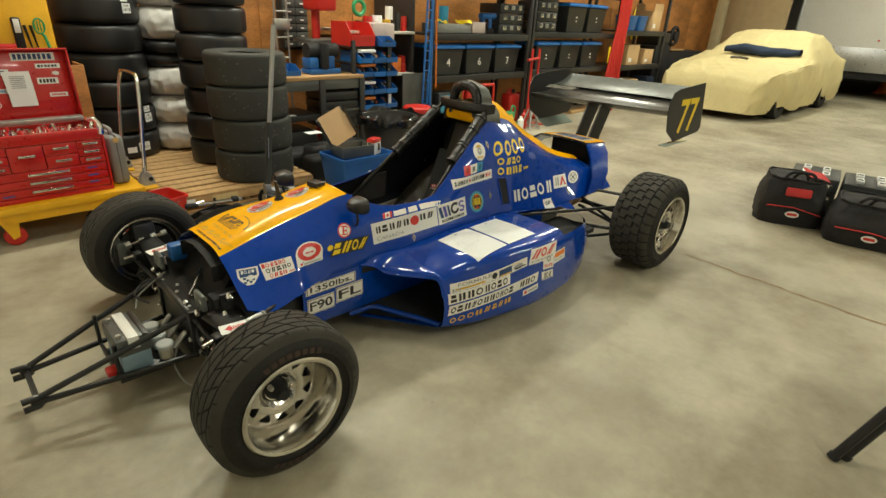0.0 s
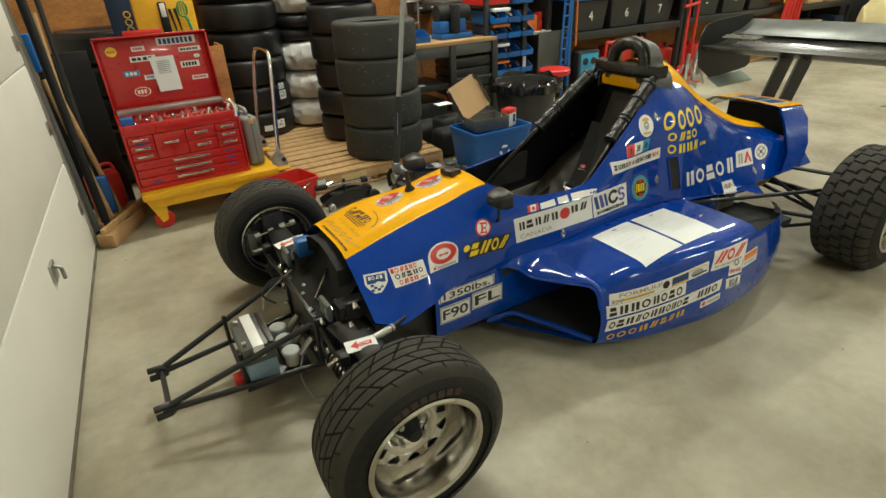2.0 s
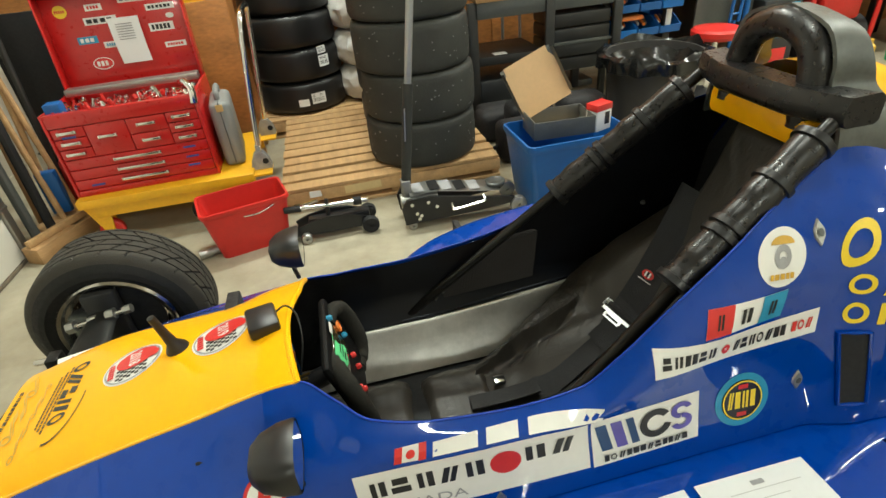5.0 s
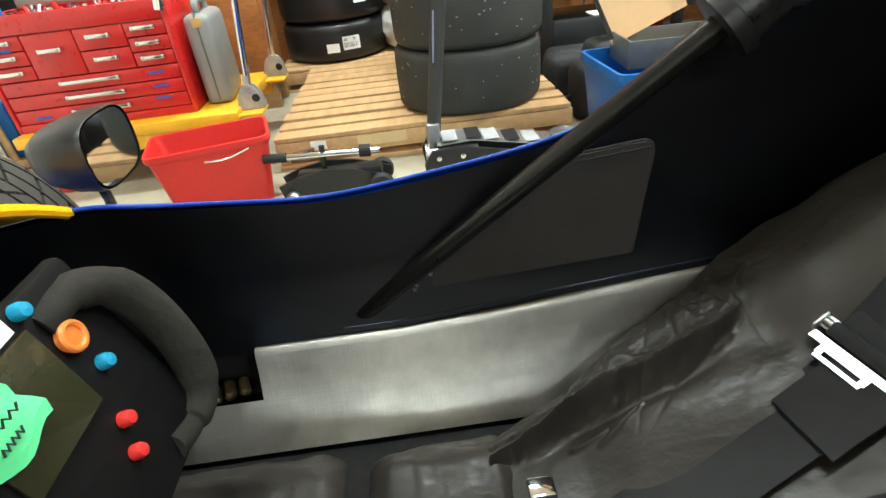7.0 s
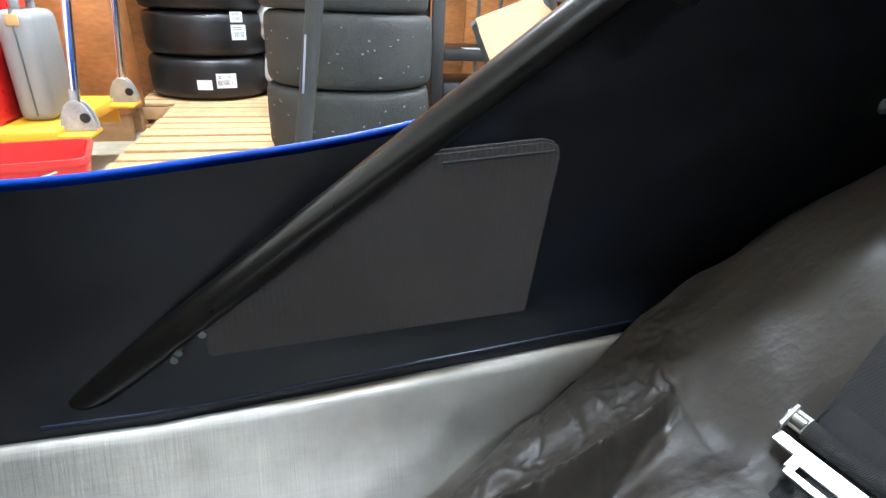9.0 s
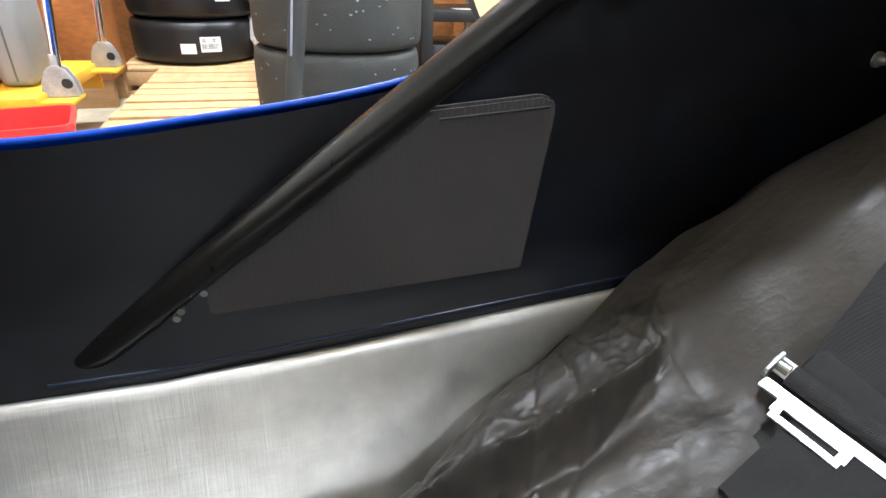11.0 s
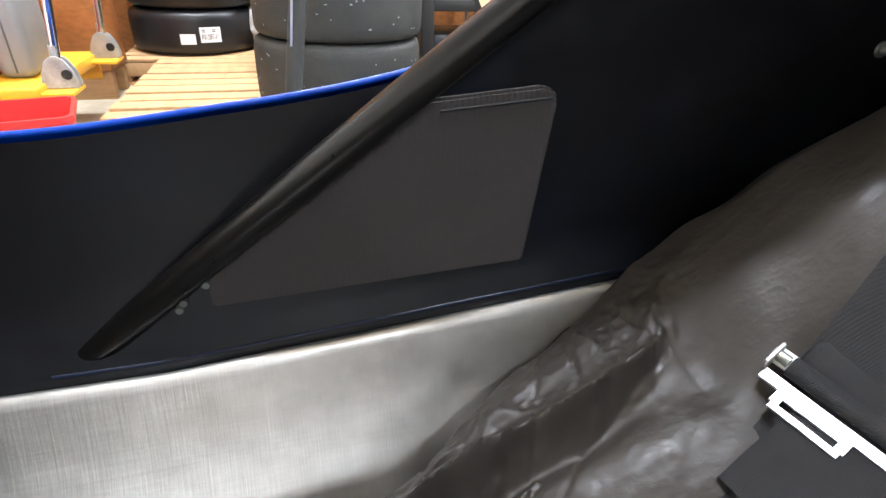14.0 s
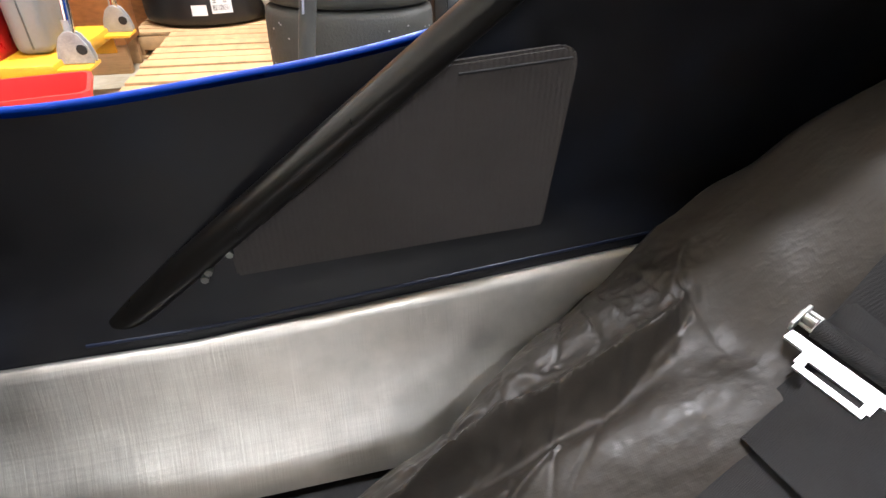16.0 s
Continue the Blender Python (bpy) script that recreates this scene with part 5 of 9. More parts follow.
for y in (0.071, -0.018, -0.106):
    rs_ = B()
    lathe(rs_, [(0, 0), (0.026, 0), (0.029, 0.045), (0, 0.045)], 20, pose(-0.160, y, 0.118))
    rv = part("reservoir", rs_, mat("milky_plastic", (0.5, 0.46, 0.36), 0.4), car, "milky brake fluid reservoir")
    cp = B()
    lathe(cp, [(0.031, 0), (0.034, 0.004), (0.034, 0.018), (0.029, 0.022), (0, 0.023)], 20, pose(-0.160, y, 0.163))
    part("cap", cp, mat("pale_cap", (0.50, 0.52, 0.50), 0.45), rv)
    part("master_cylinder", tube(B(), [(-0.125, y, 0.145), (-0.07, y, 0.20)], 0.014, 10), M["steel"], car)
for pts in ([(-0.12, -0.12, 0.15), (-0.16, -0.20, 0.12), (-0.14, -0.27, 0.06), (-0.08, -0.33, 0.10)], [(-0.20, 0.07, 0.275), (-0.17, 0.13, 0.30), (-0.10, 0.16, 0.33), (-0.04, 0.17, 0.36)]):
    part("hose", tube(B(), bend([Vector(p) for p in pts], 6), 0.004, 8), mat("grey_hose", (0.16, 0.15, 0.13), 0.5), car, "thin grey hose")
part("battery_tray", box(B(), -0.345, -0.10, -0.155, 0.115, 0.098, 0.112, 0.003), M["black"], frame_ob)
for s in (-1, 1):
    up = (0.02, s * 0.645, 0.40)
    lo = (0.02, s * 0.645, 0.165)
    susp = mat("suspension_black", (0.007, 0.0068, 0.0065), 0.42, 0, 0.3, 18, 0.05, spec=0.3)
    for name, a, b, r in (("lower_wishbone", (-0.05, s * 0.20, 0.14), lo, 0.011), ("lower_wishbone", (0.32, s * 0.29, 0.145), lo, 0.011), ("push_rod", (0.03, s * 0.62, 0.18), (0.03, s * 0.27, 0.345), 0.009), ("track_rod", (-0.06, s * 0.20, 0.30), (-0.07, s * 0.645, 0.29), 0.008)):
        part(name, rod(a, b, r, 10), susp, car)
    # pivot of the rocker arm: a bright tube with a nut behind it, a pin and block in front, a coil spring below
    piv = part("pivot_tube", tube(B(), [(0.050, s * 0.444, 0.362), (0.058, s * 0.443, 0.362), (0.116, s * 0.432, 0.364), (0.120, s * 0.431, 0.364)], [0.010, 0.0122, 0.0122, 0.010], 20), M["steel"], car, "bright pivot tube of the rocker arm")
    part("pivot_nut", tube(B(), [(0.122, s * 0.431, 0.364), (0.132, s * 0.429, 0.365)], 0.014, 6), M["steel"], piv)
    part("pivot_stud", tube(B(), [(0.132, s * 0.429, 0.365), (0.205, s * 0.40, 0.368)], 0.008, 10), susp, piv)
    part("pin_block", box(B(), -0.085, -0.050, min(s * 0.435, s * 0.485), max(s * 0.435, s * 0.485), 0.325, 0.362, 0.006), susp, car)
    part("pin", tube(B(), [(-0.085, s * 0.462, 0.345), (-0.125, s * 0.470, 0.340)], 0.0085, 12), M["polish"], car, "bright pivot pin")
    coil = B()
    tube(coil, [(-0.055 + 0.026 * math.cos(a), s * (0.30 + 0.19 * a / 44.0), 0.235 + 0.026 * math.sin(a)) for a in steps(0, 44.0, 130)], 0.0048, 8)
    part("coil_spring", coil, susp, car, "black coil spring")
    part("damper", tube(B(), [(-0.055, s * 0.26, 0.235), (-0.055, s * 0.53, 0.235)], 0.015, 14), M["polish"], car, "bright damper body")
    for x, y, z, r in ((0.075, 0.272, 0.366, 0.014), (0.115, 0.270, 0.372, 0.018), (0.035, 0.262, 0.380, 0.010)):
        part("pivot_bolt", tube(B(), [(x, s * y, z - 0.012), (x, s * (y + 0.006), z + 0.014)], [r, r * 0.9], 6), M["steel"], car)
    part("steering_joint", tube(B(), [(-0.075, s * 0.603, 0.345), (0.10, s * 0.603, 0.372)], 0.009, 10), M["polish"], car, "bright steering joint")
    for q, r_ in ((-0.07, 0.019), (-0.005, 0.015), (0.05, 0.019), (0.10, 0.014)):
        part("joint_nut", tube(B(), [(q - 0.012, s * 0.603, 0.356 + q * 0.154), (q + 0.012, s * 0.603, 0.360 + q * 0.154)], r_, 6), M["steel"], car)
    part("upright", box(B(), -0.03, 0.07, min(s * 0.625, s * 0.665), max(s * 0.625, s * 0.665), 0.13, 0.43, 0.01), M["black"], car, "black front upright")
    for p in (up, lo, (-0.05, s * 0.20, 0.14), (0.03, s * 0.27, 0.345)):
        jb = B()
        lathe(jb, [(0, 0.014), (0.012, 0.012), (0.014, 0), (0.012, -0.012), (0, -0.014)], 12, pose(*p))
        part("rod_end", jb, M["steel"], car)
    # broad rocker arm from the chassis to the upright
    arm = B()
    rows = []
    for t in steps(0, 1, 10):
        y = 0.27 + 0.37 * t
        w = 0.075 - 0.035 * t
        rows.append([Vector((0.02 + w * math.cos(a), s * y, 0.338 + 0.02 * t + 0.014 * math.sin(a))) for a in steps(0, 2 * math.pi, 16)[:-1]])
    grid(arm, rows, close_v=True)
    part("rocker_arm", arm, susp, car, "broad black suspension rocker arm", smooth=60)
    # a tow arrow plate near the lower leg
    tw = B()
    box(tw, -0.052, 0.052, -0.024, 0.024, 0, 0.0015, 0)
    plate = part("tow_sticker", tw, M["white"], car, "white tow sticker with a red arrow")
    plate.matrix_basis = pose(0.0, -0.455, 0.3645, 14, 0, -8) if s < 0 else pose(0.015, 0.42, 0.3625, 8, 0, 14)
    ar = B()
    ar.faces.new([ar.verts.new(p) for p in ((-0.036, 0, 0.0022), (-0.012, -0.017, 0.0022), (-0.012, -0.008, 0.0022), (0.036, -0.008, 0.0022), (0.036, 0.008, 0.0022), (-0.012, 0.008, 0.0022), (-0.012, 0.017, 0.0022))])
    arrow = part("arrow", ar, M["red_ink"], plate, smooth=0)
    tm = text_mesh("TOW", 0.017)
    tm.materials.append(M["white"])
    tob = part("word", tm, M["white"], plate)
    tob.matrix_basis = pose(-0.012, -0.006, 0.0034)
for s in (-1, 1):
    part("brake_caliper", box(B(), -0.11, -0.05, min(s * 0.66, s * 0.72), max(s * 0.66, s * 0.72), 0.22, 0.34, 0.012), M["gun"], car, "grey brake caliper")
for s in (-1, 1):
    part("engine_bay_panel", box(B(), 0.0, 0.34, min(s * 0.20, s * 0.275), max(s * 0.20, s * 0.275), 0.14, 0.40, 0.01), M["matt"], car, "black panel behind the suspension")
    part("damper_shaft", rod((0.07, s * 0.30, 0.415), (0.00, s * 0.21, 0.30), 0.007, 10), M["chrome"], car, "bright steel damper shaft")
    for x, y, z, r, d in ((-0.03, 0.265, 0.395, 0.017, 0.030), (0.05, 0.315, 0.405, 0.014, 0.024), (-0.05, 0.225, 0.330, 0.011, 0.022), (0.02, 0.335, 0.350, 0.012, 0.020), (-0.075, 0.195, 0.375, 0.012, 0.016), (-0.08, 0.19, 0.20, 0.010, 0.016), (0.06, 0.40, 0.335, 0.011, 0.03)):
        ad = B()
        lathe(ad, [(0, d), (r * 0.7, d), (r * 0.72, d * 0.6), (r, d * 0.55), (r, 0), (r * 0.6, -0.004), (0, -0.004)], 14, pose(x, s * y, z, 55 * s, 20, 10))
        part("adjuster", ad, M["chrome"], car, "small bright steel fitting")
    part("rocker", box(B(), -0.045, -0.025, min(s * 0.19, s * 0.28), max(s * 0.19, s * 0.28), 0.36, 0.43, 0.012), M["gun"], car)
    part("lower_arm_plate", box(B(), -0.035, 0.10, min(s * 0.29, s * 0.62), max(s * 0.29, s * 0.62), 0.150, 0.162, 0.004), M["black"], car)
hose = B()
tube(hose, bend([(-0.03, -0.12, 0.30), (-0.07, -0.26, 0.22), (-0.02, -0.36, 0.12), (0.02, -0.5, 0.14), (0.02, -0.62, 0.22)], 8), 0.006, 8)
tube(hose, bend([(-0.06, 0.12, 0.36), (-0.13, 0.15, 0.35), (-0.18, 0.13, 0.31), (-0.14, 0.1, 0.27)], 8), 0.0045, 8)
part("brake_hose", hose, M["black"], car, "black brake hoses")
blue_res = B()
box(blue_res, 0.005, 0.075, 0.185, 0.245, 0.39, 0.465, 0.010)
part("fluid_cap", blue_res, M["bluebin"], car, "blue reservoir cap")

# gearbox, rear suspension
gb = B()
box(gb, 2.10, 2.95, -0.13, 0.13, 0.16, 0.40, 0.03)
box(gb, 2.0, 2.4, -0.26, 0.26, 0.13, 0.46, 0.04)
part("gearbox", gb, M["gun"], car, "oily grey engine and gearbox")
for s in (-1, 1):
    for name, a, b, r in (("radius_rod", (1.74, s * 0.395, 0.40), (2.56, s * 0.66, 0.36), 0.010), ("radius_rod", (1.9, s * 0.36, 0.17), (2.56, s * 0.66, 0.17), 0.010), ("upper_link", (2.50, s * 0.14, 0.40), (2.60, s * 0.68, 0.42), 0.010), ("lower_wishbone", (2.38, s * 0.14, 0.16), (2.62, s * 0.68, 0.17), 0.012), ("lower_wishbone", (2.85, s * 0.14, 0.16), (2.62, s * 0.68, 0.17), 0.012), ("drive_shaft", (2.60, s * 0.12, 0.29), (2.60, s * 0.66, 0.29), 0.016), ("push_rod", (2.58, s * 0.64, 0.19), (2.44, s * 0.2, 0.45), 0.010)):
        part(name, rod(a, b, r, 10), M["black"], car)
    part("rear_upright", box(B(), 2.55, 2.66, min(s * 0.635, s * 0.68), max(s * 0.635, s * 0.68), 0.15, 0.44, 0.012), M["gun"], car)
ex = B()
tube(ex, bend([(2.2, -0.27, 0.30), (2.45, -0.33, 0.33), (2.8, -0.26, 0.36)], 8), 0.028, 12)
part("exhaust", ex, mat("scorched_steel", (0.30, 0.19, 0.11), 0.4, 0.9, 0.4, 20), car, "scorched steel exhaust pipe")

# rear wing

def foil(bm, x0, x1, z0, tilt, thick, y0, y1, n=10):
    up = [(t, thick * 4 * (t ** 0.6) * (1 - t)) for t in steps(0, 1, n)]
    sec = [(t, 0.35 * h - 0.10 * math.sin(math.pi * t) * (x1 - x0)) for t, h in up] + [(t, -0.75 * h - 0.10 * math.sin(math.pi * t) * (x1 - x0)) for t, h in reversed(up[1:-1])]
    rows = []
    for y in steps(y0, y1, 6):
        rows.append([Vector((x0 + (x1 - x0) * t, y, z0 + h + math.tan(radians(tilt)) * (x1 - x0) * t)) for t, h in sec])
    vv = grid(bm, rows, close_v=True)
    bm.faces.new(vv[0][::-1])
    bm.faces.new(vv[-1])
    return bm


WX = 3.06
wing = part("rear_wing", foil(B(), WX, WX + 0.36, 0.905, 6, 0.03, -0.54, 0.54), M["carbon"], car, "dark glossy two-element rear wing")
part("flap", foil(B(), WX + 0.33, WX + 0.55, 0.955, 20, 0.02, -0.54, 0.54), M["gun"], wing, "grey upper flap")
for s in (-1, 1):
    ep = B()
    out = [(3.06, 0.88), (3.065, 0.97), (3.10, 1.03), (3.18, 1.05), (3.61, 1.075), (3.70, 0.73), (3.66, 0.70), (3.25, 0.67), (3.10, 0.76)]
    y = s * 0.55
    lo_ = [ep.verts.new((x, y - 0.003, z)) for x, z in out]
    hi_ = [ep.verts.new((x, y + 0.003, z)) for x, z in out]
    ep.faces.new(lo_)
    ep.faces.new(hi_[::-1])
    for i in range(len(out)):
        ep.faces.new((lo_[i], lo_[i - 1], hi_[i - 1], hi_[i]))
    plate = part("end_plate", ep, M["black"], wing, "black end plate", smooth=0)
    if s < 0:
        tm = text_mesh("77", 0.34, 0.006)
        tm.materials.append(M["yel_ink"])
        t77 = part("number", tm, M["yel_ink"], plate, "yellow race number")
        t77.matrix_basis = pose(3.24, y - 0.0048, 0.735, 90, 0, 0) @ Matrix.Diagonal((0.92, 1.0, 1, 1))
        foot_ = box(B(), 3.22, 3.60, y - 0.0, y + 0.06, 0.645, 0.650, 0.001)
        part("gurney", foot_, M["glassy"], plate)
    else:
        gl = B()
        grid(gl, [[Vector((x, 0.55 - w * 0.10, 0.68 - 0.05 * w)) for w in (0, 1)] for x in (3.13, 3.53)])
        grid(gl, [[Vector((x, 0.55 - w * 0.10, 0.676 - 0.05 * w)) for w in (0, 1)] for x in (3.13, 3.53)], flip=True)
        part("foot_plate", gl, M["glassy"], plate, "clear plastic foot plate")
for y in (-0.055, 0.055):
    mb = B()
    pts_ = [(2.90, 0.50), (3.05, 0.50), (3.26, 0.90), (3.09, 0.90)]
    lo_ = [mb.verts.new((x, y - 0.006, z)) for x, z in pts_]
    hi_ = [mb.verts.new((x, y + 0.006, z)) for x, z in pts_]
    mb.faces.new(lo_); mb.faces.new(hi_[::-1])
    for i in range(4):
        mb.faces.new((lo_[i], lo_[i - 1], hi_[i - 1], hi_[i]))
    part("wing_mast", mb, M["black"], wing, "black wing post", smooth=0)
part("tail_frame", box(B(), 2.85, 3.12, -0.07, 0.07, 0.36, 0.51, 0.01), M["black"], car, "black gearbox tail")
# the wing sits a little askew on its posts
for ob in [wing] + list(wing.children):
    if "mast" not in ob.name:
        for v in ob.data.vertices:
            v.co.x -= 0.15 * v.co.y
        for kid in ob.children:
            if kid.name.split(".")[0] == "number":
                kid.matrix_basis = pose(0.0825, 0, 0) @ kid.matrix_basis


# ---- stickers on the car ----
def skin(obs):
    vs, fs = [], []
    for ob in obs:
        k = len(vs)
        vs += [v.co.copy() for v in ob.data.vertices]
        fs += [[i + k for i in f.vertices] for f in ob.data.polygons]
    return BVHTree.FromPolygons(vs, fs)


SKIN = skin([ob for ob in car.children if ob.type == "MESH" and ob.name.split(".")[0] in ("bodywork", "nose_cover", "side_pod", "chassis_side", "engine_cover")])


class Sheet:
    """A sticker's own axes, -0.5 to 0.5 both ways, laid on the bodywork along y (or along z for the nose)."""

    def __init__(self, c, u, v, top=False):
        self.c, self.u, self.v, self.top = Vector(c), Vector(u), Vector(v), top

    def at(self, a, b, lift):
        p = self.c + self.u * a + self.v * b
        o, d = (Vector((p.x, p.y, 2)), Vector((0, 0, -1))) if self.top else (Vector((p.x, -2, p.y)), Vector((0, 1, 0)))
        hit, n, _, _ = SKIN.ray_cast(o, d)
        if hit is None:
            hit, n, _, _ = SKIN.find_nearest(Vector((p.x, -0.35, p.y)))
        if n.dot(d) > 0:
            n = -n
        return hit + n * lift

    def patch(self, bm, a0, b0, a1, b1, lift, slant=0.0):
        na = max(1, round(abs(a1 - a0) * self.u.length / 0.014))
        nb = max(1, round(abs(b1 - b0) * self.v.length / 0.014))
        grid(bm, [[self.at(a + slant * (b - (b0 + b1) / 2), b, lift) for b in steps(b0, b1, nb)] for a in steps(a0, a1, na)])

    def disc(self, bm, a, b, ra, rb, lift, hole=0.0, seg=36, arc=(0, 2 * math.pi)):
        rows = [[self.at(a + ra * r * math.cos(t), b + rb * r * math.sin(t), lift) for r in (hole, (hole + 1) / 2, 1.0)] for t in steps(arc[0], arc[1], seg)]
        grid(bm, rows)
        bmesh.ops.remove_doubles(bm, verts=bm.verts[:], dist=1e-6)

    def word(self, a0, b0, a1, b1, n, lift, slant=0.0, seed=1, kinds=""):
        """A row of plain letter-sized blocks, each a mesh of its own."""
        r = random.Random(seed)
        ws = [r.uniform(0.75, 1.2) for _ in range(n)]
        k, a, h, out = (a1 - a0) / sum(ws), a0, b1 - b0, []
        for m, w in enumerate(ws):
            bm = B()
            w *= k * 0.78
            e, kind = a + w, "ohed".index(kinds[m]) if kinds else (m * 3 + seed) % 4
            if w * self.u.length < 0.011:
                self.patch(bm, a, b0, e, b1, lift, slant)
            elif kind == 0:
                self.disc(bm, (a + e) / 2, (b0 + b1) / 2, w / 2, h / 2, lift, 0.60, 26)
            elif kind == 1:
                self.patch(bm, a + w * 0.1, b0, a + w * 0.42, b1, lift, slant)
                self.patch(bm, a + w * 0.62, b0, e, b1, lift, slant)
            elif kind == 2:
                self.patch(bm, a, b0, e, b0 + h * 0.42, lift, slant)
                self.patch(bm, a + w * 0.1, b0 + h * 0.56, e - w * 0.1, b1, lift, slant)
            else:
                self.patch(bm, a + w * 0.18, b0, a + w * 0.50, b1, lift, slant + 0.3 * w / h)
                self.patch(bm, a + w * 0.62, b0, a + w * 0.90, b1, lift, slant + 0.3 * w / h)
            out.append(bm)
            a += w / 0.78
        return out

    def text(self, s, a0, b0, a1, b1, lift, bold=0.0):
        me = text_mesh(s, 1.0, bold)
        xs, ys = [v.co.x for v in me.vertices], [v.co.y for v in me.vertices]
        x0, x1, y0, y1 = min(xs), max(xs), min(ys), max(ys)
        for v in me.vertices:
            v.co = self.at(a0 + (a1 - a0) * (v.co.x - x0) / (x1 - x0), b0 + (b1 - b0) * (v.co.y - y0) / (y1 - y0), lift)
        return me


def ink(sh, p, lift):
    """The meshes of one print: (ink, kind, numbers...)."""
    kind, a = p[1], p[2:]
    if kind == "text":
        return [sh.text(*a[:5], lift, *a[5:])]
    if kind == "word":
        return sh.word(*a[:5], lift, *a[5:])
    bm = B()
    if kind == "bar":
        sh.patch(bm, *a[:4], lift, *a[4:])
    elif kind == "disc":
        sh.disc(bm, *a[:4], lift, *a[4:])
    elif kind == "check":
        a0, b0, a1, b1, n, m = a
        for i in range(n):
            for j in range(m):
                if (i + j) % 2 == 0:
                    sh.patch(bm, a0 + (a1 - a0) * i / n, b0 + (b1 - b0) * j / m, a0 + (a1 - a0) * (i + 1) / n, b0 + (b1 - b0) * (j + 1) / m, lift)
    return [bm]


def sticker(label, base, c, u, v, prints, top=False, shape="rect"):
    """One sticker: its plate, with its prints as parts of it, or lettering straight on the paint."""
    sh = Sheet(c, u, v, top)
    plate = car
    if base:
        bm = B()
        if shape == "disc":
            sh.disc(bm, 0, 0, 0.5, 0.5, 0.0012)
        elif shape == "arch":
            sh.patch(bm, -0.5, -0.5, 0.5, 0.0, 0.0012)
            sh.disc(bm, 0, 0.0, 0.5, 0.5, 0.0012, 0.0, 24, (0, math.pi))
        elif shape == "shield":
            rows = []
            for b in steps(-0.5, 0.5, 8):
                w = 0.5 * min(1, (b + 0.5) / 0.55 + 0.12) ** 0.6
                rows.append([sh.at(w * k, b, 0.0012) for k in (-1, -0.5, 0, 0.5, 1)])
            grid(bm, rows)
        else:
            sh.patch(bm, -0.5, -0.5, 0.5, 0.5, 0.0012)
        plate = part("sticker", bm, M[base], car, label, smooth=60)
    for k, p in enumerate(prints):
        for me in ink(sh, p, (0.0020 if base else 0.0012) + 0.0003 * k):
            part("print" if base else "lettering", me, M[p[0]], plate, "" if base else label, smooth=0)
    return plate


# body side, from the nose back
sticker("navy and white shield sticker", "white", (.143, .467), (.080, .002), (.016, .050), [("navy_ink", "bar", -.40, -.02, .40, .40), ("white", "word", -.32, .16, .32, .34, 4), ("navy_ink", "check", -.28, -.40, .26, -.06, 4, 3), ("white", "disc", .08, -.10, .16, .14)], shape="shield")
sticker("white sticker with red and black lettering", "white", (.263, .475), (.131, .008), (.002, .052), [("red_ink", "word", -.46, .20, .30, .44, 6), ("ink", "word", -.40, -.13, .44, .13, 5, .0, 4), ("red_ink", "word", -.34, -.44, .24, -.20, 4, .0, 8), ("red_ink", "bar", .28, -.42, .46, -.36)])
sticker("white arched badge with a red ring", "white", (.413, .499), (.128, .0), (.019, .085), [("red_ink", "disc", 0, .06, .43, .38, .60), ("red_ink", "disc", 0, .06, .26, .22, .93), ("red_ink", "bar", -.17, .02, .14, .06), ("red_ink", "disc", -.09, .03, .05, .05, .5), ("red_ink", "disc", .10, .05, .05, .05, .5), ("grey_ink", "word", -.24, -.46, .42, -.37, 9), ("red_ink", "disc", -.34, -.40, .05, .05)], shape="arch")
sticker("round white and red letter E sticker", "red_ink", (.602, .552), (.066, -.008), (.018, .058), [("white", "disc", 0, 0, .41, .41), ("red_ink", "bar", -0.15, -0.22, -0.02, 0.22), ("red_ink", "bar", -0.24, 0.221, 0.22, 0.31), ("red_ink", "bar", -0.24, -0.31, 0.22, -0.221), ("red_ink", "bar", -0.019, -0.045, 0.11, 0.045), ("red_ink", "bar", 0.111, -0.1, 0.15, 0.1), ("red_ink", "bar", 0.16, 0.12, 0.22, 0.22), ("red_ink", "bar", 0.16, -0.22, 0.22, -0.12)], shape="disc")
sticker("bold yellow lettering with a black outline", None, (.600, .481), (.212, -.008), (.018, .056), [("ink", "bar", -.36, -.52, .51, .52, .10), ("yel_ink", "word", -.33, -.42, .51, .42, 4, .08, 6), ("yel_ink", "disc", -.42, .20, .07, .22, 0, 12)])
sticker("white sticker with black lettering and a red spot", "white", (.946, .506), (.404, .008), (-.005, .100), [("ink", "word", -.45, -.02, .06, .30, 5, .0, 3, "hehdh"), ("red_ink", "disc", .13, .12, .068, .24), ("ink", "word", .21, .02, .46, .33, 2, .0, 5, "hd"), ("grey_ink", "text", "CANADA", -.45, -.38, -.05, -.20)])
sticker("white sticker with violet and dark bars", "white", (1.256, .515), (.204, .011), (-.006, .104), [("navy_ink", "bar", -.44, -.20, -.34, .36, -.1), ("violet_ink", "bar", -.30, -.20, -.20, .36, -.1), ("navy_ink", "bar", -.16, -.20, -.09, .36, -.1), ("ink", "disc", .09, .10, .15, .30, .55, 24, (.6, 6.0)), ("violet_ink", "disc", .33, .22, .10, .17, .45, 20, (.3, 4.6)), ("violet_ink", "disc", .33, -.02, .10, .17, .45, 20, (-2.8, 1.6)), ("ink", "word", -.40, -.42, .40, -.29, 12)])
sticker("small red and white flag sticker", "white", (.842, .574), (.053, .0), (.006, .024), [("red_ink", "bar", -.5, -.5, -.26, .5), ("red_ink", "bar", .26, -.5, .5, .5), ("red_ink", "disc", 0, 0, .15, .28, 0, 8)])
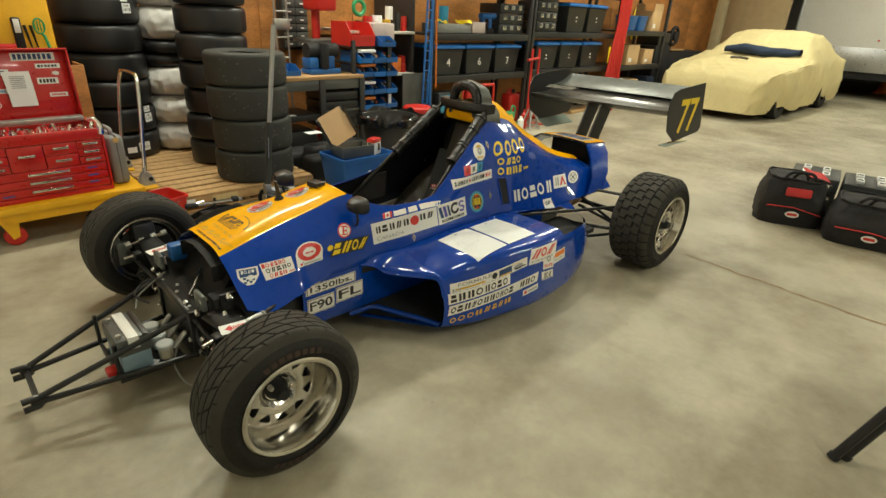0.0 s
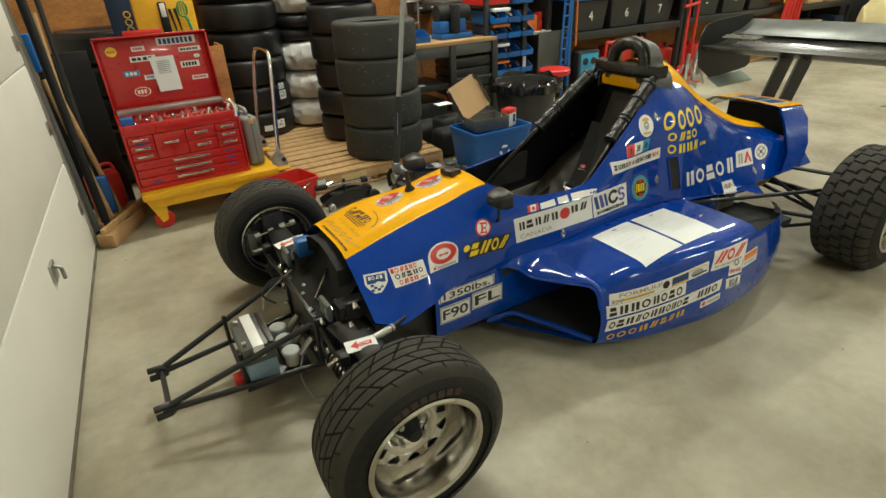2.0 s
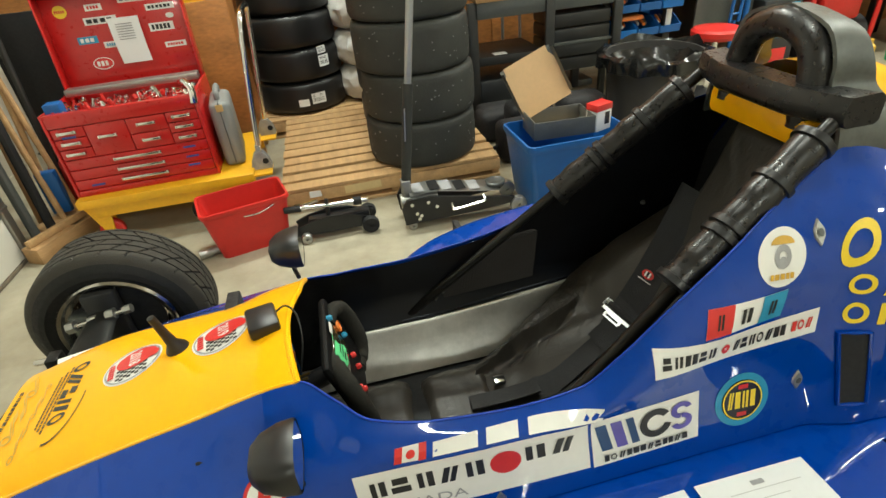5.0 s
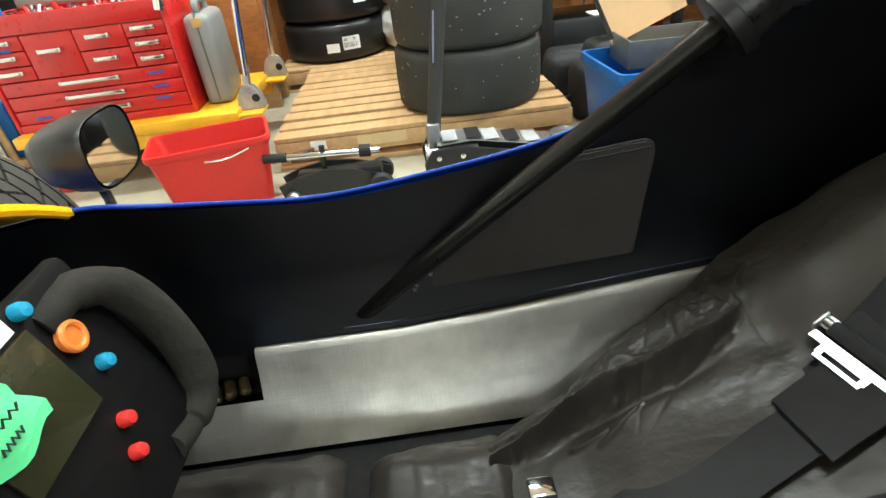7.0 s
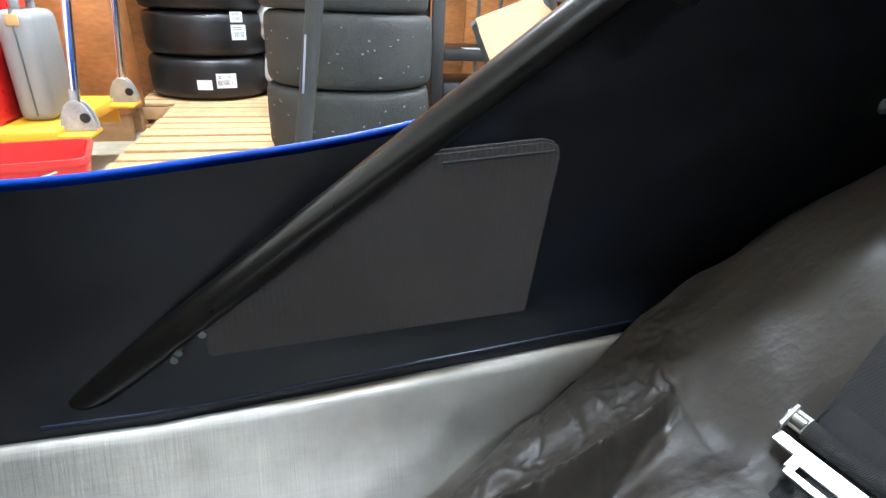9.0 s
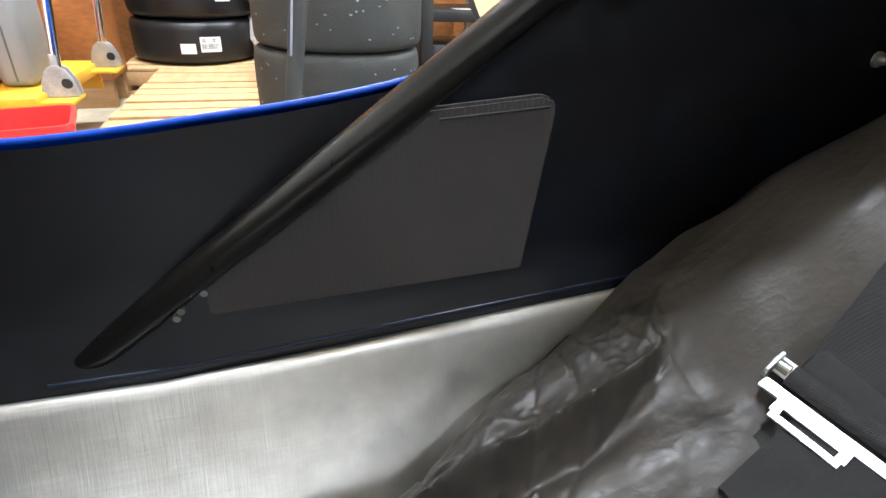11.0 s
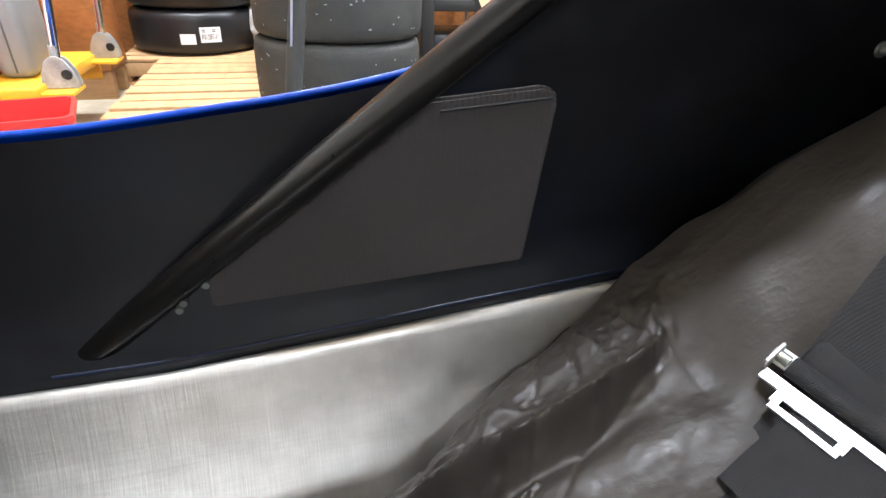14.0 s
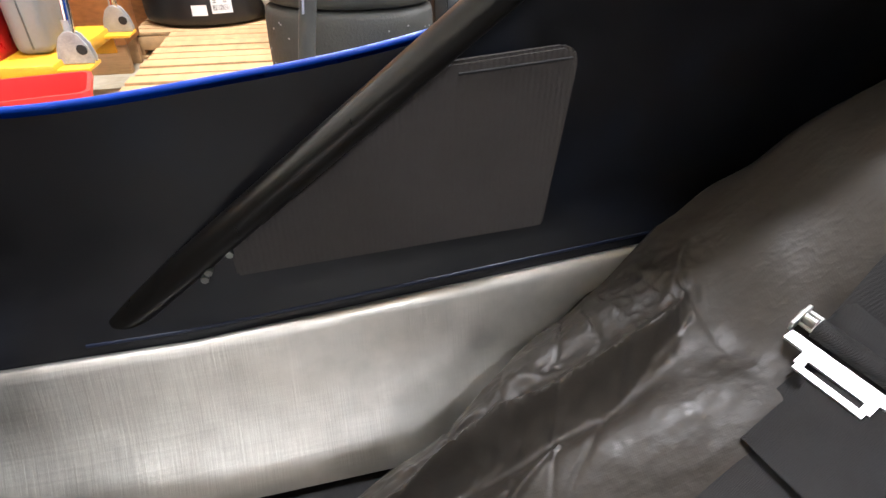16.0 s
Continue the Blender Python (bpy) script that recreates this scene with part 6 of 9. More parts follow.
sticker("white lettering bars below the cockpit edge", None, (1.027, .573), (.295, .001), (.005, .021), [("white", "bar", -.5, -.48, -.24, .48), ("white", "bar", -.19, -.48, .0, .48), ("white", "bar", .06, -.48, .5, .48)])
sticker("round navy badge with a pale blue ring", "cyan_ink", (1.445, .526), (.109, -.006), (-.006, .118), [("ink", "disc", 0, 0, .38, .38), ("yel_ink", "word", -.27, -.15, .27, .17, 4, .0, 7), ("red_ink", "bar", -.09, .22, .09, .30), ("red_ink", "bar", -.09, -.30, .09, -.22), ("yel_ink", "disc", 0, 0, .37, .37, .93)], shape="disc")
sticker("white strip with dark lettering", "white", (1.423, .654), (.314, .010), (.003, .048), [("ink", "word", -.46, -.22, -.14, .20, 6, .0, 2), ("red_ink", "disc", -.09, -.02, .025, .2, .3, 14), ("ink", "word", -.04, -.22, .30, .22, 7, .0, 3), ("red_ink", "word", .33, -.18, .47, .22, 3)])
sticker("red, white and blue three-square sticker", "white", (1.431, .708), (.145, .009), (.010, .047), [("red_ink", "bar", -.5, -.5, -.18, .5), ("cyan_ink", "bar", .18, -.5, .5, .5), ("ink", "word", -.38, -.26, -.28, .26, 1), ("ink", "word", -.09, -.26, .09, .26, 1), ("ink", "word", .28, -.26, .40, .26, 1)])
sticker("oval white badge with a gold and grey emblem", "white", (1.502, .786), (.088, -.004), (.016, .088), [("gold_ink", "disc", 0, .22, .24, .14, 0, 24, (0, 3.14)), ("grey_ink", "disc", 0, .02, .17, .20, .45), ("grey_ink", "disc", 0, -.08, .09, .10), ("gold_ink", "word", -.26, -.36, .26, -.26, 5)], shape="disc")
sticker("large yellow lettering on the engine cover side", None, (1.785, .774), (.335, -.022), (.033, .074), [("yel_ink", "word", -.5, -.5, .5, .5, 4, .0, 4, "oooo")])
sticker("yellow lettering on the engine cover side", None, (1.745, .709), (.225, -.015), (.008, .036), [("yel_ink", "word", -.5, -.5, .5, .5, 4, .0, 9, "odeo")])
sticker("yellow lettering on the engine cover side", None, (1.740, .657), (.225, -.012), (.004, .040), [("yel_ink", "word", -.5, -.5, .5, .5, 4, .0, 11, "ohhd"), ("yel_ink", "word", .54, -.3, .80, .05, 4, .0, 2)])
sticker("white lettering with a red and white box", None, (1.949, .501), (.441, -.020), (-.005, .074), [("white", "word", -.5, -.5, .5, .42, 5, .0, 5, "hoeod")])
sticker("white box with grey and red lettering", "white", (2.252, .499), (.148, -.009), (.030, .070), [("grey_ink", "word", -.38, -.32, -.02, .32, 1, .0, 5), ("red_ink", "bar", .06, -.32, .20, .32, .30), ("red_ink", "bar", .22, -.32, .34, .32, -.30)])
sticker("round white badge with a dark emblem", "white", (2.411, .499), (.105, -.008), (.060, .064), [("grey_ink", "disc", 0, 0, .36, .36, .80), ("grey_ink", "check", -.22, -.22, .22, .22, 3, 3), ("ink", "disc", 0, 0, .10, .10)], shape="disc")
sticker("small white sticker with dark lettering", "white", (2.07, .402), (.090, -.004), (-.008, .050), [("ink", "word", -.28, -.22, .28, .22, 2, .15, 4), ("red_ink", "bar", -.40, -.04, -.30, .04), ("red_ink", "bar", .30, -.04, .40, .04)])

# class plates on the chassis side
for words, c, u, v in (("1350lbs.", (.505, .326), (.262, .0), (.0, .048)), ("F90", (.448, .243), (.140, .0), (.0, .078)), ("FL", (.602, .255), (.150, .0), (.0, .078))):
    sticker("white plate with black class lettering", "white", c, u, v, [("ink", "bar", -.485, -.46, .485, .46), ("white", "bar", -.47, -.42, .47, .42), ("ink", "text", words, -.42, -.30, .42, .30, .02)])

# pod side
sticker("pale strip with grey and gold lettering and a car picture", "white", (1.148, .323), (.432, .056), (.004, .044), [("grey_ink", "text", "FORMULE", -.42, .0, -.02, .36, .02), ("gold_ink", "bar", -.44, -.34, -.10, -.14), ("grey_ink", "word", -.48, -.44, -.38, -.10, 3), ("ink", "disc", .02, -.02, .035, .34), ("navy_ink", "bar", .08, -.40, .26, .34), ("gold_ink", "bar", .09, -.40, .25, -.25), ("grey_ink", "disc", .36, -.08, .07, .30), ("ink", "bar", .30, -.30, .47, -.16), ("gold_ink", "bar", .26, .30, .47, .36)])
sticker("white plate with bold black lettering", "white", (1.083, .266), (.332, .043), (.002, .052), [("ink", "word", -.47, -.36, .47, .32, 8, .0, 13, "ehhohoeo")])
sticker("white plate with bold black lettering", "white", (1.178, .219), (.522, .068), (.006, .052), [("ink", "word", -.48, -.32, .19, .30, 11, .0, 17, "oehdohhohoe"), ("ink", "word", .26, -.28, .47, .34, 3, .0, 5, "hho")])
sticker("gold tyre maker lettering", None, (1.10, .150), (.345, .046), (.0, .030), [("gold_ink", "word", -.5, -.5, .5, .5, 8, .0, 3, "ooohdedh")])
sticker("white sticker with red slanted lettering", "white", (1.492, .363), (.212, -.002), (.030, .074), [("red_ink", "word", -.40, -.18, .44, .40, 3, .25, 5), ("grey_ink", "word", -.42, -.40, .38, -.28, 12)])
sticker("white and orange strip sticker", "white", (1.629, .315), (.108, .005), (.007, .058), [("orange_ink", "bar", -.44, -.02, .44, .40), ("grey_ink", "word", -.40, -.34, .40, -.16, 6)])
sticker("white club sticker with a red word and an emblem", "white", (1.525, .310), (.092, -.010), (.004, .075), [("grey_ink", "disc", .02, .20, .20, .22, .4), ("red_ink", "word", -.40, -.36, .40, -.14, 4)])
sticker("white sticker with a dark emblem", "white", (1.520, .238), (.100, -.010), (-.009, .050), [("ink", "word", -.30, -.30, .36, .34, 3), ("navy_ink", "bar", -.44, -.42, .44, -.34)])
sticker("small white sticker with a red mark", "white", (1.395, .188), (.105, .016), (-.004, .034), [("red_ink", "disc", -.34, .0, .10, .28), ("grey_ink", "word", -.18, -.22, .44, .16, 7)])

# nose top, read from the car's right
for words, c in (("2018", (.358, .010)), ("2019", (.536, -.004))):
    sticker("round white, red and chequered year badge", "white", c, (.020, -.108), (.112, .022), [("grey_ink", "disc", 0, 0, .47, .47, .94), ("ink", "check", -.06, -.26, .38, .26, 8, 8), ("red_ink", "disc", -.12, .06, .27, .34), ("white", "text", words, -.32, -.06, .08, .14, .02), ("red_ink", "word", -.20, -.40, .22, -.30, 6), ("red_ink", "disc", -.02, .36, .12, .10, 0, 8)], top=True, shape="disc")
sticker("black club lettering with a swoosh", None, (.231, .0), (.002, -.190), (.040, .003), [("ink", "word", -.5, -.5, .4, .36, 5, .1, 8), ("ink", "disc", .14, -.1, .46, 1.15, .95, 24, (-.2, 1.7))], top=True)
for k in range(3):
    sticker("fine black print", None, (.206 - .009 * k, .006), (.001, -.180 + .02 * k), (.004, -.001), [("ink", "word", -.5, -.5, .5, .5, 18, .0, k)], top=True)
sticker("faint script lettering", None, (.163, -.028), (-.002, -.200), (.012, -.004), [("gold_ink", "word", -.5, -.5, .5, .5, 9, .2, 4)], top=True)
sticker("outlined lettering", None, (.126, -.022), (.005, -.255), (.026, -.008), [("gold_ink", "word", -.5, -.5, .5, .5, 9, .2, 5)], top=True)
sticker("small black lettering along the nose edge", None, (.098, -.034), (.001, -.240), (.0085, -.002), [("ink", "word", -.5, -.5, .5, .5, 18, .0, 6)], top=True)

# two printed sheets of paper lying on the pod
def on_pod(x, y, lift):
    hit = SKIN.ray_cast(Vector((x, y, 2)), Vector((0, 0, -1)))[0]
    return hit.z + lift


for x, turn in ((1.191, 0.8), (1.420, -0.6)):
    cy, ca, sa = -0.5435, math.cos(radians(turn)), math.sin(radians(turn))
    z0 = on_pod(x, cy, 0)

    def lay(u, v, lift):
        px, py = x + u * ca - v * sa, cy + u * sa + v * ca
        return Vector((u, v, on_pod(px, py, lift + 0.0008 * math.sin(v * 20 + u * 9)) - z0))

    sh = B()
    grid(sh, [[lay(u, v, 0.0022) for v in steps(-0.139, 0.139, 20)] for u in steps(-0.107, 0.107, 12)])
    page = single("paper_sheet", sh, M["paper"], "white printed sheet of paper lying on the side pod", "paper", (x, cy, z0), turn, group="papers on the pod")
    pr = random.Random(int(x * 100))

    def mark(name, u0, u1, v0, v1):
        mk = B()
        grid(mk, [[lay(u, v, 0.0032) for v in (v0, v1)] for u in steps(u0, u1, 6)])
        part(name, mk, M["faint_ink"] if name == "print_line" else M["grey_ink"], page, smooth=0)

    mark("heading", -0.012, 0.012, 0.112, 0.121)
    mark("print_line", -0.060, 0.075, 0.103, 0.1045)
    for k in range(11):
        if k in (2, 6):
            continue
        a = -0.085 + pr.choice((0, 0, 0.02))
        mark("print_line", a, a + pr.uniform(0.05, 0.13), 0.086 - 0.013 * k, 0.0874 - 0.013 * k)
    if x < 1.3:
        for k in range(6):
            mark("print_line", 0.055, 0.082, 0.07 - 0.012 * k, 0.0713 - 0.012 * k)

# quarter-turn fasteners
for x, z in ((1.576, .811), (1.557, .540), (.983, .434), (2.30, .43)):
    sh = Sheet((x, z), (.018, 0), (0, .030))
    fs = B()
    pts = [sh.at(a, b, 0.004) for a, b in ((0, .62), (.5, .15), (.5, -.15), (0, -.62), (-.5, -.15), (-.5, .15))]
    low = [sh.at(a * 1.15, b * 1.15, 0.0005) for a, b in ((0, .62), (.5, .15), (.5, -.15), (0, -.62), (-.5, -.15), (-.5, .15))]
    grid(fs, [low, pts], close_v=True)
    fs.faces.new([fs.verts.new(p) for p in pts])
    fz = part("fastener", fs, M["steel"], car, "silver diamond quarter-turn fastener")
    sl = B()
    sh.disc(sl, 0, 0, .32, .2, 0.0055, 0.0, 12)
    part("screw", sl, M["grey"], fz)

# slot behind the cockpit shoulder: flat black patch for its shaded recess
vs = B()
sh = Sheet((1.658, .55), (.05, 0), (-.015, .15))
sh.patch(vs, -.5, -.5, .5, .5, 0.0015)
part("air_slot", vs, M["matt"], car, "flat black patch for the shaded upright air slot")
rim_ = B()
tube(rim_, [sh.at(a, b, 0.003) for a, b in ((-.5, -.5), (-.5, 0), (-.5, .5), (0, .5), (.5, .5), (.5, 0), (.5, -.5), (0, -.5))], 0.004, 6, closed=True)
part("slot_rim", rim_, M["blue"], car)


# ---- tool corner ----
def flat(bm, pts, m=None):
    bm.faces.new([bm.verts.new((m @ Vector(p)) if m is not None else p) for p in pts])
    return bm


def bars(words, x0, x1, z0, z1, y, seed=0, gap=0.22):
    """Plain upright blocks in the rhythm of a word that is not spelt out."""
    bm = B()
    r = random.Random(seed)
    n = max(2, words)
    w = (x1 - x0) / n
    for i in range(n):
        a = x0 + w * i
        box(bm, a, a + w * (1 - gap) * r.uniform(0.8, 1.0), y - 0.0005, y, z0, z1, 0)
    return bm


cart = thing("platform_cart", "yellow painted steel platform cart on red casters, scuffed", "cart", (0, 0, 0))
CX0, CX1, CY0, CY1, CZ = -0.50, 0.36, 1.815, 2.50, 0.255
part("deck", box(B(), CX0, CX1, CY0, CY1, CZ - 0.045, CZ, 0.006), M["caryellow"], cart)
part("front_rail", box(B(), CX0 + 0.06, CX1 - 0.0, CY0 + 0.018, CY0 + 0.03, CZ - 0.105, CZ - 0.046, 0.003), M["caryellow"], cart)
part("back_rail", box(B(), CX0 + 0.06, CX1, CY1 - 0.03, CY1 - 0.018, CZ - 0.105, CZ - 0.046, 0.003), M["caryellow"], cart)
for y in (CY0 + 0.06, CY1 - 0.06):
    lg = B()
    for q in (-0.028, 0.028):
        a = [(CX0 + 0.01, y + q - 0.004, CZ - 0.045), (CX0 + 0.13, y + q - 0.004, CZ - 0.045), (CX0 + 0.11, y + q - 0.004, 0.06), (CX0 + 0.075, y + q - 0.004, 0.045)]
        lo_ = [lg.verts.new(p) for p in a]
        hi_ = [lg.verts.new((p[0], p[1] + 0.008, p[2])) for p in a]
        lg.faces.new(lo_); lg.faces.new(hi_[::-1])
        for i in range(4):
            lg.faces.new((lo_[i], lo_[i - 1], hi_[i - 1], hi_[i]))
    part("caster_fork", lg, M["caryellow"], cart, smooth=0)
    wh = B()
    lathe(wh, [(0.012, -0.02), (0.052, -0.02), (0.06, -0.012), (0.06, 0.012), (0.052, 0.02), (0.012, 0.02)], 24, pose(CX0 + 0.09, y, 0.06, 90, 0, 0))
    part("caster", wh, M["redplastic"], cart, "red caster wheel")
for x in (CX1 - 0.32,):
    for y in (CY0 + 0.10, CY1 - 0.06):
        wh = B()
        lathe(wh, [(0.012, -0.02), (0.052, -0.02), (0.06, 0), (0.052, 0.02), (0.012, 0.02)], 24, pose(x, y, 0.06, 90, 0, 0))
        part("caster", wh, M["matt"], cart, "black caster wheel")
        part("caster_stem", rod((x, y, 0.09), (x, y, CZ - 0.04), 0.012), M["steel"], cart)
for y in (1.90, 2.44):
    part("handle_step", box(B(), CX1 - 0.02, CX1 + 0.09, y - 0.07, y + 0.06, CZ - 0.03, CZ - 0.018, 0.003), M["caryellow"], cart)
    out = [(-0.058, 0.0), (0.058, 0.0), (0.060, 0.018), (0.050, 0.062), (0.030, 0.098), (0.008, 0.112), (-0.014, 0.110), (-0.034, 0.094), (-0.052, 0.055), (-0.060, 0.018)]
    for q in (-0.020, 0.014):
        bk = slab([(0.40 + 0.88 * u, CZ - 0.0175 + 0.88 * w) for u, w in out], y + 0.02 + q - 0.003, y + 0.02 + q + 0.003)
        bmesh.ops.bevel(bk, geom=bk.edges[:], offset=0.0015, segments=1, affect="EDGES")
        part("handle_socket", bk, M["cast"], cart, "grey cast handle bracket")
    hl = B()
    lathe(hl, [(0, -0.001), (0.014, -0.001), (0.016, 0.0), (0.014, 0.004), (0.006, 0.003), (0, 0.003)], 14, pose(0.425, y - 0.0035, CZ + 0.025, 90, 0, 0))
    part("pivot_bolt", hl, M["matt"], cart)
    part("handle_shoe", tube(B(), [(0.395, y + 0.02, CZ - 0.015), (0.40, y + 0.02, CZ + 0.11)], 0.0135, 12), M["cast"], cart)
ha = B()
tube(ha, bend([(0.395, 1.92, 0.26), (0.42, 1.93, 0.5), (0.455, 1.95, 0.80), (0.475, 1.99, 0.95), (0.48, 2.06, 0.985), (0.48, 2.30, 0.985), (0.475, 2.38, 0.95), (0.455, 2.43, 0.80), (0.42, 2.45, 0.5), (0.395, 2.46, 0.26)], 6), 0.0135, 12)
part("push_handle", ha, M["chrome"], cart, "bent chrome push handle")

chest = thing("tool_chest", "red steel tool chest, stickered lid open, on the cart", "tool chest", (-0.155, 1.885, CZ), 1.6)
W2, D2, H2 = 0.345, 0.46, 0.415
for nm, q in (("base_panel", (-W2, W2, 0.02, D2, 0.0, 0.012)), ("side_panel", (-W2, -W2 + 0.014, 0, D2, 0, H2)), ("side_panel", (W2 - 0.014, W2, 0, D2, 0, H2)), ("back_panel", (-W2 + 0.0145, W2 - 0.0145, D2 - 0.01, D2, 0.0125, H2)), ("front_rail", (-W2 + 0.0145, W2 - 0.0145, 0, 0.03, H2 - 0.065, H2)), ("front_rail", (-W2 + 0.0145, W2 - 0.0145, 0, 0.018, 0.0, 0.03)), ("till_floor", (-W2 + 0.015, W2 - 0.015, 0.02, D2 - 0.011, H2 - 0.075, H2 - 0.068))):
    part(nm, box(B(), *q, 0.003), M["red"], chest, "glossy red sheet steel")


def drawer(x0, x1, z0, z1, wide=False):
    d = part("drawer", box(B(), x0 + 0.002, x1 - 0.002, 0.006, 0.42, z0 + 0.002, z1 - 0.002, 0.003), M["red"], chest)
    cx, cz = (x0 + x1) / 2, z0 + (z1 - z0) * 0.62
    w = 0.105 if wide else 0.037
    hb = B()
    tube(hb, [(cx - w, 0.006, cz), (cx - w, -0.012, cz), (cx + w, -0.012, cz), (cx + w, 0.006, cz)], 0.0045, 8)
    box(hb, cx - w + 0.004, cx + w - 0.004, -0.018, -0.008, cz - 0.007, cz + 0.007, 0.002)
    for q in (-w, w):
        box(hb, cx + q - 0.006, cx + q + 0.006, -0.016, 0.006, cz - 0.008, cz + 0.008, 0.002)
    part("handle", hb, M["chrome"], d, "bright metal drawer handle")


A = -W2 + 0.016
cols = [A, A + 0.145, A + 0.33, A + 0.51, W2 - 0.016]
zt, zm = H2 - 0.068, 0.19
for c, n in ((0, 3), (1, 1), (2, 2), (3, 3)):
    for k in range(n):
        drawer(cols[c], cols[c + 1], zm + (zt - zm) * k / n, zm + (zt - zm) * (k + 1) / n)
for k in range(3):
    drawer(A, W2 - 0.016, 0.03 + 0.0533 * k, 0.03 + 0.0533 * (k + 1), True)
for x, z in ((0.24, 0.165), (0.24, 0.115), (0.235, 0.07), (-0.23, 0.05), (-0.26, 0.30)):
    part("label_strip", box(B(), x - 0.03, x + 0.03, 0.0045, 0.006, z - 0.005, z + 0.005, 0), mat("blue_label_tape", (0.05, 0.08, 0.35), 0.4), chest)
lidm = pose(0, D2 - 0.02, H2, -7, 0, 0)
lid = part("lid", box(B(), -W2 + 0.005, W2 - 0.005, 0.02, 0.032, 0.0, 0.46, 0.003, lidm), M["red"], chest, "open red lid with stickers")
for x in (-W2 + 0.005, W2 - 0.015):
    part("lid_side", box(B(), x, x + 0.010, -0.05, 0.0195, 0.0, 0.446, 0.003, lidm), M["red"], lid)
part("lid_front", box(B(), -W2 + 0.005, W2 - 0.005, -0.05, 0.0195, 0.4475, 0.46, 0.003, lidm), M["red"], lid)
LIDF = 0.0185


def lid_rect(name, x0, x1, z0, z1, m, off=0.0, round_=False):
    bm = B()
    if round_:
        bm.faces.new([bm.verts.new(lidm @ Vector(((x0 + x1) / 2 + (x1 - x0) / 2 * math.cos(a), LIDF - off, (z0 + z1) / 2 + (z1 - z0) / 2 * math.sin(a)))) for a in steps(0, 2 * math.pi, 24)[:-1]])
    else:
        flat(bm, [(x0, LIDF - off, z0), (x1, LIDF - off, z0), (x1, LIDF - off, z1), (x0, LIDF - off, z1)], lidm)
    return part(name, bm, m, lid, smooth=0)


def lid_bars(x0, x1, z0, z1, m, n, seed):
    bm = bars(n, x0, x1, z0, z1, LIDF - 0.0012, seed)
    for v in bm.verts:
        v.co = lidm @ v.co
    return part("print", bm, m, lid, smooth=0)


for x0, x1, z0, z1, base, inkm, n in ((0.03, 0.27, 0.385, 0.435, "white", "navy_ink", 8), (0.15, 0.29, 0.335, 0.365, "white", "ink", 6), (-0.155, 0.0, 0.30, 0.335, "white", "ink", 4), (-0.13, -0.05, 0.365, 0.395, "white", "red_ink", 4), (0.14, 0.26, 0.235, 0.275, "white", "ink", 5), (0.19, 0.295, 0.15, 0.178, "white", "red_ink", 6), (-0.215, -0.12, 0.215, 0.25, "cyan_ink", "white", 3), (-0.10, -0.03, 0.185, 0.215, "white", "cyan_ink", 4)):
    lid_rect("sticker", x0, x1, z0, z1, M[base])
    lid_bars(x0 + 0.012, x1 - 0.012, z0 + 0.008, z1 - 0.008, M[inkm], n, int(x0 * 100))
lid_rect("sticker", -0.28, -0.215, 0.345, 0.405, M["yel_ink"], 0.0, True)
lid_bars(-0.272, -0.223, 0.368, 0.382, M["red_ink"], 5, 3)
lid_rect("sticker", -0.185, -0.085, 0.085, 0.145, M["white"], 0.0, True)
lid_rect("sticker", -0.18, -0.09, 0.089, 0.141, M["red_ink"], 0.0006, True)
lid_bars(-0.165, -0.105, 0.103, 0.127, M["white"], 3, 9)
lid_rect("sticker", 0.235, 0.275, 0.29, 0.315, M["white"], 0.0, True)
pg = B()
grid(pg, [[lidm @ Vector((x, 0.004 - 0.012 * math.sin(3 * t), z)) for x in steps(-0.045 + 0.012 * t, 0.105 + 0.004 * t, 5)] for t, z in zip(steps(0, 1, 8), steps(0.32, 0.10, 8))])
part("paper", pg, M["paper"], lid, "white sheet tucked in the lid", smooth=60)
for k in range(7):
    part("print_line", flat(B(), [(-0.01, -0.0105, 0.215 + 0.012 * k), (0.07, -0.0105, 0.215 + 0.012 * k), (0.07, -0.0105, 0.219 + 0.012 * k), (-0.01, -0.0105, 0.219 + 0.012 * k)], lidm), M["grey_ink"], lid, smooth=0)
part("shelf_strip", box(B(), -W2 + 0.02, W2 - 0.02, 0.33, 0.40, H2 - 0.004, H2 + 0.03, 0.003), M["steel"], chest, "grey tool rail")
rng = random.Random(11)
for k in range(64):
    r, h = rng.uniform(0.007, 0.016), rng.uniform(0.02, 0.045)
    sk = B()
    x, y = -W2 + 0.05 + 0.60 * (k % 22) / 21 + rng.uniform(-0.008, 0.008), 0.06 + 0.085 * (k // 22) + rng.uniform(-0.012, 0.012)
    lathe(sk, [(0, 0), (r, 0), (r, h * 0.55), (r * 0.82, h * 0.6), (r * 0.82, h), (r * 0.5, h), (r * 0.45, h * 0.7), (0, h * 0.7)], 10, pose(x, y, H2 - 0.067 + rng.uniform(0.02, 0.05), rng.uniform(-25, 25), rng.uniform(-25, 25), 0))
    part("socket", sk, M["chrome"] if k % 5 else M["redplastic"], chest, "" if k % 5 else "red socket tray piece")
part("blue_box", box(B(), -0.33, -0.26, 0.05, 0.12, H2 - 0.065, H2 + 0.035, 0.004), M["bluebin"], chest, "small blue parts box")
pl = B()
tube(pl, bend([(0.285, 0.06, H2 + 0.05), (0.31, 0.03, H2 + 0.06), (0.335, 0.01, H2 + 0.02), (0.33, 0.0, H2 - 0.04)], 5), [0.012] * 5 + [0.015] * 5 + [0.018] * 6, 10)
part("air_tool", pl, M["chrome"], chest, "chrome air tool hung on the edge")
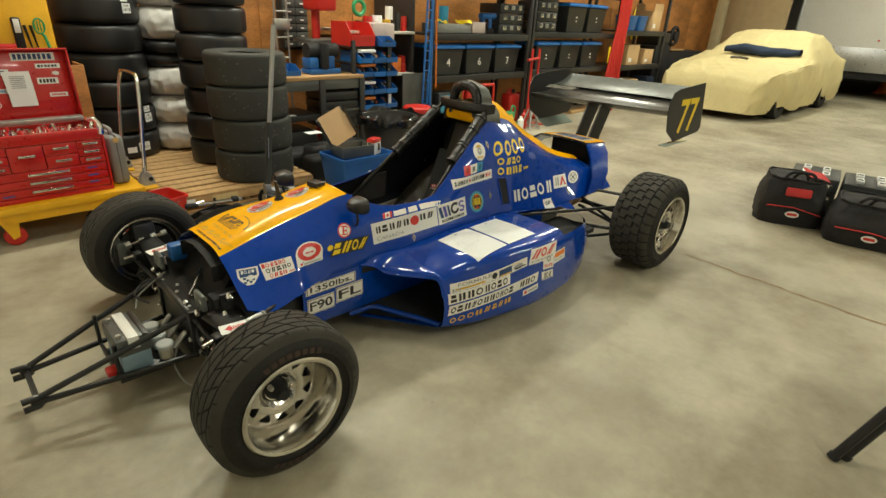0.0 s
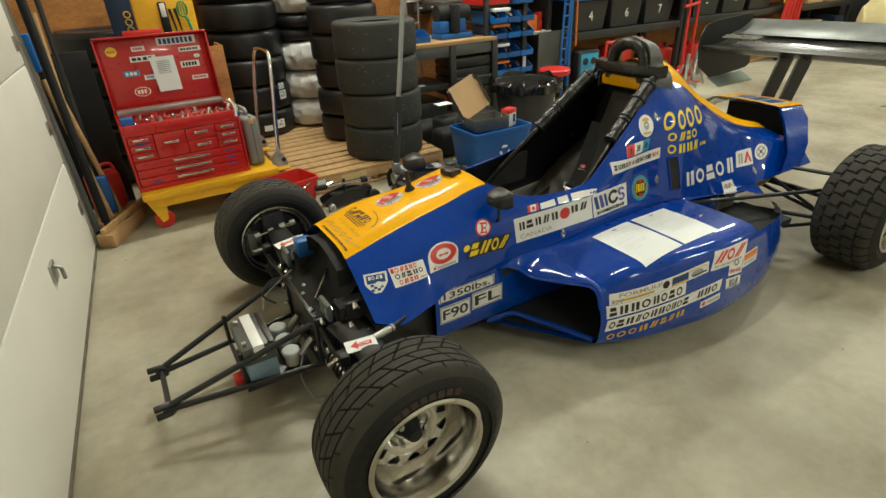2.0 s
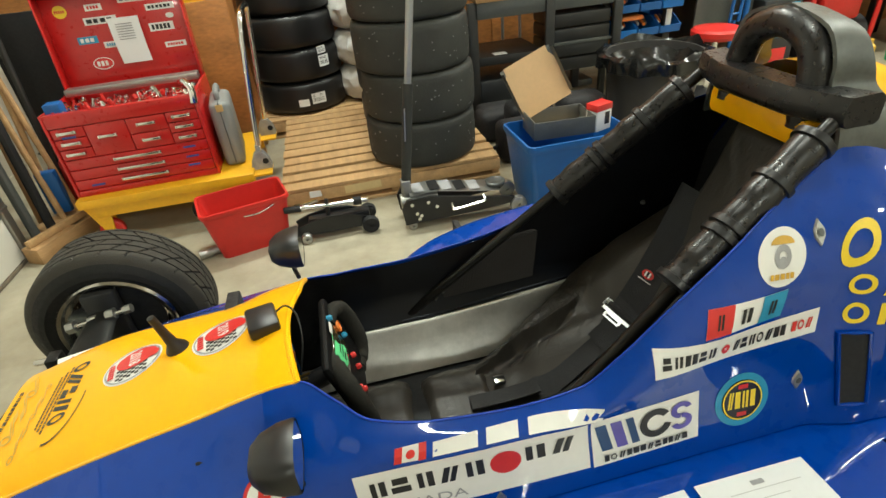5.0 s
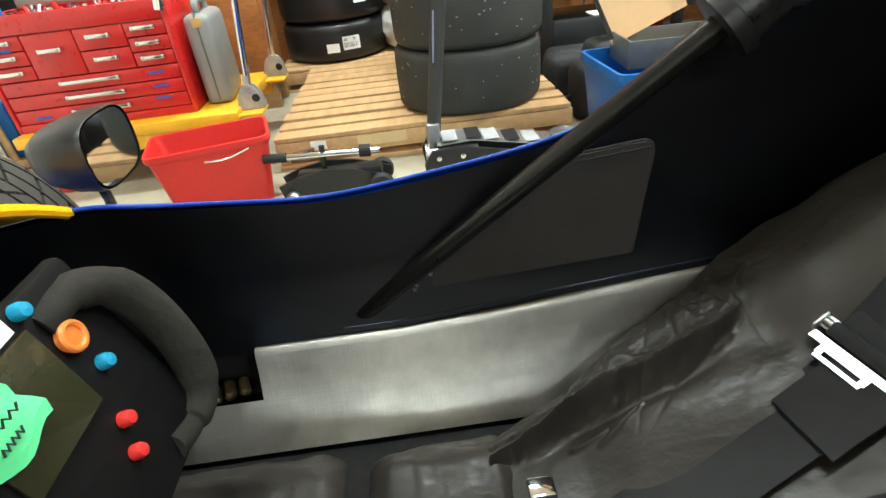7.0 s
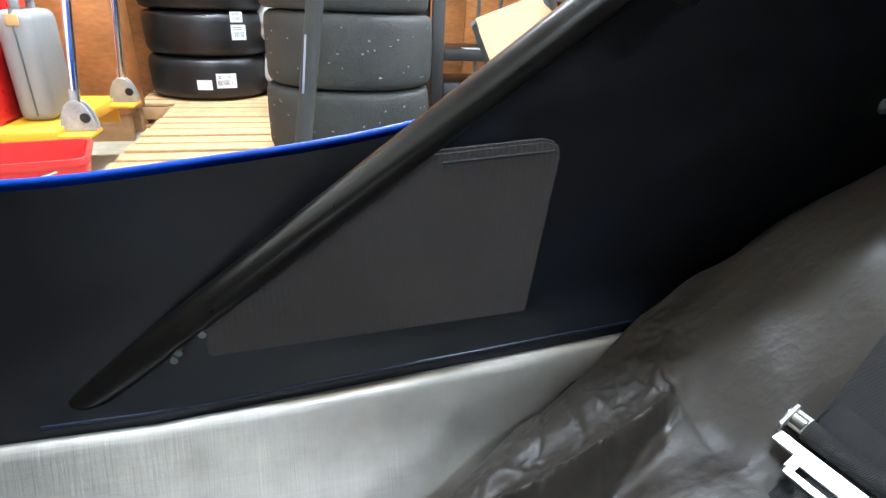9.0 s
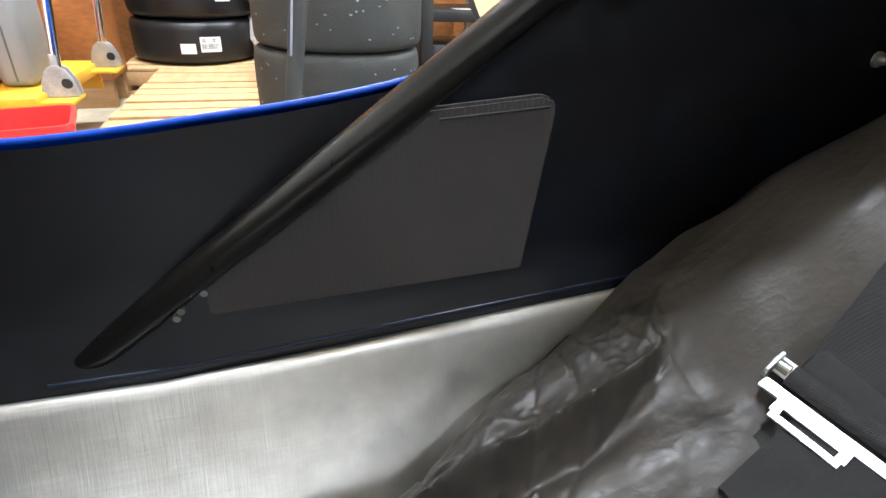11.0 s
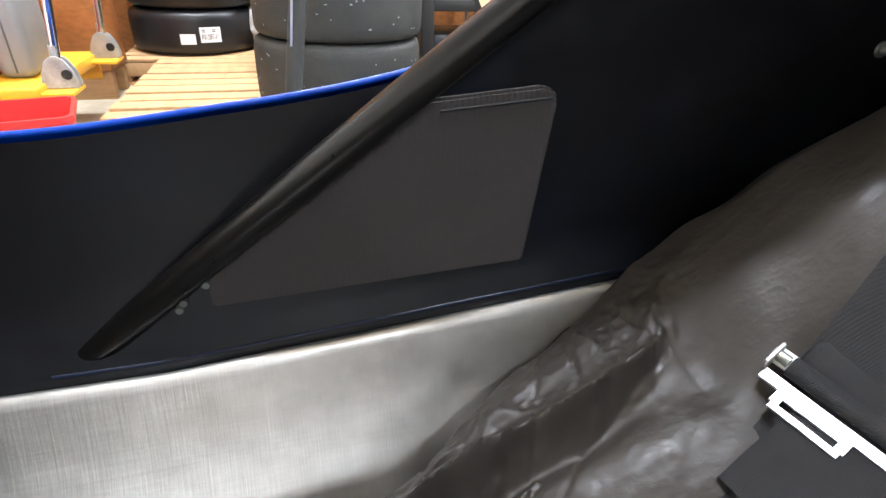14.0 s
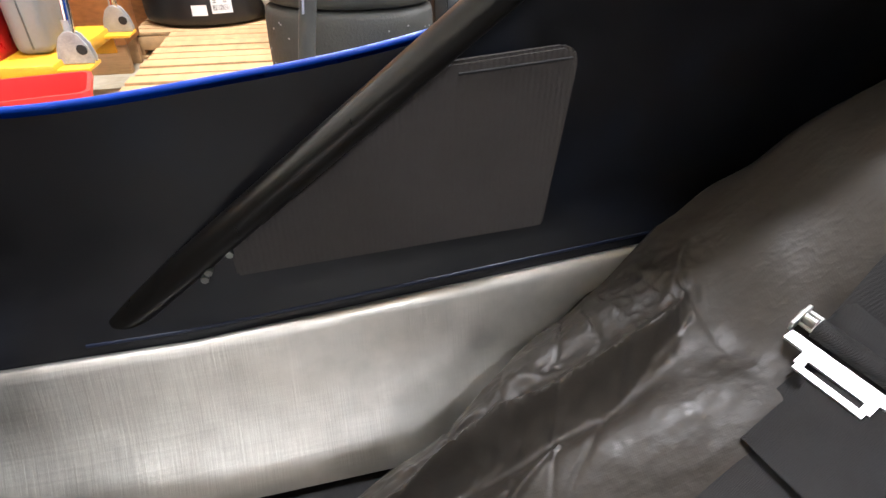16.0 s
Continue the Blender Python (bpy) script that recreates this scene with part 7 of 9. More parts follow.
part("lid_top_level", box(B(), -0.15, 0.08, 0.0, 0.03, 0.462, 0.49, 0.003, lidm), M["redplastic"], lid, "red spirit level on the lid")

cs = B()
box(cs, 0, 0.105, 0, 0.30, 0, 0.34, 0.03, None, 3)
gc = thing("tool_case", "grey moulded plastic carry case standing on the cart", "carry case", (0.215, 1.955, CZ), 6)
part("shell", cs, M["greycase"], gc)
part("seam", box(B(), 0.050, 0.055, -0.003, 0.303, 0.02, 0.343, 0.001), M["grey"], gc)
hb = B()
tube(hb, bend([(0.05, 0.07, 0.335), (0.05, 0.08, 0.375), (0.05, 0.22, 0.375), (0.05, 0.23, 0.335)], 6), 0.014, 10)
part("handle", hb, M["greycase"], gc)
part("latch", box(B(), 0.035, 0.07, -0.004, 0.004, 0.295, 0.33, 0.003), mat("tan_plastic", (0.5, 0.33, 0.12), 0.5), gc, "tan latch")


def tub(name, label, cat, lx, ly, h, taper, t, m, at, turn):
    """An open tapered plastic tub with a rolled rim."""
    bm = B()
    def ring(sx, sy, z, r=0.03):
        out = []
        for qx, qy, a0 in ((1, 1, 0), (-1, 1, 90), (-1, -1, 180), (1, -1, 270)):
            for a in (0, 30, 60, 90):
                out.append(Vector((qx * (sx / 2 - r) + r * math.cos(radians(a0 + a)), qy * (sy / 2 - r) + r * math.sin(radians(a0 + a)), z)))
        return out
    rows = [ring(lx * taper, ly * taper, 0), ring(lx * (taper + (1 - taper) * 0.9), ly * (taper + (1 - taper) * 0.9), h * 0.9), ring(lx, ly, h * 0.9), ring(lx + 0.012, ly + 0.012, h * 0.95), ring(lx + 0.008, ly + 0.008, h), ring(lx - 2 * t, ly - 2 * t, h), ring(lx * taper - 2 * t, ly * taper - 2 * t, t)]
    vv = grid(bm, rows, close_v=True)
    bm.faces.new(vv[0][::-1])
    bm.faces.new(vv[-1])
    th = thing(name, label, cat, at, turn)
    part("tub_shell", bm, m, th)
    return th


rt = tub("mop_bucket", "rectangular red plastic bucket on the floor", "bucket", 0.40, 0.25, 0.25, 0.80, 0.006, M["redplastic"], (0.315, 1.575, 0), 14)
wr = B()
tube(wr, bend([(0.19, -0.10, 0.235), (0.06, -0.135, 0.205), (-0.02, -0.133, 0.205)], 6), 0.004, 8)
part("wire_handle", wr, M["chrome"], rt, "wire bail handle")
cyl = B()
lathe(cyl, [(0, -0.05), (0.022, -0.05), (0.022, 0.05), (0, 0.05)], 16, pose(0.115, 1.50, 0.0221, 0, 90, 20))
single("steel_can", cyl, M["steel"], "small steel cylinder lying on the floor", "can")

# pallets, built of single boards
def pallet(x0, x1, y0, y1, label, at_z=0.0):
    p = thing("pallet", label, "pallet", (0, 0, at_z), group="wooden pallets")
    n = int((y1 - y0) / 0.112)
    r = random.Random(int(y0 * 100))
    for k in range(n):
        y = y0 + (y1 - y0 - 0.09) * k / max(1, n - 1)
        part("plank", box(B(), x0 + r.uniform(0, 0.012), x1 - r.uniform(0, 0.012), y, y + 0.088 + r.uniform(-0.004, 0.006) + 0.012 * min(1, k / 4), 0.112 + r.uniform(0, 0.003), 0.131 + r.uniform(-0.002, 0.002), 0.002), M["wood"], p)
    for x in (x0 + 0.004, (x0 + x1) / 2 - 0.02, x1 - 0.045):
        part("stringer", box(B(), x, x + 0.04, y0 + 0.008, y1 - 0.008, 0.018, 0.111, 0.002), M["woodx"], p)
    part("face_board", box(B(), x0, x1, y0 - 0.001, y0 + 0.02, 0.045, 0.110, 0.002), M["wood"], p)
    for k in range(4):
        y = y0 + (y1 - y0 - 0.09) * k / 3
        part("bottom_plank", box(B(), x0, x1, y, y + 0.09, 0, 0.017, 0.002), M["wood"], p)
    return p


p1 = pallet(0.47, 1.68, 1.80, 3.01, "pale new wooden pallet under the tyre stacks")
part("sticker", flat(B(), [(0.61, 1.7982, 0.07), (0.675, 1.7982, 0.07), (0.672, 1.7982, 0.105), (0.612, 1.7982, 0.108)]), M["paper"], p1, smooth=0)
part("tape", flat(B(), [(0.80, 1.7982, 0.06), (1.0, 1.7982, 0.065), (0.998, 1.7982, 0.108), (0.80, 1.7982, 0.105)]), mat("pale_board", (0.6, 0.45, 0.22), 0.7), p1, smooth=0)
pallet(0.28, 1.50, 3.04, 3.72, "wooden pallet against the back wall")


def hopper(x0, x1, y0, y1, z, h, t=0.004):
    """A stacking bin with a low, raked front."""
    bm = B()
    w = (x1 - x0) / 2
    for a, b in ((x0, x0 + t), (x1 - t, x1)):
        pts = [(y0, z), (y1, z), (y1, z + h), (y0 + 0.10, z + h), (y0 - 0.01, z + h * 0.45)]
        lo, hi = [bm.verts.new((a, y, q)) for y, q in pts], [bm.verts.new((b, y, q)) for y, q in pts]
        bm.faces.new(lo)
        bm.faces.new(hi[::-1])
        for i in range(len(pts)):
            bm.faces.new((lo[i], lo[i - 1], hi[i - 1], hi[i]))
    box(bm, x0 + t, x1 - t, y0, y1, z, z + t, 0)
    box(bm, x0 + t, x1 - t, y1 - t, y1, z + t, z + h, 0)
    box(bm, x0 + t, x1 - t, y0 - 0.008, y0 + 0.002, z + t, z + h * 0.45, 0)
    box(bm, x0 + 0.02, x1 - 0.02, y0 - 0.014, y0 - 0.008, z + h * 0.36, z + h * 0.48, 0)
    return bm


def tyre_lump(R, H, ri, style):
    """A loose tyre lying flat."""
    bm = B()
    rs = 0.035
    if style == "slick":
        prof = [(ri, 0.02), (ri + 0.02, 0.004), (R - 0.05, 0.0), (R - 0.022, 0.003), (R - 0.008, 0.011), (R - 0.002, 0.026), (R, 0.05), (R + 0.001, H / 2), (R, H - 0.05), (R - 0.002, H - 0.026), (R - 0.008, H - 0.011), (R - 0.022, H - 0.003), (R - 0.05, H), (ri + 0.02, H - 0.004), (ri, H - 0.02), (ri + 0.03, H - 0.05), (ri + 0.03, 0.05)]
    else:
        prof = [(ri, 0.025), (ri + 0.02, 0.008), (ri + 0.05, 0.0), (R - 0.040, 0.002), (R - 0.014, 0.012), (R - 0.004, 0.028), (R, 0.05), (R, H - 0.05), (R - 0.004, H - 0.028), (R - 0.014, H - 0.012), (R - 0.040, H - 0.002), (ri + 0.05, H), (ri + 0.02, H - 0.008), (ri, H - 0.025), (ri + 0.03, H - 0.05), (ri + 0.03, 0.05)]
    rows = [[Vector((r * math.cos(a), r * math.sin(a), z)) for r, z in prof] for a in steps(0, 2 * math.pi, 56)[:-1]]
    grid(bm, rows, close_u=True, close_v=True)
    return mesh_from("tyre", bm, 40)


def stack(cx, cy, z0, n, R, H, style, m, label, group, seed, wob=0.012):
    me = tyre_lump(R, H, 0.165, style)
    me.materials.append(m)
    r = random.Random(seed)
    out = []
    for k in range(n):
        ob = new("loose_tyre", me)
        ob.matrix_basis = pose(cx + r.uniform(-wob, wob), cy + r.uniform(-wob, wob), z0 + k * (H + 0.0015), 0, 0, r.uniform(0, 360))
        tagged(ob, label, "tyre", group)
        out.append(ob)
    return out


PT = 0.134
slicks = stack(1.305, 2.075, PT, 4, 0.308, 0.2465, "slick", M["slick"], "worn grey-black slick racing tyre in a stack on the pallet", "stack of worn slicks", 3)
stack(1.31, 2.71, PT, 7, 0.285, 0.215, "new", M["newtyre"], "black treaded tyre in a tall stack behind the slicks", "tall stack of tyres", 4)
labelled = stack(0.625, 3.385, PT, 7, 0.320, 0.222, "new", M["newtyre"], "new black tyre with paper labels in a tall stack", "stack of new tyres", 5, 0.006)
stack(-0.46, 3.22, 0, 5, 0.315, 0.225, "new", M["newtyre"], "black tyre with chalk marks stacked behind the tool chest", "stack of chalked tyres", 6)
stack(1.16, 3.40, PT + 0.765, 2, 0.25, 0.11, "new", M["newtyre"], "narrow black tyre among bagged tyres", "bagged tyre stack", 8)

# specks of stuck gravel on the slicks, paper labels on the new tyres
rng = random.Random(21)
for tyre in slicks:
    sp_ = B()
    for k in range(26):
        a, z = rng.uniform(3.4, 6.2) - radians(0), rng.uniform(0.04, 0.21)
        q = pose(0, 0, 0, 0, 0, math.degrees(a)) @ pose(0.3095, 0, z)
        box(sp_, -0.001, 0.0015, -rng.uniform(0.001, 0.005), rng.uniform(0.001, 0.005), -0.002, rng.uniform(0.001, 0.004), 0, q)
    ang = tyre.rotation_euler.z
    o = part("stuck_grit", sp_, M["greycase"], tyre, "pale specks of grit")
    o.matrix_basis = Matrix.Rotation(-ang, 4, "Z")
    tagged(o, kind="stuff")


def tyre_label(tyre, R, az, z, w, h, tilt=0.0, code=True):
    ang = tyre.rotation_euler.z
    bm = B()
    rows = [[Vector((R * math.cos(a), R * math.sin(a), zz + tilt * (a - az) * R)) for zz in (z - h / 2, z + h / 2)] for a in steps(az - w / 2 / R, az + w / 2 / R, 6)]
    grid(bm, rows)
    ob = part("label", bm, M["paper"], tyre, "white printed paper label", smooth=60)
    ob.matrix_basis = Matrix.Rotation(-ang, 4, "Z")
    if code:
        bm = B()
        r = random.Random(int(z * 1000))
        for k in range(14):
            a = az + w / R * (-0.42 + 0.84 * k / 14)
            d = w / R * r.choice((0.012, 0.022, 0.03))
            R1 = R + 0.0012
            q = [bm.verts.new((R1 * math.cos(b), R1 * math.sin(b), zz)) for b, zz in ((a, z - h * 0.3), (a + d, z - h * 0.3), (a + d, z + h * 0.05), (a, z + h * 0.05))]
            bm.faces.new(q)
        for zz in (0.18, 0.30):
            q = [bm.verts.new((R1 * math.cos(b), R1 * math.sin(b), z + h * (zz + dz))) for b, dz in ((az - w / R * 0.4, 0), (az + w / R * 0.25, 0), (az + w / R * 0.25, 0.05), (az - w / R * 0.4, 0.05))]
            bm.faces.new(q)
        c = part("barcode", bm, M["ink"], ob, smooth=0)


AZ = radians(-90)
tyre_label(labelled[0], 0.3215, AZ + 0.0, 0.085, 0.075, 0.050, 0.0, False)
tyre_label(labelled[0], 0.3225, AZ + 0.35, 0.105, 0.105, 0.075)
tyre_label(labelled[1], 0.3215, AZ + 0.62, 0.20, 0.07, 0.05)
tyre_label(labelled[1], 0.3215, AZ + 0.64, 0.125, 0.085, 0.075)
tyre_label(labelled[5], 0.3215, AZ + 0.55, 0.125, 0.085, 0.075)
tyre_label(labelled[5], 0.3215, AZ + 0.50, 0.195, 0.07, 0.04, 0, False)


def bagged(cx, cy, z0, R, H, seed, label):
    bm = B()
    rows = []
    for i in range(56):
        a = 2 * math.pi * i / 56
        r_ = []
        for t in steps(0, 1, 16):
            bulge = math.sin(math.pi * min(1, max(0, t))) ** 0.35
            rr = R * (0.55 + 0.45 * bulge)
            p = Vector((math.cos(a) * 3, math.sin(a) * 3, t * 4 + seed))
            rr += 0.016 * noise.noise(p * 1.3) + 0.010 * abs(noise.noise(p * 3.1)) + 0.006 * math.sin(a * 17 + 6 * t + seed)
            r_.append(Vector((rr * math.cos(a), rr * math.sin(a), H * t)))
        rows.append(r_)
    vv = grid(bm, rows, close_u=True)
    bm.faces.new([r[0] for r in vv][::-1])
    bm.faces.new([r[-1] for r in vv])
    return single("bagged_tyre", bm, M["bag"], label, "bagged tyre", (cx, cy, z0), group="bagged tyres")


for k, z in enumerate((PT, PT + 0.25, PT + 0.505)):
    bagged(1.17, 3.38, z, 0.262, 0.262, k * 3.3, "tyre wrapped in a creased white plastic bag")
bagged(1.16, 3.39, PT + 0.99, 0.262, 0.28, 17, "tyre wrapped in a creased white plastic bag")
bagged(1.16, 3.39, PT + 1.265, 0.262, 0.26, 23, "tyre wrapped in a creased white plastic bag")

ply = thing("plywood_box", "plain orange-brown plywood crate beside the tool chest", "crate", (0, 0, 0))
part("side", box(B(), -0.10, 0.33, 2.74, 2.76, 0.13, 0.98, 0.003), M["osb"], ply)
part("end", box(B(), 0.312, 0.332, 2.761, 3.02, 0.13, 0.98, 0.003), M["osb"], ply)
part("runner", box(B(), -0.08, 0.32, 2.75, 2.80, 0.0, 0.13, 0.003), M["woodx"], ply)
part("runner", box(B(), -0.08, 0.32, 2.95, 3.0, 0.0, 0.13, 0.003), M["woodx"], ply)

# the board of hand tools behind the chest
yb = thing("tool_board", "yellow board with hand tools standing behind the tool chest", "tool board", (0, 0, 0))
part("board", box(B(), -0.20, 0.20, 2.80, 2.83, 0.15, 1.75, 0.01), M["caryellow"], yb)
tl = B()
box(tl, -0.04, 0.015, 2.775, 2.799, 1.09, 1.30, 0.01)
part("lamp_body", tl, M["matt"], yb, "black inspection lamp")
part("lamp_face", box(B(), -0.03, 0.005, 2.770, 2.774, 1.20, 1.29, 0.004), M["white"], yb)
for x in (0.05, 0.085):
    part("screwdriver", tube(B(), [(x, 2.785, 1.09), (x - 0.02, 2.785, 1.25)], [0.004, 0.010], 8), M["ink"], yb)
gr = B()
tube(gr, [(0.15, 2.77, 1.10), (0.135, 2.77, 1.18), (0.12, 2.77, 1.20)], 0.010, 8)
tube(gr, [Vector((0.115 + 0.032 * math.cos(a), 2.77, 1.245 + 0.05 * math.sin(a))) for a in steps(0, 2 * math.pi, 20)[:-1]], 0.006, 6, closed=True)
for k in range(4):
    tube(gr, [(0.09 + 0.017 * k, 2.77, 1.21), (0.09 + 0.017 * k, 2.77, 1.28)], 0.004, 6)
part("green_tool", gr, M["green"], yb, "bright green plastic holder")
part("banner", box(B(), -0.36, -0.205, 2.81, 2.825, 0.4, 1.8, 0.004), M["navy"], yb, "dark blue cloth banner")
for k in range(3):
    part("banner_print", tube(B(), [Vector((-0.245 + 0.02 * math.cos(a), 2.806, 1.13 + 0.05 * k + 0.02 * math.sin(a))) for a in steps(0, 2 * math.pi, 16)[:-1]], 0.004, 6, closed=True), M["gold_ink"], yb)

# chalk marks on the dark tyres
ch = B()
for x, z, w in ((-0.80, 0.93, 0.03), (-0.76, 0.93, 0.012), (-0.70, 0.92, 0.03), (-0.64, 0.78, 0.03), (-0.60, 0.77, 0.02)):
    tube(ch, [(x, 2.895 + 2.2 * max(0, abs(x + 0.46) - 0.1) ** 2, z), (x + w, 2.895 + 2.2 * max(0, abs(x + w + 0.46) - 0.1) ** 2, z + 0.035)], 0.004, 5)
single("chalk_marks", ch, M["white"], "white chalk strokes on the stacked tyres", "chalk marks")

# brooms, handles, a fuel can and wood by the door track
for k, (x, y, dx, L, c) in enumerate(((-0.80, 1.93, -0.05, 1.75, "grey"), (-0.74, 1.98, -0.02, 1.62, "matt"), (-0.70, 2.06, -0.10, 0.95, "wood"), (-0.64, 2.12, -0.11, 0.80, "woodx"), (-0.83, 2.08, 0.0, 1.15, "woodx"), (-0.77, 2.16, 0.03, 1.30, "wood"), (-0.72, 2.24, 0.02, 1.50, "shelf"))):
    ob = thing("broom" if k in (3, 4) else "long_handle", "broom leaning in the corner by the door" if k in (3, 4) else "long worn tool handle leaning in the corner", "hand tool", (x, y, 0), group="tools by the door")
    part("shaft", tube(B(), [(0, 0, 0.02), (dx, 0.10, L)], 0.016 if k > 1 else 0.024, 10), M[c], ob)
    if k == 4:
        part("head", box(B(), dx - 0.03, dx + 0.04, 0.07, 0.12, L - 0.16, L + 0.05, 0.012), M["bluelid"], ob, "blue plastic brush head")
    elif k == 3:
        part("head", box(B(), -0.12, -0.02, -0.03, 0.02, 0.10, 0.34, 0.012), M["bluebin"], ob, "blue shovel blade")
    else:
        part("ferrule", tube(B(), [(0, 0, 0.0), (0, 0.004, 0.06)], 0.026, 10), M["matt"], ob)
# plain black sheet added in place of the dark rolls and tyres here
single("dark_panel", box(B(), -0.86, -0.55, 2.52, 2.545, 0.0, 1.05, 0.004), M["matt"], "black sheet standing in for dark rolls and tyres behind the handles", "panel")
fc = thing("fuel_can", "faded red plastic fuel can on the floor", "fuel can", (-0.70, 2.36, 0), 20)
part("can_body", box(B(), -0.10, 0.10, -0.07, 0.07, 0, 0.30, 0.03, None, 3), M["redplastic"], fc)
part("spout", tube(B(), [(-0.05, 0, 0.30), (-0.09, 0, 0.38)], 0.018, 10), M["matt"], fc)
part("can_handle", tube(B(), bend([(-0.02, 0, 0.29), (0.0, 0, 0.34), (0.07, 0, 0.34), (0.09, 0, 0.28)], 5), 0.012, 8), M["redplastic"], fc)
for at, turn, L in (((-0.66, 1.93, 0), 62, 0.42), ((-0.60, 2.12, 0), 70, 0.34), ((-0.72, 2.10, 0), 55, 0.30)):
    single("timber_offcut", box(B(), -L / 2, L / 2, -0.05, 0.05, 0, 0.085, 0.004), M["woodx"], "grey weathered timber offcut on the floor", "timber", at, turn, group="timber offcuts")
single("timber_lath", box(B(), -0.28, 0.28, -0.012, 0.012, 0.086, 0.12, 0.002), M["wood"], "pale lath lying on the timber offcuts", "timber", (-0.62, 2.0, 0), 60)


# ---- jacks ----
j = thing("floor_jack", "low black trolley jack with a silver handle on the floor", "trolley jack", (0, 0, 0))
sd = B()
for y in (1.465, 1.555):
    a = [(0.545, y, 0.03), (0.90, y, 0.028), (0.925, y, 0.065), (0.80, y, 0.105), (0.70, y, 0.115), (0.60, y, 0.095), (0.535, y, 0.07)]
    lo_ = [sd.verts.new(p) for p in a]
    hi_ = [sd.verts.new((p[0], p[1] + 0.012, p[2])) for p in a]
    sd.faces.new(lo_); sd.faces.new(hi_[::-1])
    for i in range(len(a)):
        sd.faces.new((lo_[i], lo_[i - 1], hi_[i - 1], hi_[i]))
part("side_plate", sd, M["black"], j, smooth=0)
part("arm", box(B(), 0.60, 0.90, 1.485, 1.545, 0.06, 0.10, 0.01), M["black"], j)
for x, y, r in ((0.895, 1.445, 0.042), (0.895, 1.59, 0.042), (0.58, 1.45, 0.026), (0.58, 1.58, 0.026)):
    wh = B()
    lathe(wh, [(0.008, -0.014), (r * 0.55, -0.014), (r * 0.6, -0.018), (r - 0.004, -0.018), (r, -0.012), (r, 0.012), (r - 0.004, 0.018), (0.008, 0.018)], 22, pose(x, y, r, 90, 0, 0))
    part("wheel", wh, M["matt"] if r > 0.03 else M["steel"], j)
hd = B()
tube(hd, [(0.56, 1.50, 0.165), (0.90, 1.50, 0.150)], 0.012, 12)
part("handle", hd, M["chrome"], j, "silver handle laid across")
part("grip", tube(B(), [(0.50, 1.50, 0.168), (0.58, 1.50, 0.164)], 0.016, 12), M["matt"], j)
part("handle_knob", tube(B(), [(0.83, 1.50, 0.155), (0.87, 1.50, 0.153)], 0.022, 12), M["matt"], j)
part("socket", tube(B(), [(0.70, 1.50, 0.10), (0.705, 1.50, 0.19)], 0.010, 10), M["black"], j)
part("second_handle", tube(B(), [(0.50, 1.60, 0.115), (0.66, 1.60, 0.145)], 0.010, 10), M["chrome"], j)

a2 = thing("aluminium_jack", "black and silver aluminium racing jack with its pole upright", "trolley jack", (0, 0, 0), group="")
sd = B()
for y in (1.375, 1.545):
    a = [(1.06, y, 0.035), (1.42, y, 0.042), (1.60, y, 0.055), (1.615, y, 0.085), (1.45, y, 0.115), (1.20, y, 0.165), (1.08, y, 0.165), (1.05, y, 0.12)]
    lo_ = [sd.verts.new(p) for p in a]
    hi_ = [sd.verts.new((p[0], p[1] + 0.014, p[2])) for p in a]
    sd.faces.new(lo_); sd.faces.new(hi_[::-1])
    for i in range(len(a)):
        sd.faces.new((lo_[i], lo_[i - 1], hi_[i - 1], hi_[i]))
part("side_plate", sd, M["black"], a2, smooth=0)
top = B()
grid(top, [[Vector((x, y, z)) for y in (1.40, 1.535)] for x, z in ((1.10, 0.172), (1.22, 0.178), (1.45, 0.135), (1.55, 0.12))])
part("top_plate", top, M["steel"], a2, "scuffed silver top plates", smooth=0)
for k, x in enumerate((1.12, 1.20, 1.26, 1.33, 1.40)):
    part("warning_label", box(B(), x, x + 0.05, 1.415, 1.52, 0.181 - 0.045 * max(0, (x - 1.2) / 0.25), 0.1825 - 0.045 * max(0, (x - 1.2) / 0.25), 0), M["ink"] if k % 2 else M["grey_ink"], a2)
part("saddle", (lambda b: lathe(b, [(0, 0), (0.045, 0), (0.052, 0.02), (0.045, 0.024), (0.03, 0.016), (0, 0.016)], 20, pose(1.545, 1.465, 0.125)))(B()), M["grey"], a2)
part("cylinder", tube(B(), [(1.06, 1.465, 0.12), (1.24, 1.465, 0.12)], 0.04, 14), M["steel"], a2)
for x, y, r, mm in ((1.635, 1.375, 0.042, "steel"), (1.635, 1.56, 0.042, "steel"), (1.095, 1.395, 0.022, "steel"), (1.095, 1.545, 0.022, "steel")):
    wh = B()
    lathe(wh, [(0.008, -0.016), (r * 0.5, -0.016), (r * 0.55, -0.012), (r * 0.8, -0.012), (r * 0.85, -0.018), (r, -0.014), (r, 0.014), (r * 0.85, 0.018), (0.008, 0.018)], 24, pose(x, y, r, 90, 0, 0))
    part("wheel", wh, M[mm], a2)
lh = B()
tube(lh, bend([(1.295, 1.374, 0.115), (1.295, 1.358, 0.092), (1.31, 1.352, 0.088), (1.44, 1.348, 0.105), (1.455, 1.356, 0.112), (1.455, 1.374, 0.128)], 4), 0.007, 8)
part("lift_handle", lh, M["chrome"], a2)
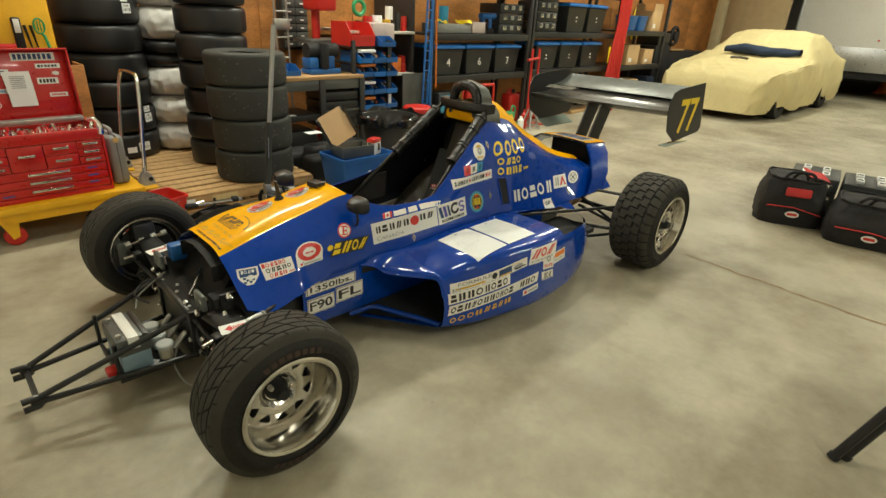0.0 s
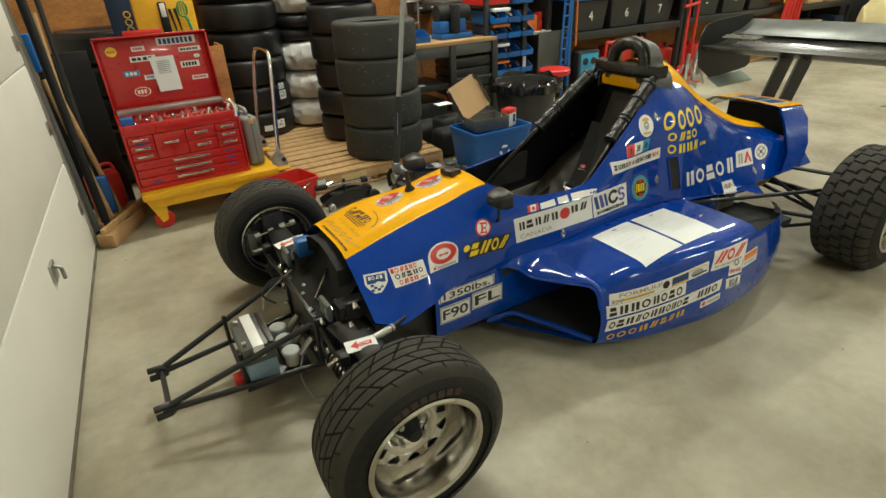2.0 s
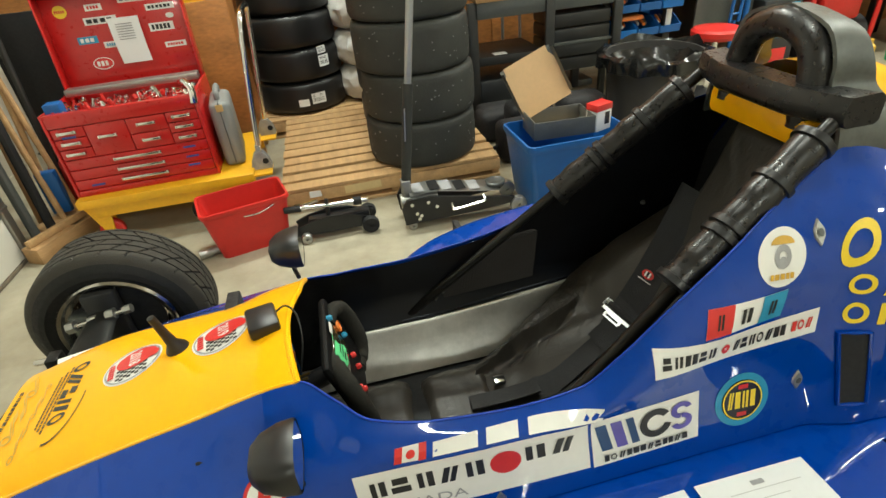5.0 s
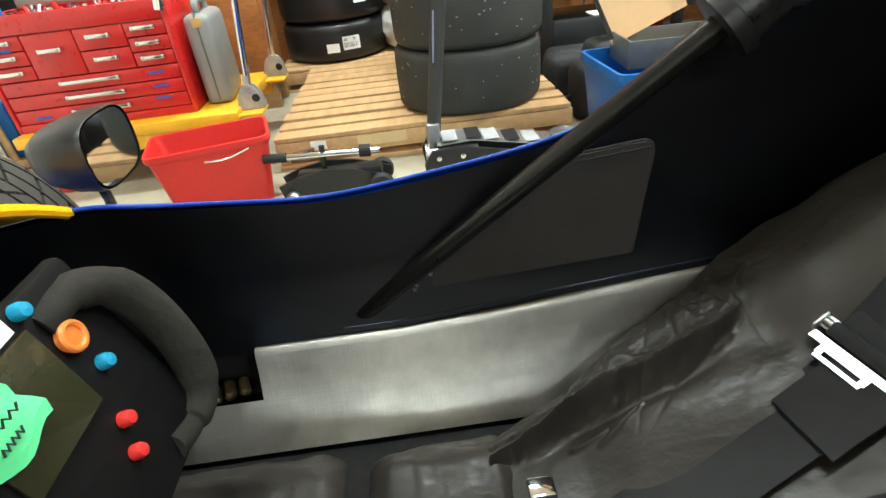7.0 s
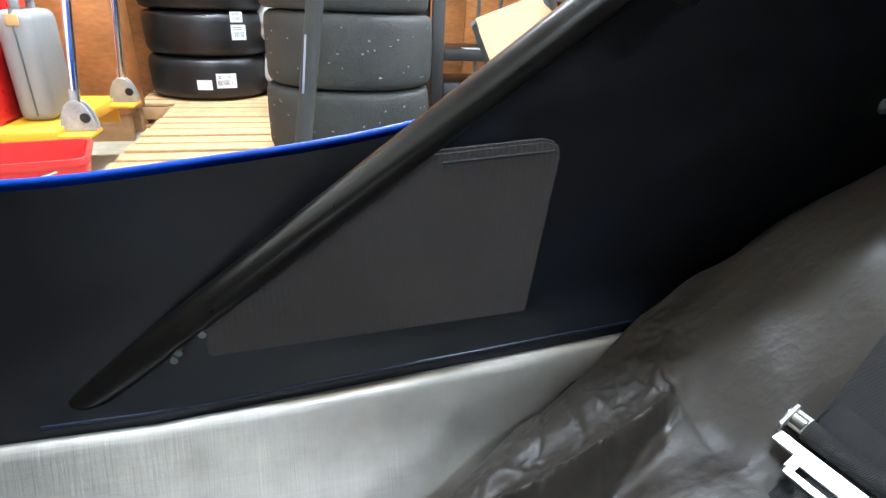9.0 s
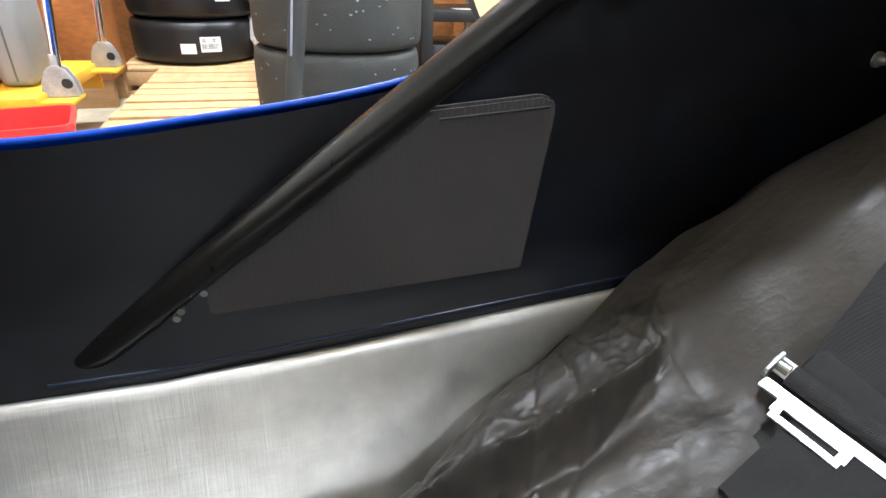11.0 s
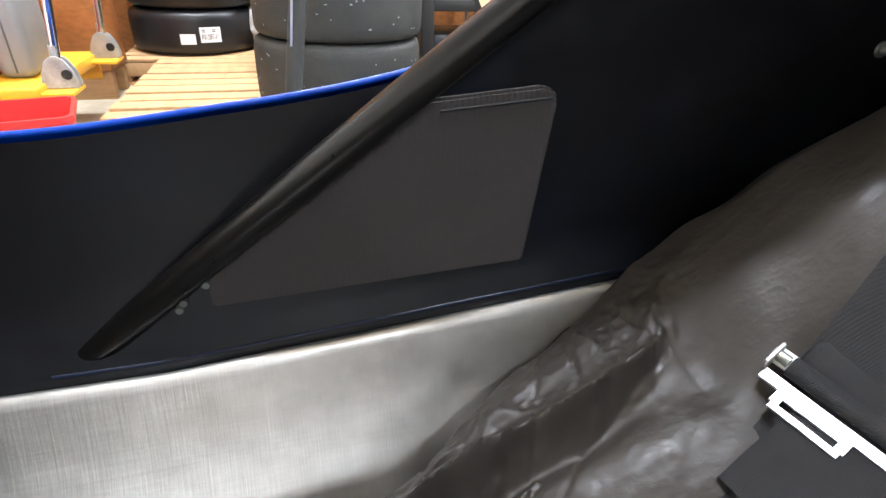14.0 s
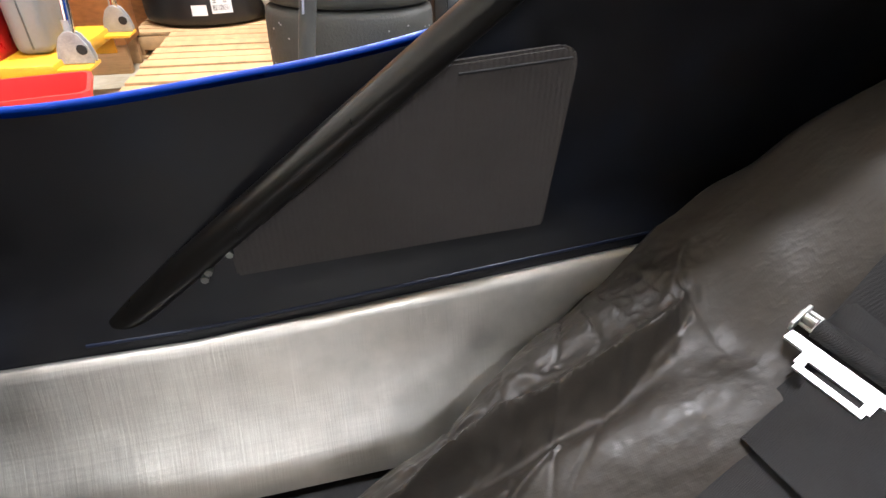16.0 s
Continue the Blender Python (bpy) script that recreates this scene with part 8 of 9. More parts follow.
for x, z in ((1.10, 0.14), (1.12, 0.09), (1.14, 0.075), (1.22, 0.11), (1.18, 0.14), (1.13, 0.06)):
    bb = B()
    lathe(bb, [(0, -0.006), (0.009, -0.005), (0.010, 0), (0, 0)], 10, pose(x, 1.374, z, 90, 0, 0) @ pose(0, 0, 0, 180))
    part("bolt", bb, M["chrome"], a2)
part("pole_socket", box(B(), 1.07, 1.115, 1.44, 1.50, 0.10, 0.235, 0.008), M["steel"], a2)
part("jack_pole", tube(B(), [(1.095, 1.47, 0.20), (1.165, 1.49, 0.68)], 0.0235, 14), M["slick"], a2, "grey padded lower pole")
part("pole_top", tube(B(), [(1.165, 1.49, 0.68), (1.262, 1.50, 1.335)], 0.0165, 14), mat("dull_alloy", (0.42, 0.43, 0.42), 0.4, 0.7, 0.1), a2, "dull silver upper pole")
part("pole_stripe", flat(B(), [(1.113, 1.449, 0.43), (1.119, 1.449, 0.43), (1.135, 1.457, 0.58), (1.129, 1.457, 0.58)]), M["steel"], a2, smooth=0)
part("blue_mat", box(B(), 0.93, 1.15, 1.70, 1.78, 0.0, 0.02, 0.002), M["cyan_ink"], None) and None
bpy.data.objects.remove(bpy.data.objects["blue_mat"])

# ---- blue recycling box, carton and what is in it ----
rb = tub("recycling_box", "blue plastic recycling box holding an open carton", "storage box", 0.52, 0.37, 0.365, 0.84, 0.006, M["bluebin"], (1.915, 1.465, 0), 1)
for k in range(3):
    a = radians(90 + 120 * k)
    sy = B()
    c = Vector((0.0, -0.176, 0.20))
    p = [c + Vector((0.052 * math.cos(a + d), 0, 0.052 * math.sin(a + d))) for d in (-0.62, 0.35)]
    q = [c + Vector((0.030 * math.cos(a + d), 0, 0.030 * math.sin(a + d))) for d in (0.45, -0.62)]
    tip = c + Vector((0.042 * math.cos(a + 0.85), 0, 0.042 * math.sin(a + 0.85)))
    flat(sy, [p[0], p[1], tip, q[0], q[1]])
    o = part("symbol", sy, M["paper"], rb, "pale recycling arrows", smooth=0)
    o.location.y = -0.004
cb_ = thing("open_carton", "dark grey carton with its brown lid open", "carton", (1.885, 1.49, 0.345), -4)
bx_ = B()
for x0, x1, y0, y1 in ((-0.15, 0.15, -0.10, -0.094), (-0.15, 0.15, 0.094, 0.10), (-0.15, -0.144, -0.094, 0.094), (0.144, 0.15, -0.094, 0.094)):
    box(bx_, x0, x1, y0, y1, 0, 0.085, 0.001)
part("carton_side", bx_, M["grey"], cb_)
part("carton_base", box(B(), -0.144, 0.144, -0.094, 0.094, 0.002, 0.008, 0), M["card"], cb_)
ld = B()
lm = pose(-0.03, 0.094, 0.085, -20, -20, 10)
rows = [[lm @ Vector((x, 0.0, z)) for x in steps(-0.13 + 0.02 * (t > 0.85), 0.15 - 0.02 * (t > 0.85), 6)] for t, z in zip(steps(0, 1, 8), steps(0, 0.27, 8))]
grid(ld, rows)
part("carton_lid", ld, M["card"], cb_, "bare brown cardboard lid", smooth=0)
ld2 = B()
grid(ld2, [[lm @ Vector((x, 0.004, z)) for x in (-0.13, 0.15)] for z in (0, 0.265)])
for x in (-0.13, 0.15):
    grid(ld2, [[lm @ Vector((x, y, z)) for y in (-0.04, 0.004)] for z in (0.02, 0.25)])
part("carton_lid_outer", ld2, M["grey"], cb_, smooth=0)
ct = thing("parts_carton", "small white and red parts carton", "carton", (2.085, 1.46, 0.33), 20)
part("carton_box", box(B(), -0.05, 0.05, -0.035, 0.035, 0, 0.13, 0.002), M["white"], ct)
part("red_top", box(B(), -0.052, 0.052, -0.037, 0.037, 0.10, 0.132, 0.002), M["red_ink"], ct)
part("print_block", box(B(), 0.005, 0.035, -0.0375, -0.0355, 0.03, 0.09, 0), M["ink"], ct)

# ---- workbench corner ----
bench = thing("work_bench", "grey steel work bench with a wooden top and drawers", "work bench", (0, 0, 0))
part("bench_top", box(B(), 1.80, 2.80, 2.58, 3.20, 0.80, 0.835, 0.004), M["woodx"], bench, "pale wooden bench top")
for x, y in ((1.785, 2.62), (2.30, 2.60), (2.78, 2.60), (1.84, 3.16), (2.76, 3.16)):
    part("leg", box(B(), x - 0.03, x + 0.03, y - 0.02, y + 0.02, 0, 0.80, 0.003), M["shelf"], bench)
part("apron", box(B(), 1.80, 2.80, 2.60, 2.62, 0.70, 0.80, 0.003), M["grey"], bench)
for k in range(4):
    part("drawer_tray", box(B(), 2.34, 2.74, 2.605, 3.0, 0.30 + 0.095 * k, 0.385 + 0.095 * k, 0.012), M["shelf"], bench)
part("low_shelf", box(B(), 1.816, 2.268, 2.605, 3.05, 0.41, 0.465, 0.004), M["shelf"], bench, "black lower shelf")
part("rail", box(B(), 2.33, 2.75, 2.595, 2.61, 0.475, 0.495, 0.002), M["grey"], bench)
gm = thing("bench_grinder", "blue and black belt grinder on the bench", "grinder", (2.42, 2.80, 0.835), 0)
part("motor", tube(B(), [(-0.16, 0, 0.22), (0.18, 0, 0.22)], 0.075, 16), M["matt"], gm)
part("base", box(B(), -0.17, 0.18, -0.10, 0.10, 0, 0.05, 0.01), M["bluebin"], gm)
part("pillar", box(B(), 0.02, 0.14, -0.06, 0.06, 0.05, 0.18, 0.02), M["bluebin"], gm)
part("guard", box(B(), -0.17, -0.06, -0.08, 0.08, 0.05, 0.16, 0.02), M["bluebin"], gm)
part("belt_arm", box(B(), -0.04, 0.03, -0.13, 0.05, 0.05, 0.30, 0.02), M["matt"], gm)
single("black_crate", box(B(), 1.83, 2.26, 2.66, 3.05, 0.0, 0.30, 0.02), M["tote"], "black plastic crate under the bench", "crate")
single("paper_slip", box(B(), 1.93, 2.02, 2.63, 2.70, 0.4655, 0.468, 0), M["paper"], "white paper slip on the low shelf", "paper")
single("small_bin", hopper(1.98, 2.12, 2.68, 2.88, 0.836, 0.10), M["bluebin"], "small blue parts bin on the bench", "parts bin")
dp = thing("drill_press", "red pillar drill press against the wall", "drill press", (2.72, 3.35, 0))
part("column", tube(B(), [(0, 0, 0.04), (0, 0, 2.0)], 0.045, 14), M["redplastic"], dp)
part("head", box(B(), -0.10, 0.14, -0.22, 0.10, 1.42, 1.75, 0.03), M["redplastic"], dp)
part("table", box(B(), -0.22, 0.28, -0.25, 0.12, 1.10, 1.14, 0.01), M["grey"], dp)
part("foot", box(B(), -0.2, 0.2, -0.2, 0.2, 0.0, 0.05, 0.01), M["grey"], dp)
st2 = thing("steel_stand", "tall bare steel stand beside the drill press", "stand", (2.28, 3.3, 0))
for x in (-0.07, 0.07):
    part("upright", tube(B(), [(x, 0, 0.0), (x, 0, 2.0)], 0.012, 8), M["steel"], st2)
for z in (0.95, 1.15, 1.4, 1.6):
    part("rung", tube(B(), [(-0.07, 0, z), (0.07, 0, z)], 0.010, 8), M["steel"], st2)
part("clamp", box(B(), -0.09, 0.09, -0.03, 0.03, 1.22, 1.33, 0.01), M["steel"], st2)
pc = thing("parts_cabinet", "dark cabinet of small parts drawers on the wall", "parts cabinet", (2.55, 3.60, 1.0))
part("cabinet_body", box(B(), -0.09, 0.22, 0, 0.14, 0.0, 0.8, 0.004), M["shelf"], pc)
for k in range(9):
    for q in range(2):
        part("parts_drawer", box(B(), -0.08 + 0.15 * q, 0.06 + 0.15 * q, -0.012, 0.0, 0.03 + 0.083 * k, 0.10 + 0.083 * k, 0.003), M["grey"], pc)
        part("pull", box(B(), -0.03 + 0.15 * q, 0.01 + 0.15 * q, -0.02, -0.012, 0.055 + 0.083 * k, 0.07 + 0.083 * k, 0.001), M["white"], pc)
cr = thing("trays_rack", "wire rack of blue trays with bins on top", "rack", (0, 0, 0))
part("post", box(B(), 3.18, 3.23, 2.66, 2.70, 0.0, 1.16, 0.003), M["shelf"], cr)
part("post", box(B(), 2.72, 2.76, 2.66, 2.70, 0.0, 1.16, 0.003), M["shelf"], cr)
part("white_tag", box(B(), 3.185, 3.225, 2.653, 2.659, 0.45, 0.60, 0.001), M["white"], cr)
for k, z in enumerate((0.46, 0.62, 0.80, 0.94, 1.10)):
    part("rack_shelf", box(B(), 2.70, 3.26, 2.68, 3.05, z - 0.012, z, 0.002), M["shelf"] if k < 4 else M["matt"], cr)
    if k < 4:
        for q in range(3):
            part("tray", hopper(2.78 + 0.165 * q, 2.935 + 0.165 * q, 2.60, 2.98, z + 0.001, 0.105), M["bluelid"] if (k + q) % 3 == 0 else M["bluebin"], cr, "open blue hopper bin", smooth=0)
            for w_ in range(4):
                a_ = 2.80 + 0.165 * q + 0.03 * w_
                part("spare_part", tube(B(), [(a_, 2.66 + 0.03 * (w_ % 2), z + 0.06), (a_ + 0.02, 2.78, z + 0.085)], 0.010, 7), M[("steel", "matt", "white", "orange_ink")[(k + q + w_) % 4]], cr)
        part("loose_part", box(B(), 2.80, 3.0, 2.63, 2.75, z + 0.10, z + 0.13, 0.01), M["paper"] if k % 2 else M["orange_ink"], cr)
single("red_bin", hopper(2.72, 3.02, 2.68, 3.05, 1.102, 0.23, 0.006), M["redplastic"], "red plastic bin on the rack", "bin")
single("clear_bin", box(B(), 3.04, 3.34, 2.74, 3.05, 1.102, 1.33, 0.02), M["translu"], "cloudy clear plastic bin on the rack", "bin")
single("blue_tray", hopper(3.06, 3.24, 2.60, 2.735, 1.102, 0.10), M["bluebin"], "small blue tray on the rack", "parts bin")
ws = thing("white_shelves", "white wall shelves of cans and parts", "shelves", (0, 0, 0))
for z in (0.78, 1.24):
    part("shelf_board", box(B(), 2.95, 3.82, 2.95, 3.70, z - 0.03, z, 0.003), M["whiteshelf"], ws)
part("bracket", box(B(), 3.78, 3.82, 2.96, 3.70, 0.0, 1.9, 0.003), M["shelf"], ws)
rng = random.Random(33)
for k, (x, z, r, h, c) in enumerate(((3.08, 1.24, 0.05, 0.10, "ink"), (3.20, 1.24, 0.055, 0.15, "redplastic"), (3.33, 1.24, 0.06, 0.16, "paper"), (3.45, 1.24, 0.06, 0.12, "gold_ink"), (3.50, 1.36, 0.045, 0.14, "white"), (3.62, 1.24, 0.03, 0.20, "matt"), (3.72, 1.24, 0.035, 0.16, "redplastic"), (3.30, 0.78, 0.05, 0.14, "paper"), (3.70, 0.78, 0.05, 0.10, "redplastic"), (3.70, 0.885, 0.045, 0.08, "redplastic"))):
    bm = B()
    lathe(bm, [(0, 0), (r, 0), (r, h * 0.86), (r * 0.93, h * 0.88), (r * 0.93, h), (0, h)], 18)
    single("paint_can", bm, M[c], "small workshop can or tub on the white shelf", "can", (x, 3.05, z), 0, "cans on the shelf")
single("yellow_case", box(B(), 3.40, 3.48, 2.97, 3.15, 0.781, 1.0, 0.01), M["caryellow"], "yellow plastic tool case on the shelf", "tool case")
single("orange_tool", box(B(), 3.52, 3.66, 3.0, 3.15, 0.781, 0.95, 0.02), M["orange_ink"], "orange and black power tool on the shelf", "power tool")
tp_ = B()
tube(tp_, [Vector((3.02 + 0.07 * math.cos(a), 2.96, 1.47 + 0.07 * math.sin(a))) for a in steps(0, 2 * math.pi, 24)[:-1]], 0.022, 8, closed=True)
single("tape_roll", tp_, M["green"], "roll of green tape hung on the shelf", "tape")
ldr = thing("blue_stand", "blue perforated steel creeper frame standing by the shelves", "steel frame", (3.80, 2.66, 0), 0)
for x in (-0.035, 0.035):
    part("rail", tube(B(), [(x - 0.06, 0, 0.45), (x + 0.03, 0.05, 1.75)], 0.012, 8), M["bluebin"], ldr)
for k in range(12):
    t = (k + 0.5) / 12
    part("web_bar", tube(B(), [(-0.095 + 0.09 * t, 0.05 * t, 0.45 + 1.3 * t), (-0.025 + 0.09 * t, 0.05 * t, 0.45 + 1.3 * t)], 0.008, 6), M["bluebin"], ldr)
part("foot", tube(B(), [(-0.06, 0, 0.0), (-0.06, 0, 0.46)], 0.014, 8), M["bluebin"], ldr)
so = thing("work_stool", "round red padded stool in front of the shelves", "stool", (3.50, 2.52, 0))
part("cushion", (lambda b: lathe(b, [(0, 0), (0.15, 0), (0.165, 0.02), (0.165, 0.05), (0.15, 0.065), (0, 0.068)], 28, pose(0, 0, 0.40)))(B()), M["redplastic"], so)
part("stem", tube(B(), [(0, 0, 0.03), (0, 0, 0.40)], 0.022, 10), M["chrome"], so)
part("foot", (lambda b: lathe(b, [(0, 0.05), (0.05, 0.04), (0.18, 0.015), (0.18, 0), (0, 0)], 24))(B()), M["matt"], so)
single("grey_board", box(B(), 3.55, 3.95, 2.84, 2.86, 0.30, 0.78, 0.003), M["grey"], "grey sheet leaning under the shelf", "board")

tc_ = thing("waste_bin", "black waste bin lined with a loose black plastic bag", "waste bin", (2.74, 2.06, 0))
part("bin_body", (lambda b: lathe(b, [(0, 0), (0.22, 0), (0.28, 0.47), (0.295, 0.48), (0.295, 0.50), (0.27, 0.50), (0.21, 0.02), (0, 0.02)], 32))(B()), mat("dark_grey_plastic", (0.035, 0.033, 0.032), 0.5), tc_)
bgm = B()
rows = []
for i in range(64):
    a = 2 * math.pi * i / 64
    rows.append([Vector((r * math.cos(a), r * math.sin(a), z)) for r, z in ((0.20, 0.36), (0.27, 0.47 + 0.02 * noise.noise(Vector((a * 3, 1, 0)))), (0.295 + 0.01 * math.sin(9 * a), 0.525 + 0.02 * math.sin(5 * a + 1) + 0.015 * noise.noise(Vector((a * 5, 0, 0)))), (0.325 + 0.014 * math.sin(13 * a), 0.50), (0.32 + 0.02 * math.sin(11 * a + 2), 0.43 + 0.03 * noise.noise(Vector((a * 4, 3, 0)))))])
grid(bgm, rows, close_u=True)
part("liner", bgm, M["bagblack"], tc_, "shiny black bag liner", smooth=60)
lm_ = thing("tool_heap", "dark heap of tool bags and cables under the bench", "tool bags", (1.95, 2.25, 0))
rng = random.Random(8)
for k in range(6):
    x, y = rng.uniform(-0.2, 0.35), rng.uniform(-0.25, 0.2)
    part("tool_bag", box(B(), x - 0.14, x + 0.14, y - 0.10, y + 0.10, 0, rng.uniform(0.18, 0.38), 0.05, None, 3), M["bagblk"], lm_)
part("cable", tube(B(), bend([(-0.25, -0.2, 0.05), (-0.1, -0.3, 0.2), (0.05, -0.25, 0.33), (0.2, -0.3, 0.15), (0.35, -0.2, 0.05)], 6), 0.012, 8), M["matt"], lm_)
part("white_sheet", box(B(), -0.08, 0.06, -0.1, 0.0, 0.385, 0.392, 0.001), M["paper"], lm_)


# ---- long shelving ----
SY0, SY1 = 2.75, 3.40


def shelf_unit(x0, x1, levels, label):
    u = thing("shelf_unit", label, "shelving", (0, 0, 0), group="steel shelving")
    for x in (x0, x1 - 0.05):
        for y in (SY0, SY1 - 0.05):
            part("post", box(B(), x, x + 0.05, y, y + 0.05, 0, 2.1, 0.003), M["shelf"], u)
    for z in levels:
        part("beam", box(B(), x0 + 0.05, x1 - 0.05, SY0 + 0.005, SY0 + 0.035, z - 0.085, z - 0.006, 0.003), M["shelf"], u)
        part("deck", box(B(), x0 + 0.01, x1 - 0.01, SY0 + 0.036, SY1 - 0.01, z - 0.03, z - 0.005, 0.002), M["shelf"], u)
    return u


shelf_unit(3.90, 5.80, (0.745, 1.235, 1.85), "black steel shelving of numbered storage totes")
shelf_unit(5.83, 8.20, (0.755, 1.27, 1.85), "black steel shelving of totes and tool cases")
shelf_unit(8.35, 9.98, (0.74, 1.32, 1.95), "black steel shelving of cartons and blue bins")


def tote(x, z, w, h, label, num="", seed=0):
    t = thing("storage_tote", label, "storage tote", (x, SY0 + 0.03, z), 0, group="storage totes")
    bm = B()
    rows = [[Vector((sx * w / 2 * k, 0.21 + sy * 0.21 * (k if sy < 0 else 1), zz)) for sx, sy in ((-1, -1), (1, -1), (1, 1), (-1, 1))] for k, zz in ((0.84, 0), (0.95, h * 0.86), (1.0, h * 0.87), (1.0, h * 0.90))]
    vv = grid(bm, rows, close_v=True)
    bm.faces.new(vv[0][::-1]); bm.faces.new(vv[-1])
    bmesh.ops.bevel(bm, geom=bm.edges[:], offset=0.006, segments=1, affect="EDGES")
    part("tote_body", bm, M["tote"], t, "black plastic body")
    lid_ = B()
    box(lid_, -w / 2 - 0.005, w / 2 + 0.005, -0.012, 0.43, h * 0.90 + 0.001, h, 0.012)
    box(lid_, -w / 2 + 0.03, w / 2 - 0.03, 0.02, 0.40, h, h + 0.012, 0.005)
    part("lid", lid_, M["bluelid"], t, "blue snap lid")
    if num:
        tm = text_mesh(num, 0.13)
        tm.materials.append(M["white"])
        o = part("number", tm, M["white"], t, "white marker number")
        o.matrix_basis = pose(-0.04, 0.0165 - 0.012, h * 0.32, 86, 0, 0)
        o.location.y = -0.001
    else:
        bm = B()
        box(bm, -0.035, 0.0, 0.006, 0.008, h * 0.50, h * 0.56, 0)
        box(bm, -0.028, 0.012, 0.010, 0.012, h * 0.38, h * 0.42, 0)
        part("scrawl", bm, M["white"], t, "illegible white marker scrawl")
    return t


for k, n in enumerate("467"):
    tote(4.24 + 0.565 * k, 0.745, 0.53, 0.345, "black storage tote with a blue lid on the shelf", n)
for k in range(3):
    tote(6.28 + 0.60 * k, 0.755, 0.55, 0.37, "black storage tote with a blue lid on the shelf")
for k in range(2):
    tote(6.95 + 0.57 * k, 1.27, 0.53, 0.40, "black storage tote with a blue lid on the upper shelf")


def hardcase(x, y, z, w, d, h, group="hard cases", label="black hard case with silver latches", turn=0):
    c = thing("hard_case", label, "hard case", (x, y, z), turn, group=group)
    part("case_shell", box(B(), -w / 2, w / 2, 0, d, 0, h, 0.012), M["tote"], c)
    part("seam", box(B(), -w / 2 - 0.001, w / 2 + 0.001, -0.001, d, h * 0.62, h * 0.64, 0), M["matt"], c)
    for q in (-0.3, 0.0, 0.3):
        part("latch", box(B(), q * w - 0.035, q * w + 0.035, -0.01, 0.0, h * 0.40, h * 0.85, 0.003), M["chrome"] if q else M["steel"], c)
    return c


for k in range(4):
    hardcase(6.22, SY0 + 0.06, 1.27 + 0.135 * k, 0.48, 0.38, 0.13)
for k in range(3):
    hardcase(5.42, SY0 + 0.06, 1.235 + 0.125 * k, 0.50, 0.38, 0.12)
bt = B()
lathe(bt, [(0, 0), (0.06, 0), (0.06, 0.30), (0, 0.30)], 20)
single("blue_roll", bt, M["cyan_ink"], "blue roll of shop paper standing on the shelf", "paper roll", (4.32, 3.0, 1.235))
single("grey_tool_box", box(B(), 4.05, 4.62, SY0 + 0.05, 3.1, 1.235, 1.34, 0.01), M["greycase"], "low grey tool box on the shelf", "tool box")
single("clear_organiser", box(B(), 4.66, 4.90, SY0 + 0.06, 3.05, 1.235, 1.37, 0.01), M["translu"], "clear organiser box with a red rim", "organiser")
for x, z, t in ((4.14, 1.342, 20), (4.55, 1.345, -35)):
    bm = B()
    rows = [[Vector((u * 0.2 - 0.1, v * 0.16 - 0.08, 0.03 + 0.03 * noise.noise(Vector((u * 4, v * 4, x * 3))) - 0.10 * max(0, 0.25 - v))) for u in steps(0, 1, 12)] for v in steps(0, 1, 10)]
    grid(bm, rows)
    single("yellow_glove", bm, M["yel_ink"], "crumpled yellow work glove on the tool box", "glove", (x, SY0 + 0.13, z), t, smooth=60)
for k in range(2):
    d = thing("cordless_drill", "blue cordless drill standing on the shelf", "drill", (4.97 + 0.14 * k, SY0 + 0.18, 1.235), 10 - 30 * k, group="cordless drills")
    part("battery", box(B(), -0.05, 0.05, -0.04, 0.04, 0, 0.06, 0.008), M["matt"], d)
    part("grip", box(B(), -0.025, 0.025, -0.02, 0.02, 0.06, 0.18, 0.008), M["bluebin"], d)
    part("body", tube(B(), [(-0.06, 0, 0.21), (0.08, 0, 0.21)], 0.038, 12), M["bluebin"], d)
    part("chuck", tube(B(), [(0.08, 0, 0.21), (0.13, 0, 0.21)], [0.028, 0.012], 12), M["steel"], d)
rag = B()
box(rag, 7.95, 8.10, SY0 - 0.03, SY0 + 0.0, 0.80, 1.06, 0.012)
single("yellow_rag", rag, M["yel_ink"], "yellow cloth hung at the end of the shelf", "cloth")
single("hook_rail", box(B(), 7.95, 8.50, SY0 - 0.10, SY0 + 0.02, 2.18, 2.23, 0.006), M["shelf"], "black steel hook rail on the shelving", "rail")
for k in range(7):
    bm = B()
    x = 8.02 + 0.052 * k
    tube(bm, bend([(x, SY0 - 0.05 - 0.01 * (k % 2), 2.2), (x + 0.02 - 0.008 * k, SY0 - 0.07, 1.5), (x - 0.05, SY0 - 0.06 - 0.02 * (k % 3), 0.95), (x - 0.12 + 0.02 * k, SY0 - 0.06, 0.36 if k < 2 else 0.0 if k == 5 else 0.42)], 6), 0.027, 8)
    single("red_strap", bm, M["redplastic"], "red tie-down strap hanging from the shelving", "strap", group="hanging straps")
sr = B()
tube(sr, bend([(3.93, SY0 - 0.02, 1.9), (3.95, SY0 - 0.03, 1.2), (3.98, SY0 - 0.02, 0.62)], 6), 0.012, 6)
single("orange_strap", sr, M["orange_ink"], "narrow orange strap hanging on the shelf post", "strap")
bp_ = B()
tube(bp_, [(3.885, SY0 - 0.02, 0.2), (3.885, SY0 - 0.02, 2.0)], 0.018, 8)
single("blue_pole", bp_, M["bluebin"], "blue steel pole against the shelf post", "pole")

